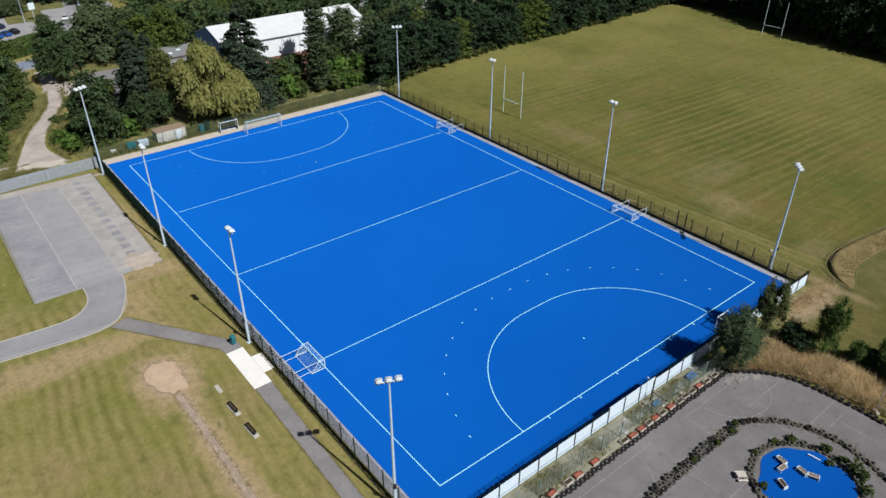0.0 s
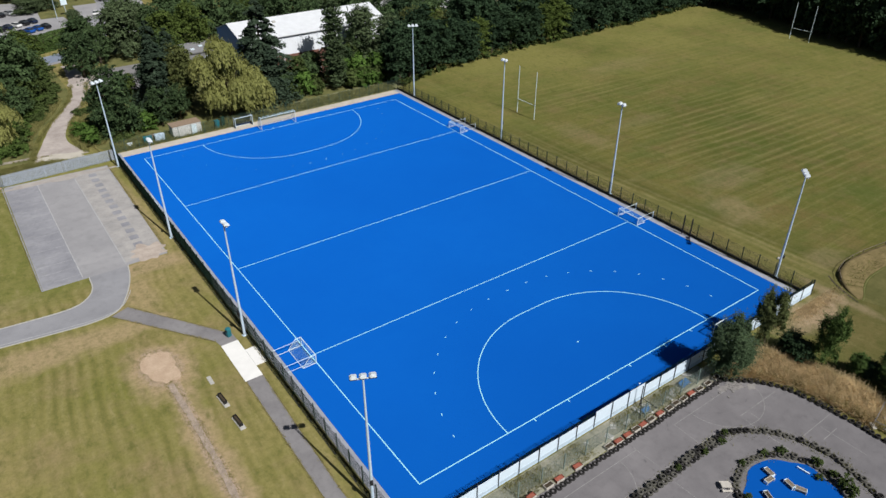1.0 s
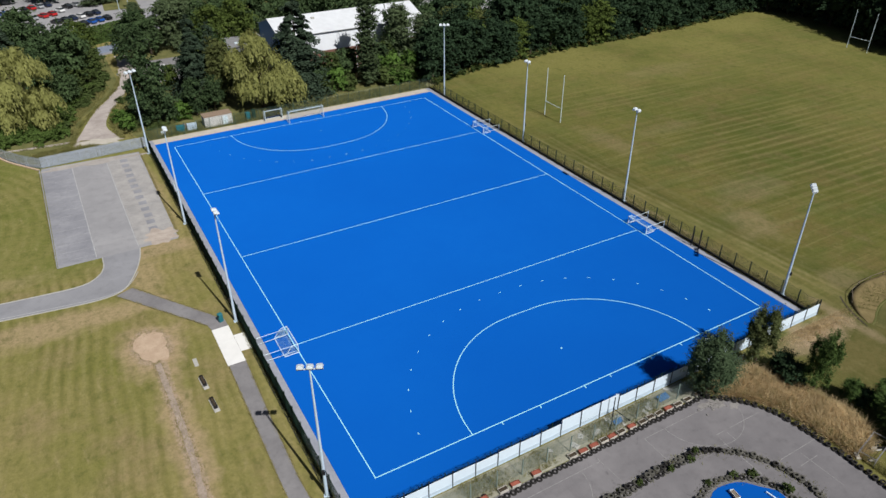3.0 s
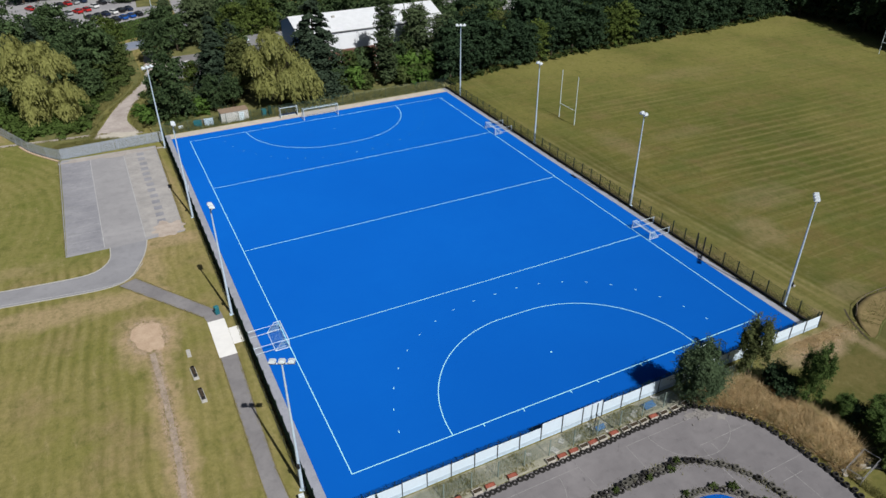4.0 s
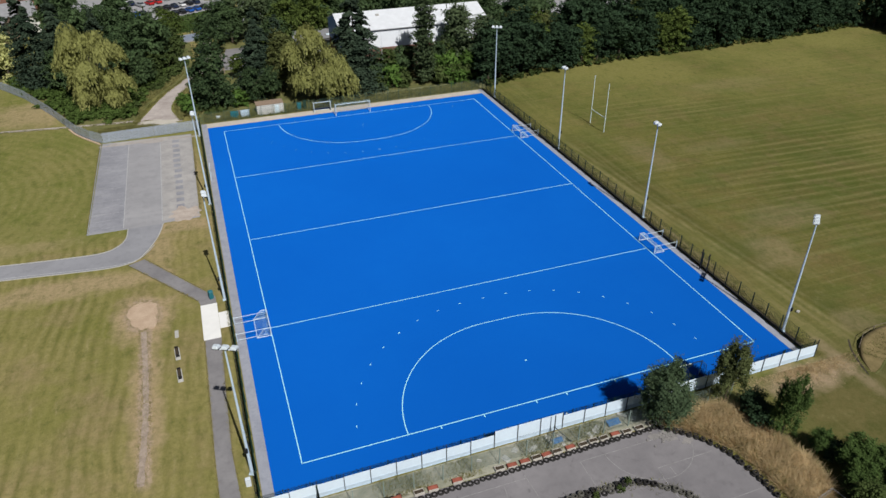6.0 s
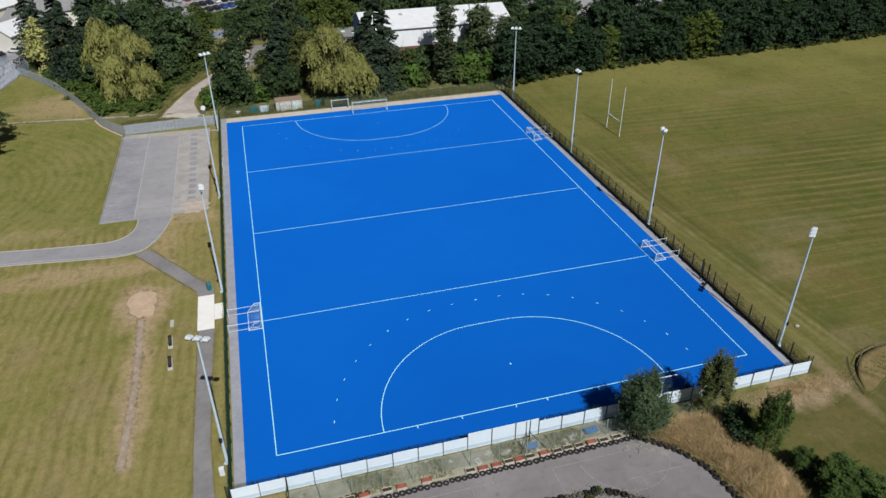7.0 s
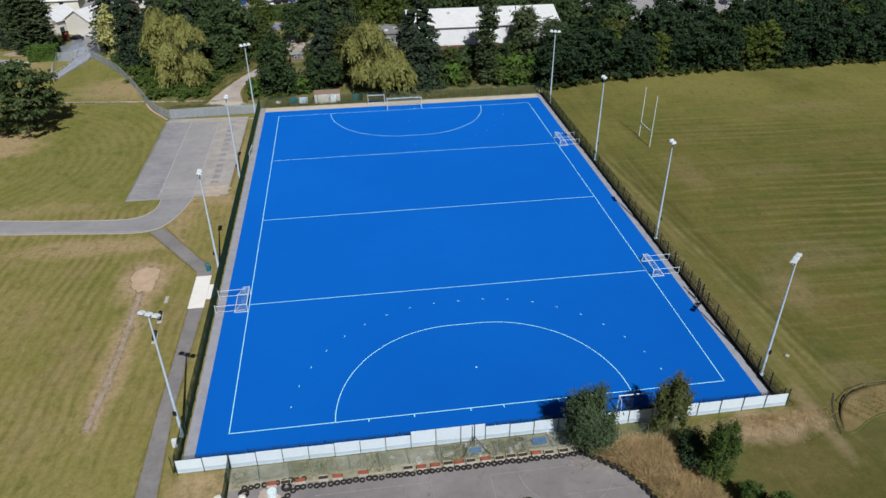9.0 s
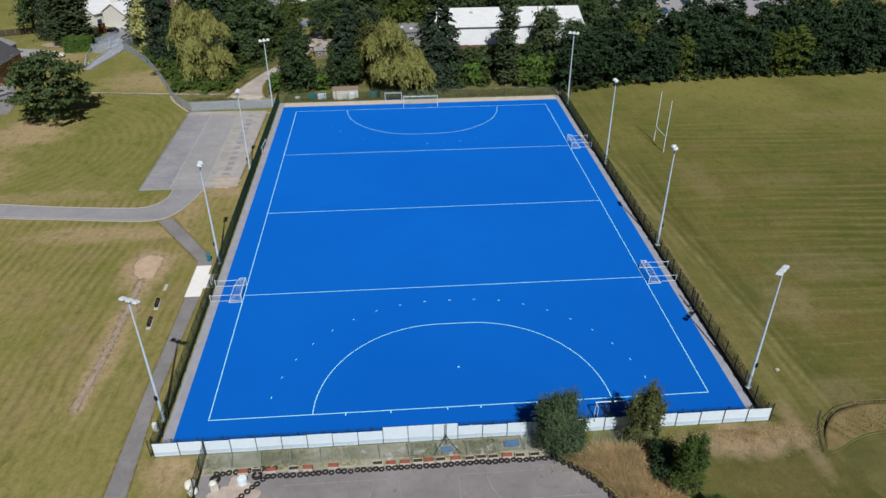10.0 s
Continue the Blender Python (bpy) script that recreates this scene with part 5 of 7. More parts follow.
sheet("take_off_slab", rect(-38.85, -20.7, -38.4, -19.2), -0.02, 0.1, M["kerb"], None, "small pale concrete slab in the grass", "concrete slab", "structure")
wb = empty("litter_bin", pose(-34.0, -13.6, -0.03, 0, 0, 20), "teal plastic litter bin with a dark opening beside the path", "bin")
part("body", box(0, 0, 0.5, 0.55, 0.5, 1.0, 0, 0.05), M["teal"], wb)
part("hood", box(0, 0, 1.12, 0.6, 0.55, 0.25, 0, 0.08), M["teal"], wb)
part("opening", box(-0.29, 0, 0.9, 0.03, 0.36, 0.18), M["black"], wb)
cab = empty("electric_cabinet", pose(-32.75, -46.6, -0.05), "small pale grey electric cabinet beside the mast", "cabinet")
part("body", box(0, 0, 0.5, 0.5, 0.35, 1.0, 0, 0.02), M["lampcase"], cab)
part("door", box(-0.26, 0, 0.5, 0.02, 0.28, 0.85), M["shed_wall"], cab)
wbx = empty("utility_box", pose(36.9, -42.8, -0.05), "low white utility cover in the field edge", "cover")
part("body", box(0, 0, 0.1, 0.5, 0.35, 0.2, 0.4, 0.03), M["kerb"], wbx)
for x, y in ((31.35, -30.1), (31.35, -31.5)):
    root = empty("gate_post", pose(x, y, -0.05), "thick black gate post in the pitch fence", "post", "gate posts")
    part("shaft", box(0, 0, 1.6, 0.14, 0.14, 3.2, 0, 0.01), M["black"], root)
    part("cap", box(0, 0, 3.22, 0.18, 0.18, 0.05), M["black"], root)
# dark margins outside the fence: its shadow put into their colour, with mulch on the east
sheet("gravel_margin", rect(-32.35, -50.0, -31.95, 48.2), -0.03, 0.06, M["rubber_edge"], None, "dark ground margin at the foot of the fence, shadow in its colour", "gravel", "structure")
sheet("gravel_margin", rect(31.85, -50.0, 32.62, 51.0), -0.03, 0.06, M["field_soil"], None, "dark ground margin at the foot of the fence, shadow in its colour", "gravel", "structure")
flat = empty("folded_net_frame", pose(-31.55, 25.0, 0, 0, 0, 90), "folded white goal frame leaning on the fence", "goal frame")
for z in (0.1, 1.6):
    part("rail", bar((-2.2, 0, z), (2.2, -0.2 * (z > 1), z), 0.05), M["white"], flat)
for s in (-1, 1):
    part("post", bar((s * 2.2, 0, 0.1), (s * 2.2, -0.2, 1.6), 0.05), M["white"], flat)
part("net", quads_of("net", netting((-2.2, 0, 0.1), (2.2, 0, 0.1), (2.2, -0.2, 1.6), (-2.2, -0.2, 1.6)), M["net"]), None, flat)


def rugby_posts(x, y0, y1, tall):
    root = empty("rugby_posts", pose(x, (y0 + y1) / 2, -0.06), "tall thin white rugby posts with a crossbar", "rugby posts", "rugby posts on the field")
    h = (y1 - y0) / 2
    for s in (-1, 1):
        part("post", bar((0, s * h, 0), (0, s * h, tall), 0.075, 0.055, 8), M["white"], root)
    part("crossbar", bar((0, -h, 3.0), (0, h, 3.0), 0.06, None, 8), M["white"], root)


rugby_posts(44.8, 18.4, 23.8, 10.1)
rugby_posts(146.8, 17.0, 22.8, 10.1)

# banked hollow at the corner of the field: kerbed rim, dry slope, ditch on its outer side
rp = smooth_line([(36.4, -54.6), (37.0, -52.9), (38.2, -51.2), (40.2, -49.8), (43.8, -49.1), (50, -49.6), (60, -51.4), (76, -55)], 0.8)
ri = smooth_line([(36.7, -54.9), (37.9, -54.5), (39.6, -53.6), (41.8, -52.85), (45.0, -52.6), (51, -53.0), (60.4, -54.6), (75, -58)], 0.8)
nb_ = min(len(rp), len(ri))
bank_v, bank_f = [], []
for k in range(nb_):
    a, b = Vector((*rp[int(k * (len(rp) - 1) / (nb_ - 1))], 0)), Vector((*ri[int(k * (len(ri) - 1) / (nb_ - 1))], 0))
    rise_ = min(1.0, k / 5) * 0.55
    for f_, h_ in ((0.0, 0.0), (0.03, 1.0), (0.16, 1.0), (0.5, 0.55), (0.8, 0.16), (1.0, 0.0)):
        q = a.lerp(b, f_)
        bank_v.append((q.x, q.y, -0.05 + rise_ * h_ * (1 + 0.25 * noise.noise((q.x * 0.7, q.y * 0.7, 0)))))
for k in range(nb_ - 1):
    for m_ in range(5):
        bank_f.append((6 * k + m_, 6 * k + m_ + 1, 6 * k + m_ + 7, 6 * k + m_ + 6))
tagged(new("bank", mesh_of("bank", bank_v, bank_f, M["ochre"], True)), "dry ochre grass bank round a mown hollow", "bank", "", "structure")
strip("ditch", smooth_line([(35.7, -55.0), (36.4, -53.0), (37.4, -50.9), (38.6, -49.3)], 0.6), [0.12, 0.2, 0.28, 0.22, 0.28, 0.25, 0.2, 0.24, 0.2, 0.2, 0.15, 0.12, 0.1, 0.1], -0.045, 0.05, M["field_soil"], label="dark bare ditch beside the bank", category="ditch", kind="structure")
strip("path", [(x - 0.1, y - 0.25) for x, y in ri], 0.16, -0.05, 0.02, M["rough_grass"], label="pale trodden line at the foot of the bank", category="path", kind="structure")
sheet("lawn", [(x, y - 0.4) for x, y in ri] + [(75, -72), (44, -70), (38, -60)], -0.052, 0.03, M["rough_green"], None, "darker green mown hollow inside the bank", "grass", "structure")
rail = empty("low_rail", Matrix(), "low weathered timber rail along the top of the bank", "rail")
for k in range(4, len(rp) - 3, 3):
    a, b = rp[k], rp[min(len(rp) - 1, k + 3)]
    part("post", box(a[0], a[1] + 0.1, 0.5, 0.07, 0.07, 0.6), M["timber"], rail)
    part("bar", bar((a[0], a[1] + 0.1, 0.75), (b[0], b[1] + 0.1, 0.75), 0.03), M["timber"], rail)
cone = empty("marker_disc", pose(0.4, -48.6, 0), "small white training marker disc on the pitch", "marker")
part("disc", bar((0, 0, 0.0), (0, 0, 0.08), 0.13, 0.05, 14), M["white"], cone)

# ---- palisade ----
def palisade(points, height, label):
    root = empty("palisade_fence", Matrix(), label, "fence")
    q = []
    for a, b in zip(points, points[1:]):
        a, b = np.array([*a, 0.0]), np.array([*b, 0.0])
        length = np.linalg.norm(b - a)
        u = (b - a) / length
        n = int(length / 0.155)
        s = (np.arange(n) + 0.5) * 0.155
        base = a + np.outer(s, u)
        v = np.empty((n, 4, 3))
        v[:, 0], v[:, 1] = base - u * 0.06, base + u * 0.06
        v[:, 2], v[:, 3] = base + u * 0.054 + [0, 0, height], base - u * 0.054 + [0, 0, height]
        q.append(v)
        ang = math.atan2(u[1], u[0])
        mid = (a + b) / 2
        for z in (0.35, height - 0.35):
            part("rail", box(mid[0], mid[1], z, length, 0.06, 0.06, ang), M["palisade"], root)
        for i in range(int(length / 2.75) + 1):
            p = a + u * min(length, i * 2.75)
            part("post", box(p[0], p[1], height / 2 - 0.1, 0.1, 0.06, height, ang), M["palisade"], root)
    tagged(part("pale", quads_of("pale", np.concatenate(q), M["palisade"]), None, root), "", "", "", "stuff")


palisade([(-32.2, 48.6), (-41, 48.3), (-50.6, 47.9), (-52.8, 50.3), (-55.8, 54.8), (-62, 68.5), (-68.6, 81.5), (-76, 92.5), (-79.8, 97)], 2.1, "blue-grey galvanised palisade fence along the car park")
palisade([(-79.8, 97), (-78.8, 102), (-82.0, 109)], 2.2, "blue-grey galvanised palisade fence above the ramp")
palisade([(-90.2, 97.0), (-88.3, 102.5), (-85.2, 109.8)], 2.2, "blue-grey galvanised palisade fence on the far side of the steps")
palisade([(-84.0, 95.0), (-90.2, 97.0)], 2.2, "blue-grey galvanised palisade fence by the steps")
strip("kerb", smooth_line([(-50.9, 47.2), (-55.4, 53.6), (-57.6, 58.2)], 0.8), 0.35, 0.1, 0.2, M["sand"], label="low worn brick edging below the palisade", category="kerb", kind="structure")
# ramp with handrails at the top of the lawn
ramp = sheet("ramp", [(-84.8, 80), (-82.9, 80.4), (-80.3, 93.5), (-80.0, 101), (-83.2, 107), (-85.5, 106), (-83.6, 96)], 0.12, 0.25, M["surround"], None, "grey concrete ramp and landing with railings", "ramp", "structure")
for a, b in (((-82.9, 80.6), (-80.4, 93.5)), ((-84.7, 80.8), (-82.2, 93.5)), ((-83.6, 96.5), (-85.4, 105.8)), ((-80.1, 94.5), (-80.1, 100.8)), ((-89.0, 98.0), (-85.0, 108.5)), ((-87.2, 97.4), (-83.2, 106.5)), ((-86.9, 88.6), (-84.8, 81.5)), ((-88.2, 96.4), (-86.9, 88.6)), ((-84.6, 95.4), (-82.0, 102.0))):
    hr = empty("handrail", Matrix(), "galvanised steel handrail along the ramp", "handrail", "handrails")
    for z in (0.55, 1.05):
        part("rail", bar((*a, z + 0.1), (*b, z + 0.1), 0.035), M["steel"], hr)
    for i in range(7):
        x, y = a[0] + (b[0] - a[0]) * i / 6, a[1] + (b[1] - a[1]) * i / 6
        part("post", bar((x, y, 0.0), (x, y, 1.15), 0.03), M["steel"], hr)

# ---- sheds and clutter behind the far end ----
shed = empty("container_shed", pose(-17.1, 53.6, -0.05, 0, 0, 1.5), "low white sheet-metal shed with a rusty roof", "shed")
part("wall", box(0, 0, 1.1, 5.7, 2.4, 2.2, 0, 0.03), M["shed_wall"], shed)
for i in range(20):
    part("rib", box(-2.7 + i * 0.284, -1.215, 1.1, 0.1, 0.03, 2.1), M["shed_wall"], shed)
part("roof", box(0, 0.05, 2.27, 5.9, 2.7, 0.12, 0, 0.03), M["rust"], shed)
part("door", box(1.4, -1.24, 1.0, 1.0, 0.04, 1.9), M["white"], shed)
for x, y, w, d, h, mat_, lab in ((-10.9, 52.9, 0.9, 0.7, 1.5, "teal", "teal steel storage locker"), (-9.6, 53.0, 0.7, 0.7, 1.9, "green_mesh", "dark green plastic locker"), (-24.6, 53.4, 1.6, 1.0, 1.1, "teal", "teal plastic storage chest"), (-22.4, 53.2, 1.8, 1.0, 1.2, "steel", "grey steel storage chest"), (-23.4, 54.6, 1.2, 0.8, 0.8, "timber", "old grey timber crate"), (-28.0, 53.6, 0.9, 0.6, 0.5, "lampcase", "small white plastic crate")):
    o = empty("storage_locker", pose(x, y, -0.05, 0, 0, rng.uniform(-8, 8)), lab, "locker", "lockers behind the pitch")
    part("body", box(0, 0, h / 2, w, d, h, 0, 0.03), M[mat_], o)
    part("lid", box(0, 0, h + 0.03, w + 0.06, d + 0.06, 0.06, 0, 0.01), M[mat_], o)

# ---- buildings ----
def house(name, x, y, rz, w, d, eave, ridge, wall, roof, label, windows=(), plinth=None, over=0.35, category="house"):
    """Gabled building: ridge along local x."""
    root = empty(name, pose(x, y, -0.06, 0, 0, rz), label, category)
    hw, hd = w / 2, d / 2
    z0 = plinth or 0.0
    part("wall", mesh_of("wall", [(-hw, -hd, z0), (hw, -hd, z0), (hw, hd, z0), (-hw, hd, z0), (-hw, -hd, eave), (hw, -hd, eave), (hw, hd, eave), (-hw, hd, eave), (-hw, 0, ridge), (hw, 0, ridge)],
        [(0, 1, 5, 4), (2, 3, 7, 6), (3, 0, 4, 8, 7), (1, 2, 6, 9, 5), (0, 3, 2, 1)], wall), None, root)
    if plinth:
        part("plinth", box(0, 0, plinth / 2, w + 0.1, d + 0.1, plinth), M["brick"], root)
    slope = (ridge - eave) / hd
    for s in (-1, 1):
        e = hd + over
        ze = eave - slope * over
        vs = [(-hw - over, s * e, ze), (hw + over, s * e, ze), (hw + over, 0, ridge + 0.02), (-hw - over, 0, ridge + 0.02)]
        vs += [(vx, vy, vz + 0.16) for vx, vy, vz in vs]
        part("roof", mesh_of("roof", vs, [(4, 5, 6, 7) if s < 0 else (7, 6, 5, 4), (0, 3, 2, 1), (0, 1, 5, 4), (1, 2, 6, 5), (3, 0, 4, 7), (2, 3, 7, 6)], roof), None, root)
        part("gutter", bar((-hw - over, s * (e + 0.05), ze + 0.05), (hw + over, s * (e + 0.05), ze + 0.05), 0.07), M["roof_grey"], root)
    for side, u, z, ww, hh in windows:
        if side in "fb":
            s = -1 if side == "f" else 1
            o = part("window", box(u, s * (hd + 0.01), z, ww + 0.16, 0.06, hh + 0.16), M["white"], root)
            part("pane", box(u, s * (hd + 0.045), z, ww, 0.03, hh), M["glass"], o)
        else:
            s = -1 if side == "l" else 1
            o = part("window", box(s * (hw + 0.01), u, z, 0.06, ww + 0.16, hh + 0.16), M["white"], root)
            part("pane", box(s * (hw + 0.045), u, z, 0.03, ww, hh), M["glass"], o)
    return root


hall = house("sports_hall", 22.6, 80.0, 0, 37.8, 16.0, 10.6, 13.2, M["hall_white"], M["roof_white"], "large white clad sports hall on a red brick base", (), 6.2, 0.3, "hall")
for i in range(9):
    part("downpipe", box(-18.4 + i * 4.6, -8.08, 5.3, 0.14, 0.12, 10.4), M["hall_white"], hall)
for i in range(60):
    part("rib", box(-18.6 + i * 0.63, -8.015, 8.4, 0.06, 0.05, 4.3), M["hall_white"], hall)
    part("roof_seam", mesh_of("roof_seam", [(-19.0 + i * 0.643 + a, y, z) for a, y, z in ((0, -8.25, 10.72), (0.05, -8.25, 10.72), (0.05, -0.1, 13.37), (0, -0.1, 13.37))], [(0, 1, 2, 3)], M["roof_white"]), None, hall)
# gable end away from the sun: its blue sky shade is put into the colour
part("gable_panel", mesh_of("gable_panel", [(-18.96, -8.0, 6.2), (-18.96, 8.0, 6.2), (-18.96, 8.0, 10.6), (-18.96, 0, 13.2), (-18.96, -8.0, 10.6)], [(0, 4, 3, 2, 1)], M["hall_blue_shade"]), None, hall, "clad gable end with blue shade in its colour")
part("roof_vent", box(-8.5, -2.4, 12.75, 0.8, 0.6, 0.4), M["kerb"], hall)
lowb = empty("flat_roofed_block", pose(-0.5, 99.0, -0.06), "low grey flat-roofed block behind the willow", "building")
part("wall", box(0, 0, 1.9, 15, 9, 3.8), M["roof_grey"], lowb)
part("roof", box(0, 0, 3.9, 15.6, 9.6, 0.3), M["roof_grey"], lowb)
for i in range(5):
    o = part("roof_light", box(-5.4 + 2.7 * i, -2.0 + (i % 2) * 2, 4.15, 1.0, 0.8, 0.25), M["white"], lowb)
for i in range(5):
    o = part("window", box(-6 + 3 * i, -4.51, 2.0, 1.7, 0.06, 1.4), M["white"], lowb)
    part("pane", box(-6 + 3 * i, -4.55, 2.0, 1.5, 0.04, 1.2), M["glass"], o)
WN = (("f", -3, 1.6, 1.6, 1.2), ("f", 2.5, 1.6, 1.6, 1.2), ("f", -3, 4.2, 1.3, 1.1), ("f", 2.5, 4.2, 1.3, 1.1), ("r", 0, 4.2, 1.0, 1.0), ("l", 0, 4.2, 1.0, 1.0))
house("house", -87.6, 125.5, 62, 8.5, 9.0, 4.4, 7.0, M["render_white"], M["roof_white"], "cream rendered bungalow with a pale sunlit roof", (("r", 1, 2.2, 1.2, 1.2), ("r", -2.5, 2.2, 1.2, 1.2), ("f", 1, 2.0, 1.4, 1.2)))
house("house", -97.5, 128.5, 62, 9, 9, 4.0, 6.8, M["render_white"], M["roof_white"], "white rendered house with a pale roof", WN[:2])
house("house", -80.5, 148.0, 20, 14, 9, 5.2, 8.4, M["render_white"], M["roof_grey"], "pale rendered house with a grey slate roof", WN)
house("house", -104, 150.0, 5, 15, 9, 5.2, 8.2, M["render_white"], M["roof_white"], "white house with a pale roof", WN)
house("house", -118, 168.0, 8, 16, 9, 5.2, 8.2, M["brick"], M["roof_grey"], "brick house with a grey slate roof", WN)
house("house", -86, 182.0, 8, 16, 9, 5.2, 8.2, M["brick"], M["roof_grey"], "brick house with a grey slate roof", WN)
house("house", -104.8, 75.5, 88, 13, 9.5, 4.6, 7.6, M["brick_orange"], M["roof_slate"], "orange brick house with a dark slate roof", WN)
house("house", -112.0, 92.0, 80, 9, 8.0, 3.0, 4.2, M["brick_pale"], M["roof_grey"], "low brown brick house with a grey roof", WN[:2])
house("retail_unit", -40, 232, 3, 70, 24, 7.5, 9.5, M["hall_white"], M["roof_grey"], "long pale retail unit with a grey roof", (), None, 0.3, "building")
house("retail_unit", 98, 200, -4, 70, 22, 7.5, 9.0, M["render_white"], M["roof_grey"], "long pale retail unit beyond the car park", (), None, 0.3, "building")
rb = empty("red_kiosk", pose(-92.2, 117.5, -0.05), "small red kiosk beside the houses", "kiosk")
part("body", box(0, 0, 1.1, 1.6, 1.3, 2.2, 0, 0.03), M["red"], rb)
part("roof", box(0, 0, 2.27, 1.8, 1.5, 0.14, 0, 0.03), M["black"], rb)

# garden things beyond the far end
for x, y, w, d, h, wm, rm, lab in ((-25.5, 86, 2.6, 2.0, 2.0, "timber", "roof_grey", "small grey timber garden shed"), (-12.0, 88, 3.0, 2.4, 2.2, "timber", "roof_brown", "brown timber garden shed")):
    house("garden_shed", x, y, 15, w, d, h, h + 0.6, M[wm], M[rm], lab, (("f", 0, 1.2, 0.7, 0.6),), None, 0.15, "shed")
sheet("yard", [(-25.5, 88), (-15, 86), (-8, 101), (-9, 107), (-22, 107)], -0.03, 0.06, M["path"], None, "grey gravel yard between the gardens", "yard", "structure")

gf = empty("garden_fence", Matrix(), "dark stained timber garden fence", "fence")
for k in range(6):
    x, y = -120 + 2.4 * k, 114.4 + 0.85 * k
    part("panel", box(x, y, 0.9, 2.3, 0.06, 1.8, 0.34), M["bark"], gf)
    part("post", box(x - 1.15, y - 0.4, 0.95, 0.1, 0.1, 1.95, 0.34), M["bark"], gf)
sheet("flower_bed", blob(-100.5, 104.5, 4.0, 2.4, 51, 40, 0.2), -0.03, 0.05, M["runway"], None, "bare brown soil bed in the garden", "flower bed", "structure")
rail_ = empty("garden_railing", Matrix(), "pale steel railing beside the drive", "railing")
for z in (0.15, 1.0):
    part("rail", bar((-103.0, 66.0, z), (-93.0, 69.6, z), 0.03), M["steel"], rail_)
for k in range(24):
    x, y = -103.0 + 10.0 * k / 23, 66.0 + 3.6 * k / 23
    part("bar", bar((x, y, 0.0), (x, y, 1.0), 0.02, None, 4), M["steel"], rail_)

# houses glimpsed past the cypresses
house("house", -84.0, 138.5, 152, 13, 10, 4.4, 7.4, M["brick_pale"], M["roof_grey"], "house with a brown brick gable and a grey slate roof", WN[:2])
house("house", -101.0, 160.0, 60, 16, 12, 4.6, 7.0, M["render_white"], M["roof_white"], "white rendered house with a pale sunlit roof", WN[:2])
house("house", -113.5, 145.0, 62, 14, 11, 4.4, 6.8, M["render_white"], M["roof_white"], "white rendered house with a pale sunlit roof", WN[:2])

# ---- cars ----
CARS = {}


def car(x, y, rz, paint):
    """A saloon: lofted body, glass, four wheels with rims."""
    if paint not in CARS:
        colour = {"white": (0.75, 0.75, 0.75), "black": (0.012, 0.012, 0.014), "blue": (0.015, 0.09, 0.36), "red": (0.48, 0.02, 0.02), "silver": (0.38, 0.39, 0.41), "navy": (0.015, 0.025, 0.06)}[paint]
        pm = plain(paint + "_car_paint", colour, 0.25, 0.1, 0.8, 0.06, 0.0, 0.6)
        root = empty("car", Matrix(), "parked %s hatchback car" % paint, "car", "parked cars")
        prof = [(-2.05, 0.35), (-2.1, 0.75), (-1.85, 0.98), (-1.0, 1.02), (0.95, 1.0), (1.85, 0.86), (2.1, 0.62), (2.05, 0.33)]
        cab_ = [(-1.75, 0.98), (-1.2, 1.45), (0.15, 1.47), (0.95, 1.0)]

        def loft(profile, half, inset):
            n = len(profile)
            zs = [p[1] for p in profile]
            lo_, hi_ = min(zs), max(zs)
            verts = [(px, s * (half - inset * (pz - lo_) / (hi_ - lo_)), pz) for s in (-1, 1) for px, pz in profile]
            faces = [tuple(range(n)), tuple(range(2 * n - 1, n - 1, -1))] + [(i, i + n, (i + 1) % n + n, (i + 1) % n) for i in range(n)]
            bm = bmesh.new()
            vs = [bm.verts.new(v) for v in verts]
            for f in faces:
                bm.faces.new([vs[j] for j in f])
            bmesh.ops.recalc_face_normals(bm, faces=bm.faces)
            bmesh.ops.bevel(bm, geom=list(bm.edges), offset=0.05, segments=1, affect="EDGES")
            return bm

        part("body", loft(prof, 0.88, 0.06), pm, root)
        part("cabin", loft(cab_, 0.80, 0.16), M["glass"], root)
        part("roof", box(-0.52, 0, 1.46, 1.3, 1.22, 0.05, 0, 0.02), pm, root)
        for wx in (-1.3, 1.3):
            for s in (-1, 1):
                w = part("wheel", bar((wx, s * 0.72, 0.32), (wx, s * 0.9, 0.32), 0.32, None, 14), M["black"], root)
                part("rim", bar((wx, s * 0.88, 0.32), (wx, s * 0.915, 0.32), 0.2, None, 10), M["alloy"], w)
        root.matrix_basis = pose(x, y, -0.03, 0, 0, rz)
        CARS[paint] = root
        return
    copy_thing(CARS[paint], pose(x, y, -0.03, 0, 0, rz))


for x, y, c in ((-36.7, 152.4, "white"), (-34.4, 154.2, "black"), (-32.0, 155.6, "black"), (-29.6, 157.0, "blue"), (-27.2, 158.4, "blue"), (-24.8, 159.8, "black"),
                (-39.0, 162.0, "black"), (-36.6, 163.4, "black"), (-34.2, 164.8, "navy"), (-31.8, 166.2, "white"), (-29.4, 167.6, "black"), (-27.0, 169.0, "navy")):
    car(x, y, 118, c)
for x, y, c in ((-42.0, 172.5, "red"), (-39.4, 174.0, "red"), (-36.8, 178.2, "white"), (-45.0, 171.0, "silver"), (-48.0, 174.0, "navy"), (-50.6, 178.0, "white"), (-53.0, 181.0, "blue"), (-53.5, 166.0, "black"), (-51.0, 169.5, "silver"), (-34, 183, "black"), (-31.4, 184.5, "silver"), (-56, 184, "red"), (-59, 172, "white")):
    car(x, y, 118, c)
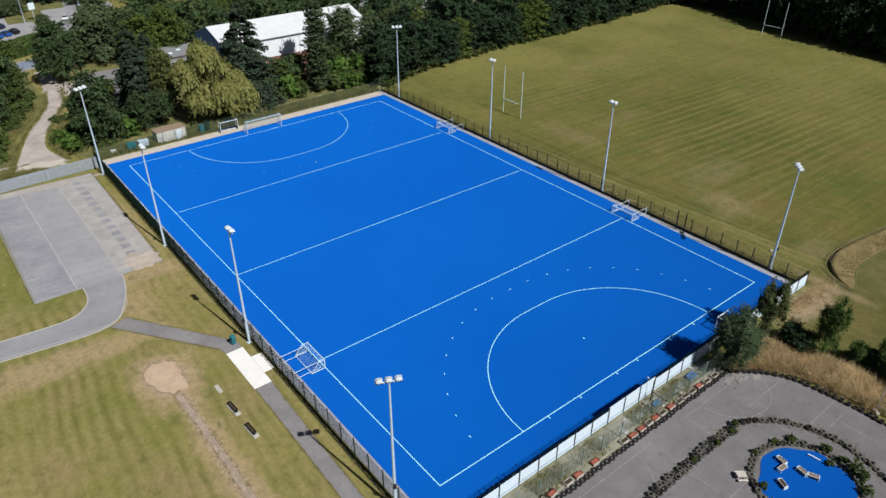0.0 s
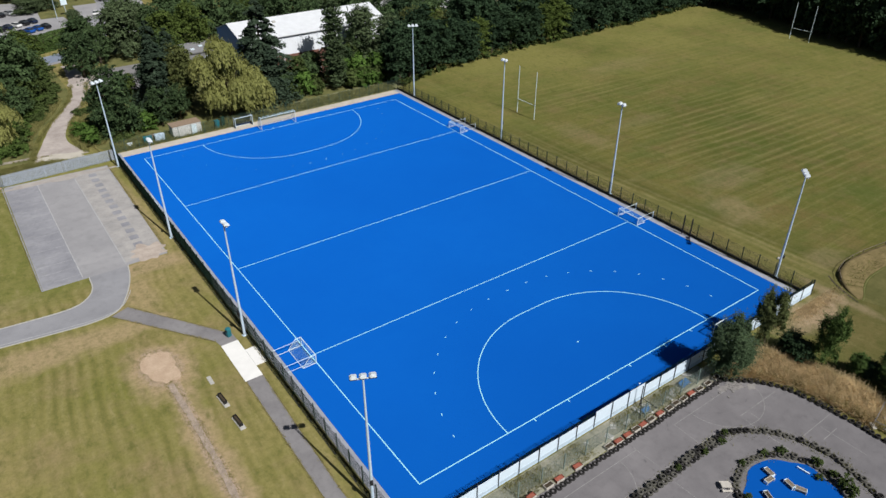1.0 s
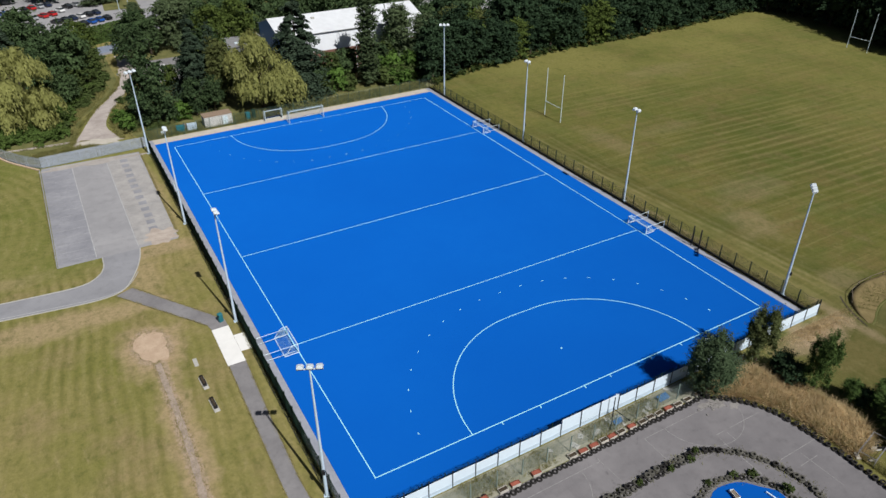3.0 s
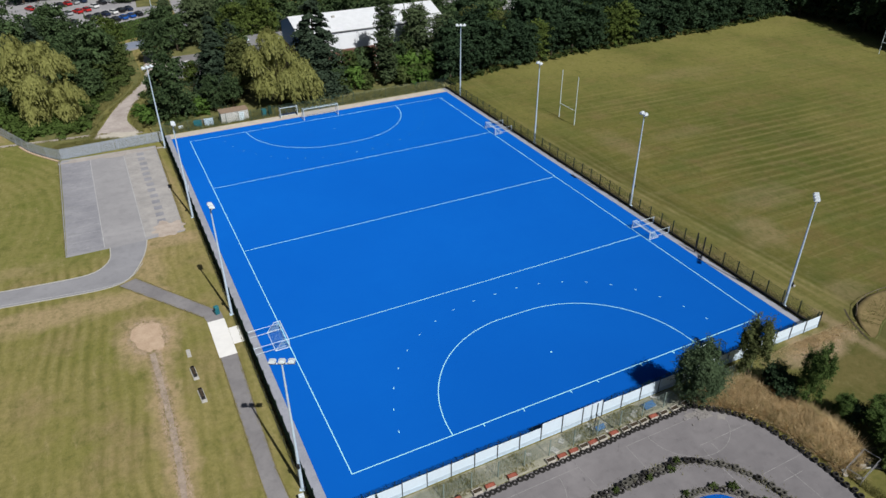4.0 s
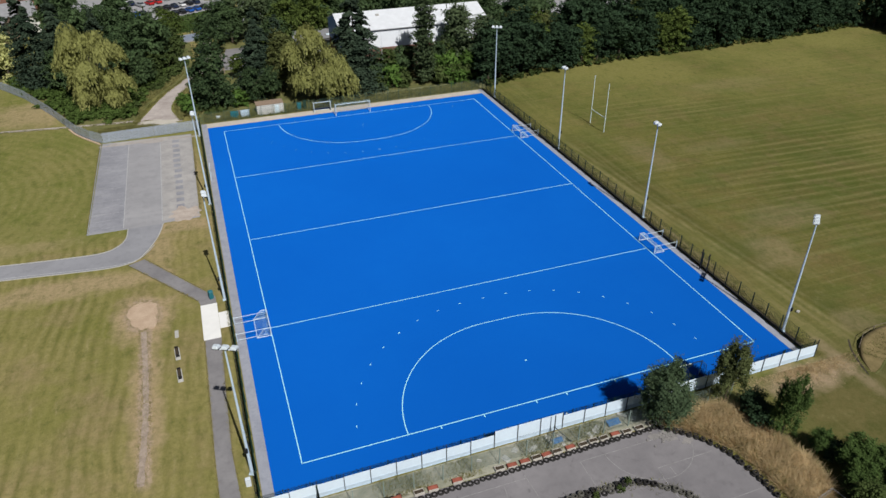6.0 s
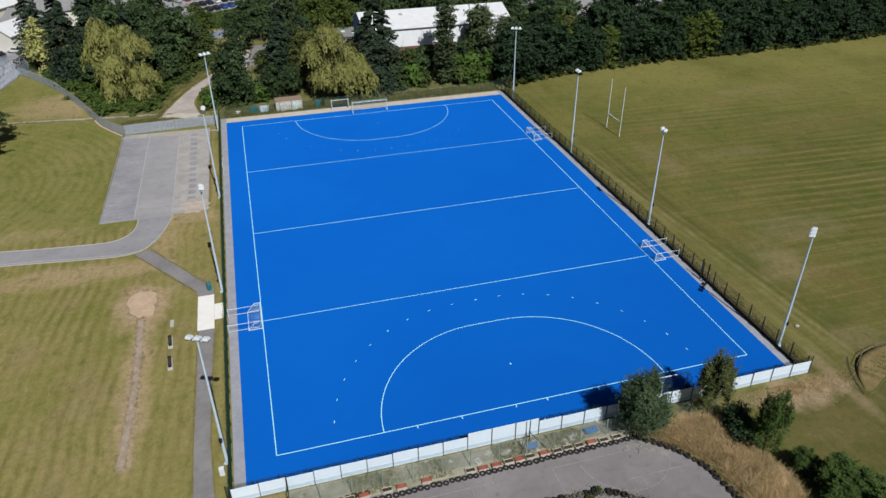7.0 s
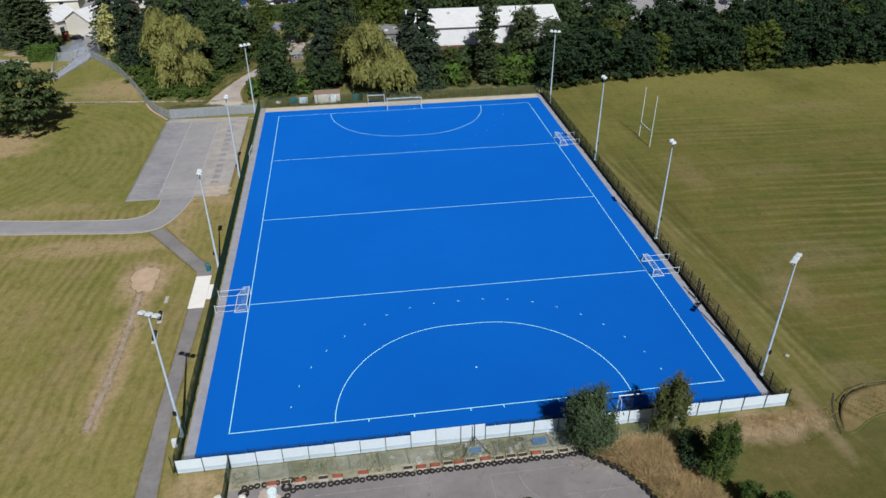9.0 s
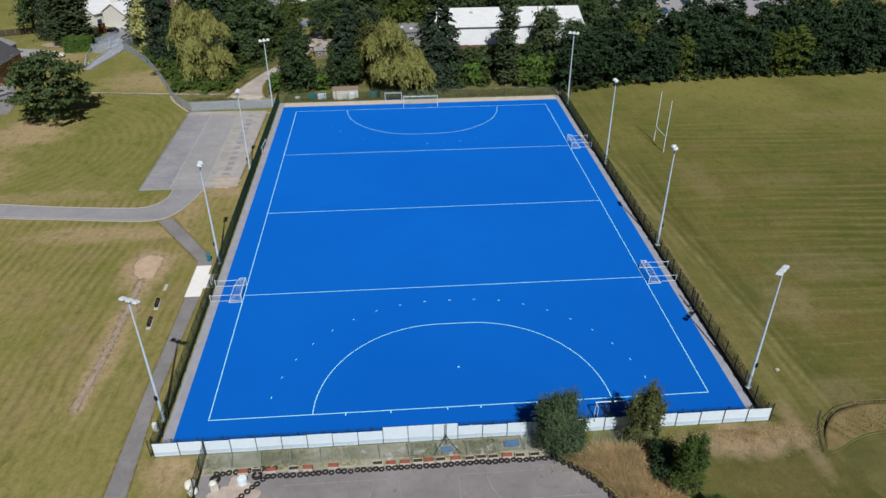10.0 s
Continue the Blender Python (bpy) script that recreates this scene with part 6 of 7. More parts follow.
for k, c in enumerate(("navy", "silver", "black", "white", "blue", "black")):
    car(-56.0 + 2.4 * k, 150.5 + 1.4 * k, 118, c)
for k, c in enumerate(("white", "black", "red", "silver", "navy")):
    car(-49.5 + 2.4 * k, 184.0 + 1.2 * k, 118, c)
for x, y, rz, c in ((-8.3, 168.5, 75, "white"), (-5.4, 168.8, 75, "white"), (-2.6, 170.5, 75, "black"), (-96.0, 92.0, 10, "white"), (-89.2, 116.6, 150, "black"), (-85.6, 119.6, 150, "white"), (-19.2, 96.3, 20, "white"), (-97.0, 62.0, 55, "silver"),
                    (78.0, 126, 90, "white"), (82.5, 126, 90, "blue"), (79.0, 138, 90, "black"), (82.3, 138, 90, "black"), (87.6, 138, 90, "silver"), (116, 129, 80, "navy"), (109, 134, 80, "white"), (120, 140, 80, "silver"), (95, 140, 90, "blue")):
    car(x, y, rz, c)

sign = empty("sign_board", pose(-16.2, 173.0, -0.05, 0, 0, 20), "plain white sign board on a grey pole beside the car park", "sign")
part("pole", bar((0, 0, 0), (0, 0, 5.4), 0.07), M["steel"], sign)
part("panel", box(0, -0.1, 4.3, 2.0, 0.06, 2.0), M["white"], sign)
for x, y in ((-19.5, 170.5), (-2.0, 176.0)):
    sl = empty("street_lamp", pose(x, y, -0.05), "slim grey street lamp beside the car park", "street lamp", "street lamps")
    part("column", bar((0, 0, 0), (0, 0, 8.0), 0.09, 0.05, 8), M["steel"], sl)
    part("lantern", box(0.4, 0, 8.0, 0.9, 0.25, 0.12, 0, 0.03), M["lampcase"], sl)

# ---- trees ----
def plant(stock, places, label=""):
    """places: x, y, scale, height scale. The first goes to the stock plant itself."""
    for i, (x, y, s, sz) in enumerate(places[1:]):
        put(stock, x, y, s, (x * 7.3 + y * 3.1) % 6.28, sz, label)
    x, y, s, sz = places[0]
    stock.matrix_basis = Matrix.LocRotScale((x, y, -0.04), Euler((0, 0, (x * 7.3) % 6.28)), (s, s, sz))


rng = np.random.default_rng(77)
# the tall hedge along the far side of the field, and the wood at its end
HEDGE = [make_tree("hedge_tree", 100 + i, 14.0, 4.1, 0.1, 34, 7600, 0.46, M["leaf_dark"], "dense dark green tree in the field boundary hedge", trunk_r=0.28, group="boundary hedge trees", flat=0.8) for i in range(4)]
HEDGE.append(make_tree("hedge_tree", 110, 13.0, 4.3, 0.1, 30, 7000, 0.46, M["leaf_lime"], "yellow-green tree in the field boundary hedge", trunk_r=0.28, group="boundary hedge trees", flat=0.8))
spots = {k: [] for k in range(5)}
front = smooth_line([(34.5, 55.0), (44, 58.2), (56, 60.4), (80, 62.0), (113, 62.8), (157, 66.0)], 4.6)
for i, (x, y) in enumerate(front):
    spots[4 if i in (6, 11, 12) else i % 4].append((x + rng.uniform(-0.8, 0.8), y + rng.uniform(-0.4, 0.9), rng.uniform(0.86, 1.15), rng.uniform(0.70, 0.95)))
for i, (x, y) in enumerate(front):
    spots[4 if i in (3, 9, 17) else (i + 2) % 4].append((x + 2.3 + rng.uniform(-1, 1), y + 5.8 + rng.uniform(-1, 1), rng.uniform(0.95, 1.25), rng.uniform(0.9, 1.2)))
for k in range(5):
    plant(HEDGE[k], spots[k])
WOOD = [make_tree("woodland_tree", 120 + i, 16.0, 4.8, 0.1, 26, 4200, 0.62, M["leaf_dark"], "tall dark tree in the wood beyond the field", trunk_r=0.3, group="woodland trees") for i in range(2)]
spots = {0: [], 1: []}
wood = smooth_line([(160, 66), (164, 50), (160, 33), (153, 12), (151, -10), (150, -40), (148, -75)], 5.2)
for row in range(3):
    for i, (x, y) in enumerate(wood):
        spots[(i + row) % 2].append((x + 2 + 6.0 * row + rng.uniform(-1, 1), y + rng.uniform(-1.2, 1.2), rng.uniform(1.0, 1.3), rng.uniform(1.05, 1.3)))
# woods beyond the car parks
for i in range(26):
    spots[i % 2].append((-85 + 4.5 * i, 204 + 10 * math.sin(i * 1.7), 1.2, 1.0 + 0.2 * math.sin(i * 2.1)))
# trees between the field hedge and the far car park
for i, x in enumerate((55, 59.5, 75, 79.5, 84, 87.5, 101, 105.5, 110, 114.5, 119, 124, 129, 134, 139, 144, 149)):
    spots[i % 2].append((x, 90 + 2.5 * math.sin(i * 2.3), 0.95, 0.84 + 0.06 * math.sin(i * 1.9)))
for k in range(2):
    plant(WOOD[k], spots[k])

# low growth at the hedge's foot
SHRUB = [make_tree("shrub", 200 + i, 2.2, 1.6, -0.2, 9, 1100, 0.34, M["leaf_shrub"], "low green bramble shrub", "shrub", trunk_r=0.06, group="low shrubs") for i in range(3)]
sp = {0: [], 1: [], 2: []}
foot = smooth_line([(33.5, 52.3), (44, 55.4), (56, 57.6), (80, 59.2), (113, 60.0), (157, 63.4)], 2.4)
low = [(x + rng.uniform(-0.8, 0.8), y + rng.uniform(0.2, 1.2), rng.uniform(0.6, 1.1), rng.uniform(0.5, 1.0)) for x, y in foot]
bank = []
for i in range(330):
    y = rng.uniform(52.5, 96)
    fx, tx = -55.8 - (y - 54.8) * 0.49, -44.6 + (y - 58) * 0.30
    x = rng.uniform(fx + 1.4, tx - 2.5)
    if y < 61.0:
        continue
    bank.append((x, y, rng.uniform(0.8, 1.5), rng.uniform(0.5, 1.05)))


def thicket(name, seed, places, leaves, size, material, label):
    """Brambles grown into one mass: lobes at x, y, width, height."""
    r = np.random.default_rng(seed)
    q = []
    for x, y, w, h in places:
        lobes = [((x + r.normal() * 0.5 * w, y + r.normal() * 0.5 * w, r.uniform(0.3, 1.5) * h), (w * r.uniform(0.5, 0.9), w * r.uniform(0.5, 0.9), h * r.uniform(0.35, 0.7))) for k in range(6)]
        pts, d = lobed_points(r, lobes, leaves, 0.6, 0.2)
        q.append(leaf_quads(r, pts, d, size))
        q.append(crown_core(r, lobes, 0.6))
    tagged(new(name, quads_of(name, np.concatenate(q), material)), label, "brambles", "", "stuff")


thicket("bramble_thicket", 501, low, 500, 0.34, M["leaf_shrub"], "low green brambles at the foot of the hedge")
thicket("bramble_thicket", 502, bank, 620, 0.34, M["leaf_bank"], "tangled green brambles on the bank behind the palisade")
for i in range(26):
    sp[i % 3].append((rng.choice((rng.uniform(8, 17.5), rng.uniform(24.0, 31))), rng.uniform(58.6, 61.0), rng.uniform(1.0, 1.7), rng.uniform(1.2, 2.0)))
for i in range(46):
    y = rng.uniform(64, 100)
    x = float(np.interp(y, (60, 66, 74, 81.5, 89, 100), (-44.0, -43.4, -40.2, -36.2, -33.0, -30.6))) - rng.uniform(1.6, 4.4)
    sp[i % 3].append((x, y, rng.uniform(0.6, 1.2), rng.uniform(0.35, 0.8)))
for i in range(30):
    sp[i % 3].append((rng.uniform(-33.0, -27), rng.uniform(57, 80), rng.uniform(0.7, 1.1), rng.uniform(0.3, 0.6)))
for i, (x, y, k, h) in enumerate(((5.2, -69.4, 0.5, 0.7), (4.6, -70.4, 0.45, 0.6), (5.4, -66.4, 0.4, 0.5), (3.4, -71.4, 0.4, 0.5), (-3.6, -65.0, 0.3, 0.35), (5.3, -68.2, 0.35, 0.45), (4.2, -63.6, 0.35, 0.35), (1.4, -58.8, 0.3, 0.4), (-0.3, -62.2, 0.25, 0.3), (4.1, -67.6, 0.3, 0.3), (-2.2, -59.2, 0.25, 0.35), (2.6, -62.7, 0.3, 0.3), (0.4, -59.3, 0.3, 0.3), (-6.0, -59.0, 0.25, 0.3), (-4.6, -66.6, 0.3, 0.35))):
    sp[i % 3].append((x, y, k, h))
for k in range(3):
    plant(SHRUB[k], sp[k])
BRIGHT = make_tree("shrub", 240, 4.6, 2.6, -0.2, 14, 2600, 0.42, M["leaf_bright"], "bright green leafy shrub", "shrub", trunk_r=0.1, group="bright shrubs")
plant(BRIGHT, [(26.5, 58.4, 1.0, 0.9), (29.5, 58.0, 0.8, 0.75), (12.5, 60.5, 1.15, 1.3), (25.5, 63.0, 1.1, 1.4), (28, 62.5, 1.2, 1.45), (32.5, 61, 1.2, 1.5), (33, 65, 1.2, 1.6), (-23.0, 60.2, 0.9, 0.9), (-33.6, 59.6, 0.8, 0.7), (-34.4, 65, 0.8, 0.6)])

OAK = [make_tree("broadleaf_tree", 300 + i, 13.0, 5.2, 1.6, 34, 8000, 0.44, M["leaf_oak"], "full-crowned dark green broadleaf tree", trunk_r=0.34, group="broadleaf trees") for i in range(3)]
corner_oak = make_tree("broadleaf_tree", 306, 13.0, 5.0, 0.1, 44, 12000, 0.4, M["leaf_oak"], "full dark green tree leafed to the ground beside the track", trunk_r=0.34, flat=0.85, group="broadleaf trees")
corner_oak.matrix_basis = Matrix.LocRotScale((-28.0, 61.2, -0.04), Euler((0, 0, 0.7)), (1.02, 1.02, 1.1))
plant(OAK[0], [(-19.6, 113.0, 0.8, 0.75), (-22.0, 119.0, 0.9, 0.85), (-40.5, 93, 1.1, 1.15), (-58, 100, 1.2, 1.2), (-19.5, 61.0, 0.5, 0.62), (30, 67, 0.7, 1.2), (2, 120, 1.2, 1.1), (44, 92, 1.2, 1.25), (-62, 118, 1.2, 1.3), (-112, 118, 1.0, 0.95), (60, 78, 1.2, 1.0), (-48, 118, 1.2, 1.1), (9, 113, 1.1, 1.0), (22, 98, 1.2, 1.2), (38, 98, 1.2, 1.25)])
plant(OAK[1], [(-45.5, 86, 1.05, 1.1), (-42.5, 81, 0.6, 0.6), (-50, 97, 1.2, 1.25), (-15.5, 61.5, 0.5, 0.62), (14, 112, 1.2, 1.1), (-8, 126, 1.2, 1.15), (52, 106, 1.3, 1.25), (-46, 108, 1.1, 1.0), (32, 120, 1.3, 1.2), (-66, 135, 1.2, 1.2), (30, 94, 1.2, 1.2), (14, 96, 1.2, 1.1), (-10, 86, 0.9, 1.0), (-60, 84, 0.9, 0.8), (46, 84, 1.1, 1.15)])
plant(OAK[2], [(-40.0, 101, 0.9, 0.95), (-25.5, 104, 0.9, 0.9), (-4, 112, 1.2, 1.1), (24, 126, 1.2, 1.2), (62, 94, 1.3, 1.2), (40, 110, 1.3, 1.25), (-55, 110, 1.2, 1.2), (10, 132, 1.2, 1.2)])
OLIVE = make_tree("sycamore_tree", 330, 12.0, 4.6, 1.2, 30, 7000, 0.42, M["leaf_olive"], "olive green tree with browning leaves", trunk_r=0.3, group="sycamore trees")
plant(OLIVE, [(-12.6, 66.5, 0.75, 0.9), (-11.5, 72, 0.9, 1.1), (50, 72, 1.0, 1.1), (56, 70.5, 0.95, 1.0), (86, 72, 1.0, 1.05)])
LIME = make_tree("lime_tree", 335, 12.5, 4.8, 0.8, 34, 8000, 0.42, M["leaf_lime"], "sunlit yellow-green lime tree", trunk_r=0.3, group="lime trees")
plant(LIME, [(-20.8, 80.0, 0.5, 0.5), (-9.0, 84.0, 0.8, 0.75), (-14.5, 80.5, 0.7, 0.7), (-5.0, 104.5, 1.0, 1.05), (2.5, 106, 1.05, 1.1), (-15.0, 75.0, 0.6, 0.7), (16.5, 101, 1.0, 1.15), (-36.0, 112, 0.9, 0.9), (-63, 98, 0.8, 0.8), (-48.5, 91, 0.7, 0.75)])
ROUND = make_tree("round_tree", 337, 13.5, 7.4, 0.6, 60, 17000, 0.42, M["leaf_grey"], "broad round grey-green tree beyond the yard", trunk_r=0.4, group="round trees", flat=0.8)
plant(ROUND, [(-11.8, 117.0, 1.0, 0.98), (-16.5, 158, 0.36, 0.34), (-26, 183, 0.6, 0.36), (-20, 186, 0.6, 0.36), (2, 190, 0.7, 0.5)])
BIRCH = make_tree("birch_tree", 339, 17.2, 4.0, 1.0, 60, 14000, 0.34, M["leaf_grey"], "tall airy tree in front of the white hall", trunk_r=0.2, group="screen trees", flat=1.1, core=0.4)
plant(BIRCH, [(31.2, 65.2, 1.0, 1.0), (37.0, 63.4, 1.15, 0.84)])
SCREEN = [make_tree("screen_tree", 345 + i, 8.4, 2.9, 0.2, 24, 5200, 0.36, M["leaf_shrub"] if i else M["leaf_oak"], "leafy green tree screening the hall", trunk_r=0.16, group="screen trees") for i in range(2)]
plant(SCREEN[0], [(9.6, 63.2, 1.0, 0.95), (15.8, 64.6, 1.0, 1.05), (25.5, 65.2, 1.0, 1.08), (34.5, 62.5, 1.0, 1.1), (-1.5, 63.5, 0.9, 0.8)])
plant(SCREEN[1], [(12.6, 63.8, 1.0, 1.0), (18.6, 66.0, 0.9, 0.95), (23.0, 64.4, 0.9, 0.95), (28.0, 65.8, 1.0, 1.05), (38, 66, 1.1, 1.2), (-40.2, 88.5, 0.95, 0.8), (-37.0, 93.5, 0.9, 0.75), (-34.6, 99.5, 0.9, 0.8), (-42.8, 83.5, 0.7, 0.5), (-38.5, 101, 1.1, 1.0), (-35.5, 107, 1.0, 0.9), (-45.5, 79.5, 0.6, 0.4)])
ro = np.random.default_rng(348)
oak_pads = []
for i in range(96):
    z = ro.uniform(0.0, 1.0)
    k, f = ro.uniform(0, 2 * math.pi), math.sqrt(ro.uniform(0.05, 1.0))
    wide = 7.6 * math.sqrt(max(0.04, 1 - (1.02 * z) ** 2.2)) * (0.75 + 0.25 * min(1, z * 4))
    q = ro.uniform(0.8, 1.75)
    oak_pads.append(((math.cos(k) * wide * f, math.sin(k) * wide * f, 1.9 + 10.2 * z), (q * ro.uniform(0.8, 1.4), q * ro.uniform(0.8, 1.4), q * ro.uniform(0.28, 0.5))))
LAWN_OAK = make_tree("lawn_tree", 341, 12.6, 7.0, 1.4, 34, 26000, 0.38, M["leaf_lawn"], "spreading dark oak on the dry lawn", trunk_r=0.5, lobes=oak_pads, core=0.5)
plant(LAWN_OAK, [(-77.9, 45.8, 1.08, 1.13), (-90, 21, 0.95, 0.9)])
CEDAR = make_conifer("cedar_tree", 351, 21.0, 6.4, 22, 19000, 0.5, M["leaf_con"], "tall dark blue-green cedar", 0.7)
plant(CEDAR, [(4.8, 64.2, 1.45, 1.04), (-66.5, 91.5, 1.15, 1.1), (-60.5, 92.5, 1.1, 0.95), (-16.4, 71.6, 1.0, 0.9), (-11.0, 79.0, 0.8, 0.72), (-76, 106, 1.1, 1.0), (-57, 88, 0.9, 0.75), (-105, 112, 0.7, 0.75)])
SPRUCE = make_conifer("spruce_tree", 352, 17.0, 4.8, 19, 13000, 0.48, M["leaf_con"], "dark green spruce with drooping boughs", 0.9)
plant(SPRUCE, [(7.0, 66.0, 0.8, 0.85), (-52, 92, 1.0, 1.0),  (-18.0, 66.0, 0.95, 0.9)])
rngc = np.random.default_rng(361)
col_lobes = [((rngc.uniform(-0.35, 0.35), rngc.uniform(-0.35, 0.35), z), (1.6 - 0.75 * max(0.0, z / 19.5 - 0.35) ** 1.5, 1.6 - 0.75 * max(0.0, z / 19.5 - 0.35) ** 1.5, 1.7)) for z in np.arange(1.2, 19.0, 1.1)]
COLUMN = make_tree("columnar_cypress", 361, 19.5, 1.7, 0.2, 10, 15000, 0.34, M["leaf_col"], "tall narrow dark green columnar cypress", "conifer tree", lobes=col_lobes, trunk_r=0.22, loose=0.14, rise=0.6, inner=0.6)
plant(COLUMN, [(20.7, 60.6, 1.3, 1.03), (-98.0, 104.5, 1.6, 0.8), (-94.0, 106.0, 1.9, 0.84), (-101.0, 108.5, 1.5, 0.75)])
gl = [((0, 0, 5.0), (2.2, 2.2, 5.0)), ((0.5, 0.3, 9.5), (1.5, 1.5, 3.6)), ((-0.7, 0.4, 7.5), (1.6, 1.6, 3.0))]
GOLD = make_tree("golden_tree", 371, 13.0, 2.4, 0.5, 8, 3600, 0.5, M["leaf_gold"], "pale yellow variegated tree", lobes=gl)
plant(GOLD, [(-74.0, 98.0, 1.0, 1.0)])
def willow_lobes(seed, domes, n):
    """Small drooping domes spread over a few large masses (centre, radii)."""
    r = np.random.default_rng(seed)
    out = []
    for i in range(n):
        c, q = domes[i % len(domes)]
        d = rand_dirs(r, 1)[0]
        d[2] = abs(d[2]) * 1.1 - 0.25
        k = r.uniform(0.55, 0.95)
        s_ = r.uniform(1.0, 1.9)
        out.append(((c[0] + d[0] * q[0] * k * 1.2, c[1] + d[1] * q[1] * k * 1.2, c[2] + d[2] * q[2] * k), (s_, s_, s_ * r.uniform(0.9, 1.3))))
    return out


w1 = willow_lobes(5, [((-0.6, 0, 11.2), (2.6, 2.6, 3.4)), ((-3.2, 0.4, 8.8), (2.2, 2.2, 2.4)), ((2.4, -0.4, 7.6), (2.8, 2.6, 2.8)), ((4.4, -0.8, 5.0), (2.6, 2.4, 2.6)), ((5.2, -1.2, 3.2), (2.0, 1.8, 1.6)), ((0.4, -2.2, 5.6), (3.2, 2.0, 3.4)), ((0.6, 1.8, 9.0), (2.8, 2.4, 3.4)), ((-2.4, -1.4, 4.2), (2.2, 2.0, 2.2)), ((1.6, -2.6, 3.2), (3.0, 1.8, 1.6))], 38)
willow = make_willow("willow_tree", 381, w1, 560, "yellow-green weeping willow behind the far goal")
willow.matrix_basis = Matrix.LocRotScale((-5.8, 58.5, -0.04), None, (1.1, 1.08, 1.12))
w2 = willow_lobes(9, [((-2.2, 1.4, 12.4), (2.6, 2.6, 3.2)), ((-3.8, 0.6, 8.6), (2.6, 2.6, 3.2)), ((1.2, 1.4, 11.0), (3.0, 2.8, 3.2)), ((4.2, -2.6, 5.2), (2.8, 2.6, 3.6)), ((-0.6, -1.4, 6.4), (3.0, 2.4, 3.6)), ((3.2, 1.6, 8.8), (2.6, 2.6, 3.0)), ((4.4, -3.2, 2.8), (2.6, 2.0, 1.6)), ((-2.0, -1.8, 3.2), (3.0, 2.0, 1.8))], 54)
willow2 = make_willow("willow_tree", 382, w2, 720, "large yellow-green weeping willow beside the dirt track")
willow2.matrix_basis = Matrix.LocRotScale((-51.7, 69.2, -0.04), None, (0.96, 1.0, 1.13))

# clipped hedges
def clipped_hedge(x, y, rz, w, d, h, seed, label, leaves="leaf_scrub"):
    r = np.random.default_rng(seed)
    n = int(60 * (w * h * 2 + w * d + d * h * 2))
    p = r.uniform(-0.5, 0.5, (n, 3)) * [w, d, h]
    ax = r.choice(3, n, p=[0.2, 0.45, 0.35])
    sg = r.choice([-1, 1], n)
    p[np.arange(n), ax] = sg * np.array([w, d, h])[ax] / 2 * r.uniform(0.85, 1.03, n)
    o = np.zeros((n, 3))
    o[np.arange(n), ax] = sg
    root = empty("clipped_hedge", pose(x, y, h / 2 - 0.05, 0, 0, rz), label, "hedge")
    part("foliage", quads_of("foliage", leaf_quads(r, p, o, 0.4), M[leaves]), None, root)
    part("stem", box(0, 0, 0, w * 0.75, d * 0.7, h * 0.8), M["bark"], root)


clipped_hedge(-91.6, 97.6, 8, 7.4, 3.6, 3.6, 1, "clipped bright green garden hedge", "leaf_bright")
clipped_hedge(-27, 137, 27, 25, 8, 3.0, 2, "dark green clipped hedge along the road")
clipped_hedge(-52, 129, 20, 20, 5, 2.6, 3, "dark green clipped hedge along the road")

# trees and scrub beside the near corner
def spires(seed, height, spread, n, tall=1.3):
    """Upright leafy leaders round a leaning core, shorter towards the edge."""
    r = np.random.default_rng(seed)
    out = [((0, 0, height * 0.36), (spread * 0.42, spread * 0.42, height * 0.32))]
    for i in range(n):
        k, f = r.uniform(0, 2 * math.pi), math.sqrt(r.uniform(0.0, 1.0))
        top = height * (1 - 0.3 * f ** 2.0) * r.uniform(0.76, 1.0)
        h = tall * r.uniform(0.6, 1.25)
        z = max(h * 0.5, (top - h) * (1 if i % 2 else r.uniform(0.35, 0.95)))
        w = spread * r.uniform(0.10, 0.2)
        out.append(((math.cos(k) * spread * f * 0.88, math.sin(k) * spread * f * 0.88, z), (w, w, h)))
    return out


near_a = make_tree("near_tree", 401, 9.0, 3.0, 0.3, 46, 30000, 0.14, M["leaf_near"], "bushy grey-green tree beside the boards", trunk_r=0.2, lobes=spires(61, 10.2, 2.5, 64, 1.45), loose=0.26, rise=0.55, core=0.45)
settle(near_a, 8.7, -53.5)
near_b = make_tree("near_tree", 402, 8.3, 2.0, 0.3, 40, 15000, 0.14, M["leaf_feather"], "slender olive-green tree behind the boards", trunk_r=0.16, lobes=spires(62, 9.6, 1.75, 46, 1.3), loose=0.26, rise=0.55, core=0.45)
near_b.matrix_basis = Matrix.LocRotScale((17.3, -52.9, -0.04), None, (1.0, 1.0, 1.08))
near_c = make_tree("scrub_tree", 403, 7.2, 2.0, 0.0, 36, 22000, 0.14, M["leaf_scrub"], "bushy dark green scrub tree in the dry grass", trunk_r=0.14, lobes=spires(63, 8.2, 2.0, 46, 1.05), loose=0.26, rise=0.55, core=0.45, group="scrub trees")
plant(near_c, [(19.6, -58.9, 0.80, 1.12), (22.5, -64.9, 0.85, 0.62), (24.4, -66.6, 0.9, 0.55), (21.6, -61.9, 0.6, 0.42), (23.8, -70, 1.2, 0.62), (21.6, -66.8, 0.8, 0.45)])

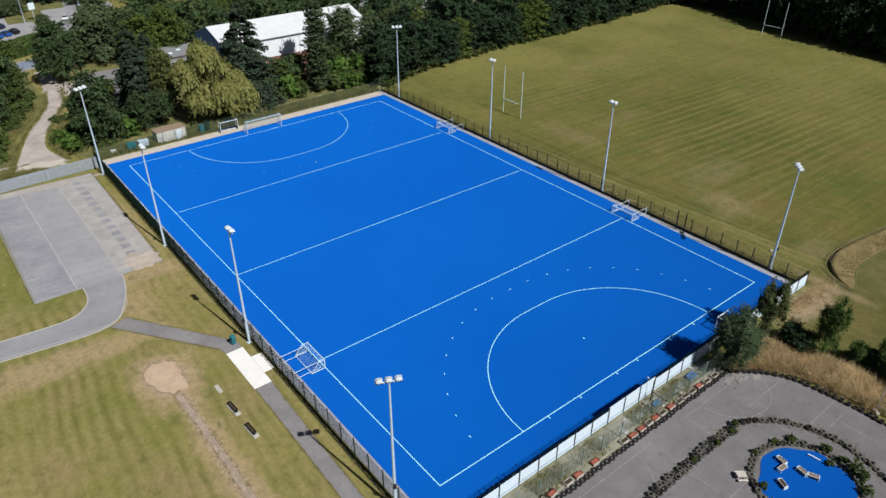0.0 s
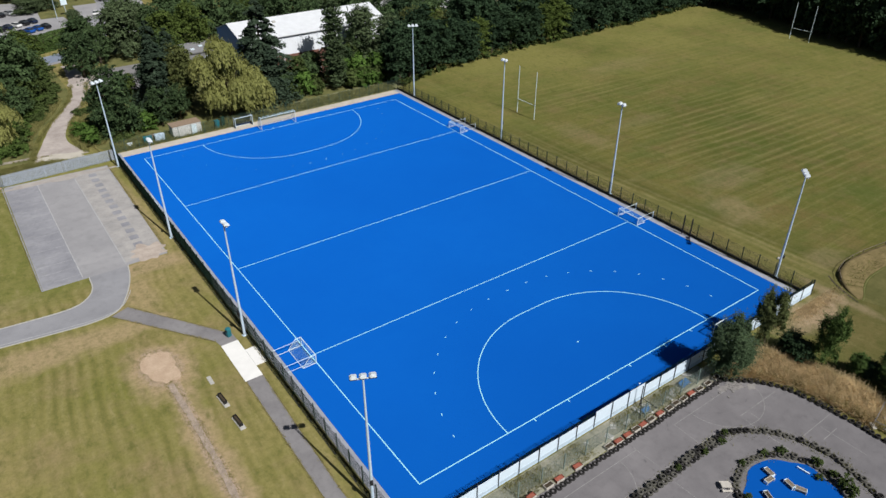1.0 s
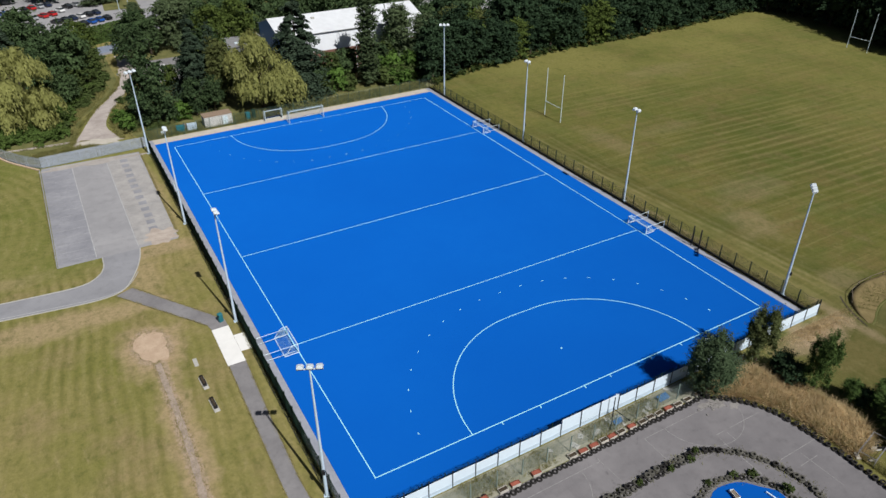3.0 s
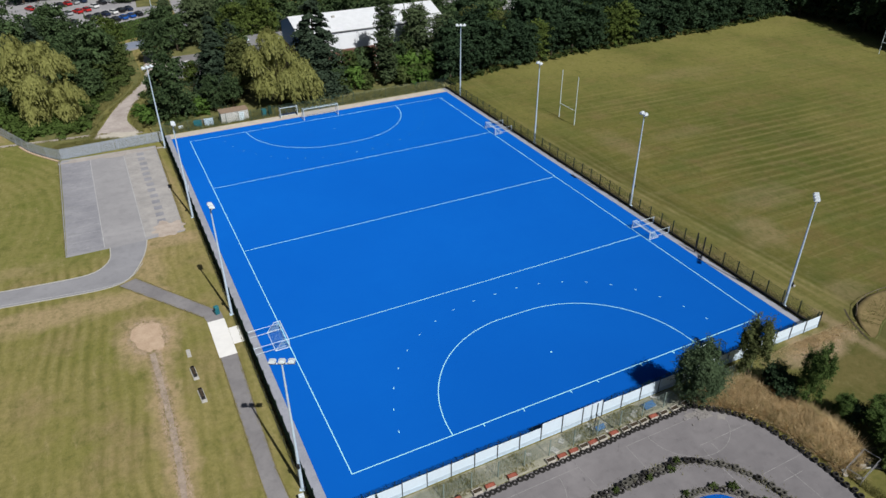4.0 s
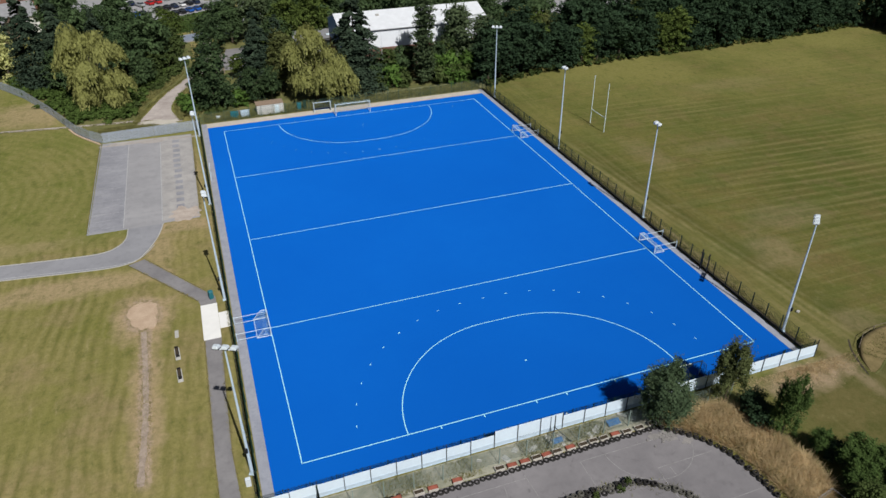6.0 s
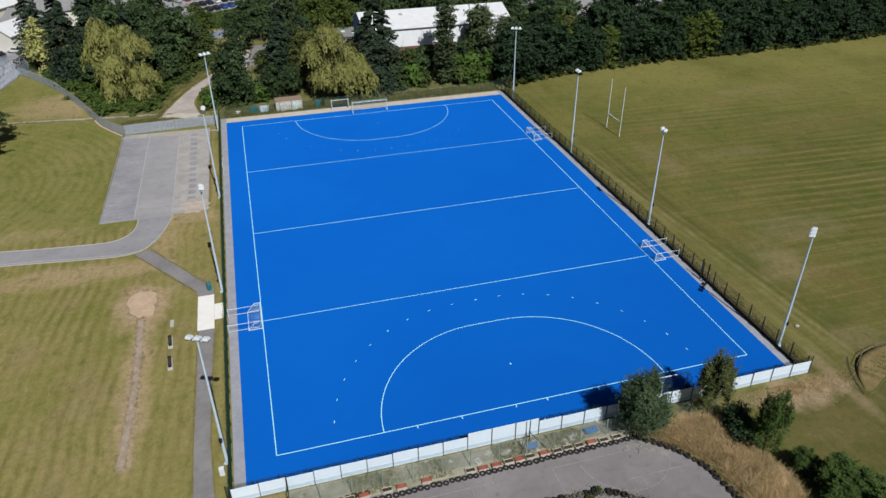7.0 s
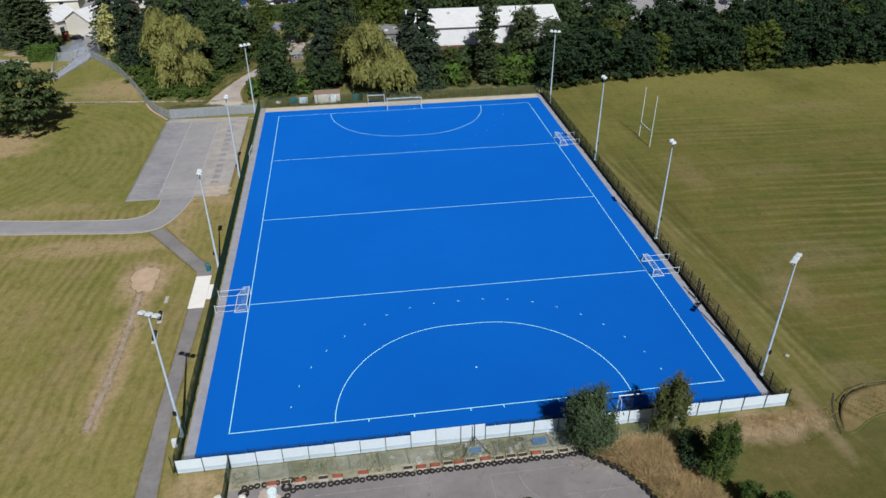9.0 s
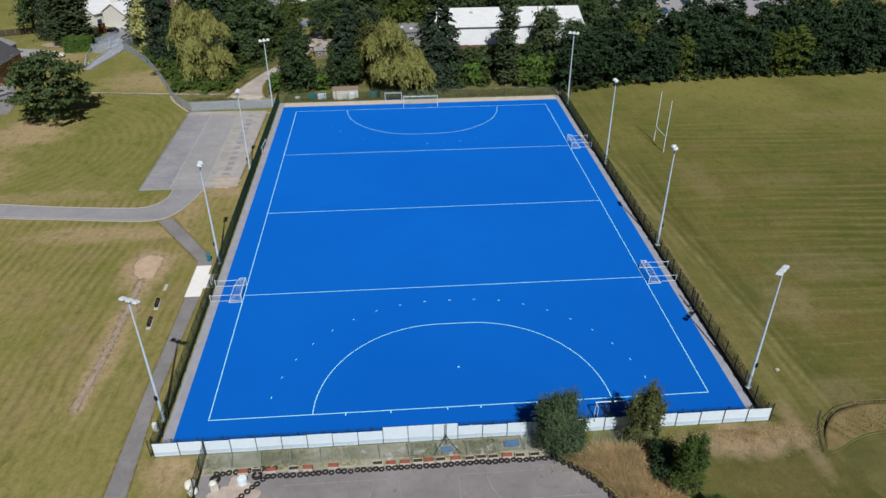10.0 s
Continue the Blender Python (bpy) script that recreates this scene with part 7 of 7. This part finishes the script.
# dark leaves here carry the shade between the near trees in their colour
near_d = make_tree("scrub_tree", 404, 4.6, 1.8, 0.0, 20, 9000, 0.2, M["leaf_dark"], "scrub bush behind the boards, shade in its dark leaf colour", trunk_r=0.1, group="scrub trees")
near_d.matrix_basis = Matrix.LocRotScale((18.7, -55.4, -0.04), None, (0.9, 0.9, 0.75))
# extra bushes that fill the shaded gap, the shade put into their leaf colour
shade_bush = make_tree("scrub_tree", 405, 3.4, 1.7, 0.0, 18, 6000, 0.2, M["leaf_dark"], "scrub bush added with shade in its dark leaf colour", trunk_r=0.1, group="scrub trees")
plant(shade_bush, [(18.6, -57.0, 0.9, 0.9), (22.2, -63.2, 0.8, 0.7)])
yellow_bush = make_tree("scrub_tree", 406, 3.4, 1.7, 0.0, 18, 6000, 0.2, M["leaf_shrub"], "yellow-green scrub bush beside the steel frame", trunk_r=0.1, group="scrub trees")
plant(yellow_bush, [(20.2, -68.6, 1.0, 1.0), (21.4, -70.6, 1.0, 0.9)])

# ---- long grass ----
rng = np.random.default_rng(91)
zone = [(9.0, -53.4), (13.0, -52.7), (17.6, -53.7), (18.8, -58.6), (19.7, -62.5), (19.7, -65.2), (18.0, -66.8), (15.1, -67.4), (14.8, -62.5), (14.1, -59.2), (12.7, -56.6), (10.8, -54.7)]
sheet("dry_bank", zone, -0.02, 0.1, M["rough_grass"], None, "straw-coloured dry earth under long grass", "ground", "structure")
tufts("long_grass", rng, scatter(rng, zone, 5200), 20, 0.62, 0.024, 0.85, M["straw"], "tall dry straw-coloured grass on the bank", "grass")
blades("long_grass", rng, scatter(rng, zone, 22000), 0.5, 0.024, 0.7, M["weeds"], "green undergrowth among the dry grass", "grass")
weed = [(9.4, -53.7), (11.3, -54.7), (13.2, -56.7), (14.6, -60), (15.1, -66), (15.2, -76), (16.2, -76), (16.1, -66), (15.5, -60.5), (13.9, -56.3), (11.4, -53.5)]
blades("weeds", rng, scatter(rng, weed, 22000), 0.6, 0.025, 0.5, M["weeds"], "green-brown weeds behind the tyre edge", "weeds")
vz = rect(-26.5, -53.0, 9.0, -50.6)
p = scatter(rng, vz, 16000)
p = p[(np.sin(p[:, 0] * 0.9) + np.sin(p[:, 0] * 0.37 + 2) + rng.normal(size=len(p)) * 0.5) > 0.1]
blades("weeds", rng, p, 0.28, 0.02, 0.6, M["weeds"], "patchy weeds on the strip behind the boards", "weeds")
p = np.concatenate([scatter(rng, rect(32.35, -50.5, 33.3, 51.0), 9000), scatter(rng, rect(-32.4, -50.0, -31.95, 47.0), 4000)])
blades("weeds", rng, p, 0.38, 0.02, 0.5, M["weeds"], "uncut grass along the fence foot", "weeds")
p = np.array([(a[0] + (b[0] - a[0]) * f + rng.normal() * 0.15, a[1] + (b[1] - a[1]) * f + rng.normal() * 0.15, 0.42 * (1 - f)) for a, b in zip(rp[3:], ri[3:]) for f in rng.uniform(0.15, 0.95, 90)])
blades("long_grass", rng, p, 0.25, 0.025, 0.8, M["weeds"], "bleached tussocks on the slope of the bank", "grass")
p = np.stack([rng.normal(30, 3.2, 5000), -51.2 - np.abs(rng.normal(0, 1.2, 5000)), np.full(5000, -0.06)], 1)
blades("long_grass", rng, p, 0.16, 0.025, 1.0, M["straw"], "short bleached grass beside the boards", "grass")
p = scatter(rng, rect(-31.0, 51.6, 31.5, 56.5), 26000)
blades("weeds", rng, p, 0.5, 0.03, 0.5, M["weeds"], "rough grass behind the far fence", "weeds")
p = np.concatenate([scatter(rng, [(-36.0, 57), (-35.6, 66), (-33.0, 74), (-30.0, 80), (-27.5, 80), (-29.5, 70), (-31.5, 57)], 18000), scatter(rng, [(-43.6, 62), (-42.8, 68), (-39.8, 75), (-36.0, 82), (-33.5, 89), (-36.5, 89), (-40, 80), (-44.5, 72), (-46.5, 63)], 20000)])
blades("weeds", rng, p, 0.55, 0.04, 0.6, M["weeds"], "yellow-green weeds beside the dirt track", "weeds")
def edge_grass(points, n, spread):
    """Places along a line, thinning out to both sides."""
    q = np.array(points)
    k = rng.integers(0, len(q) - 1, n)
    f = rng.random((n, 1))
    at = q[k] * (1 - f) + q[k + 1] * f + rng.normal(size=(n, 2)) * spread
    return np.concatenate([at, np.full((n, 1), -0.06)], 1)


trk_l = [(-44.6, 56.5), (-43.9, 60.0), (-42.4, 65.5), (-39.6, 72.5), (-35.8, 80.3), (-32.4, 87.4), (-29.8, 99)]
trk_r = [(-35.4, 55.5), (-36.2, 60.0), (-36.2, 66.5), (-34.6, 73.5), (-31.6, 80.7), (-28.5, 87.6), (-26.3, 99)]
p = np.concatenate([edge_grass(trk_l, 5200, 0.32), edge_grass(trk_r, 5200, 0.32), edge_grass([(-84, 62.1), (-72, 61.0), (-57.8, 59.1), (-41.3, 57.5)], 1500, 0.14)])
blades("weeds", rng, p, 0.28, 0.04, 0.8, M["weeds"], "yellow-green weeds creeping over the track edges", "weeds")
run_l = [(x - 0.3 * w, y) for (x, y), w in zip(run, rw)]
run_r = [(x + 0.3 * w, y) for (x, y), w in zip(run, rw)]
pit = blob(-42.6, -14.4, 1.95, 3.1, 11, 60, 0.2)
p = np.concatenate([edge_grass(run_l, 2200, 0.26), edge_grass(run_r, 2200, 0.26), edge_grass(run, 500, 0.3), edge_grass(pit + pit[:1], 1500, 0.34),
                    edge_grass([(-33.45, -22.5), (-33.75, -32), (-33.9, -42), (-33.3, -54), (-33.0, -66)], 3600, 0.09), edge_grass([(-35.4, -22.5), (-35.5, -32), (-35.6, -42), (-35.5, -54), (-35.4, -66)], 3600, 0.09),
                    edge_grass([(-42.5, -0.2), (-34.3, -12.2)], 1600, 0.1), edge_grass([(-44.7, -1.1), (-35.7, -13.6)], 1800, 0.1), edge_grass([(-34.0, 12.0), (-33.8, 46.5)], 2600, 0.16), edge_grass([(-51.0, 10.4), (-51.0, 47.0)], 2200, 0.12)])
blades("lawn_edge_grass", rng, p, 0.06, 0.05, 1.2, M["lawn_blades"], "ragged mown grass along the paths, runway and sand pit", "grass")
p = scatter(rng, [(-50.5, 49.8), (-36, 50.2), (-36.5, 52.6), (-41, 54.4), (-46, 55.6), (-52, 55.2)], 16000)
blades("weeds", rng, p, 0.5, 0.035, 0.7, M["weeds"], "tangled olive weeds between the palisade and the track", "weeds")
p = np.concatenate([np.stack([x + rng.normal(0, 0.45, 26), y + rng.normal(0, 0.35, 26), np.full(26, -0.04)], 1) for x, y in inner + ring])
blades("weeds", rng, p, 0.26, 0.025, 0.5, M["weeds"], "weeds growing between the inner tyres", "weeds")
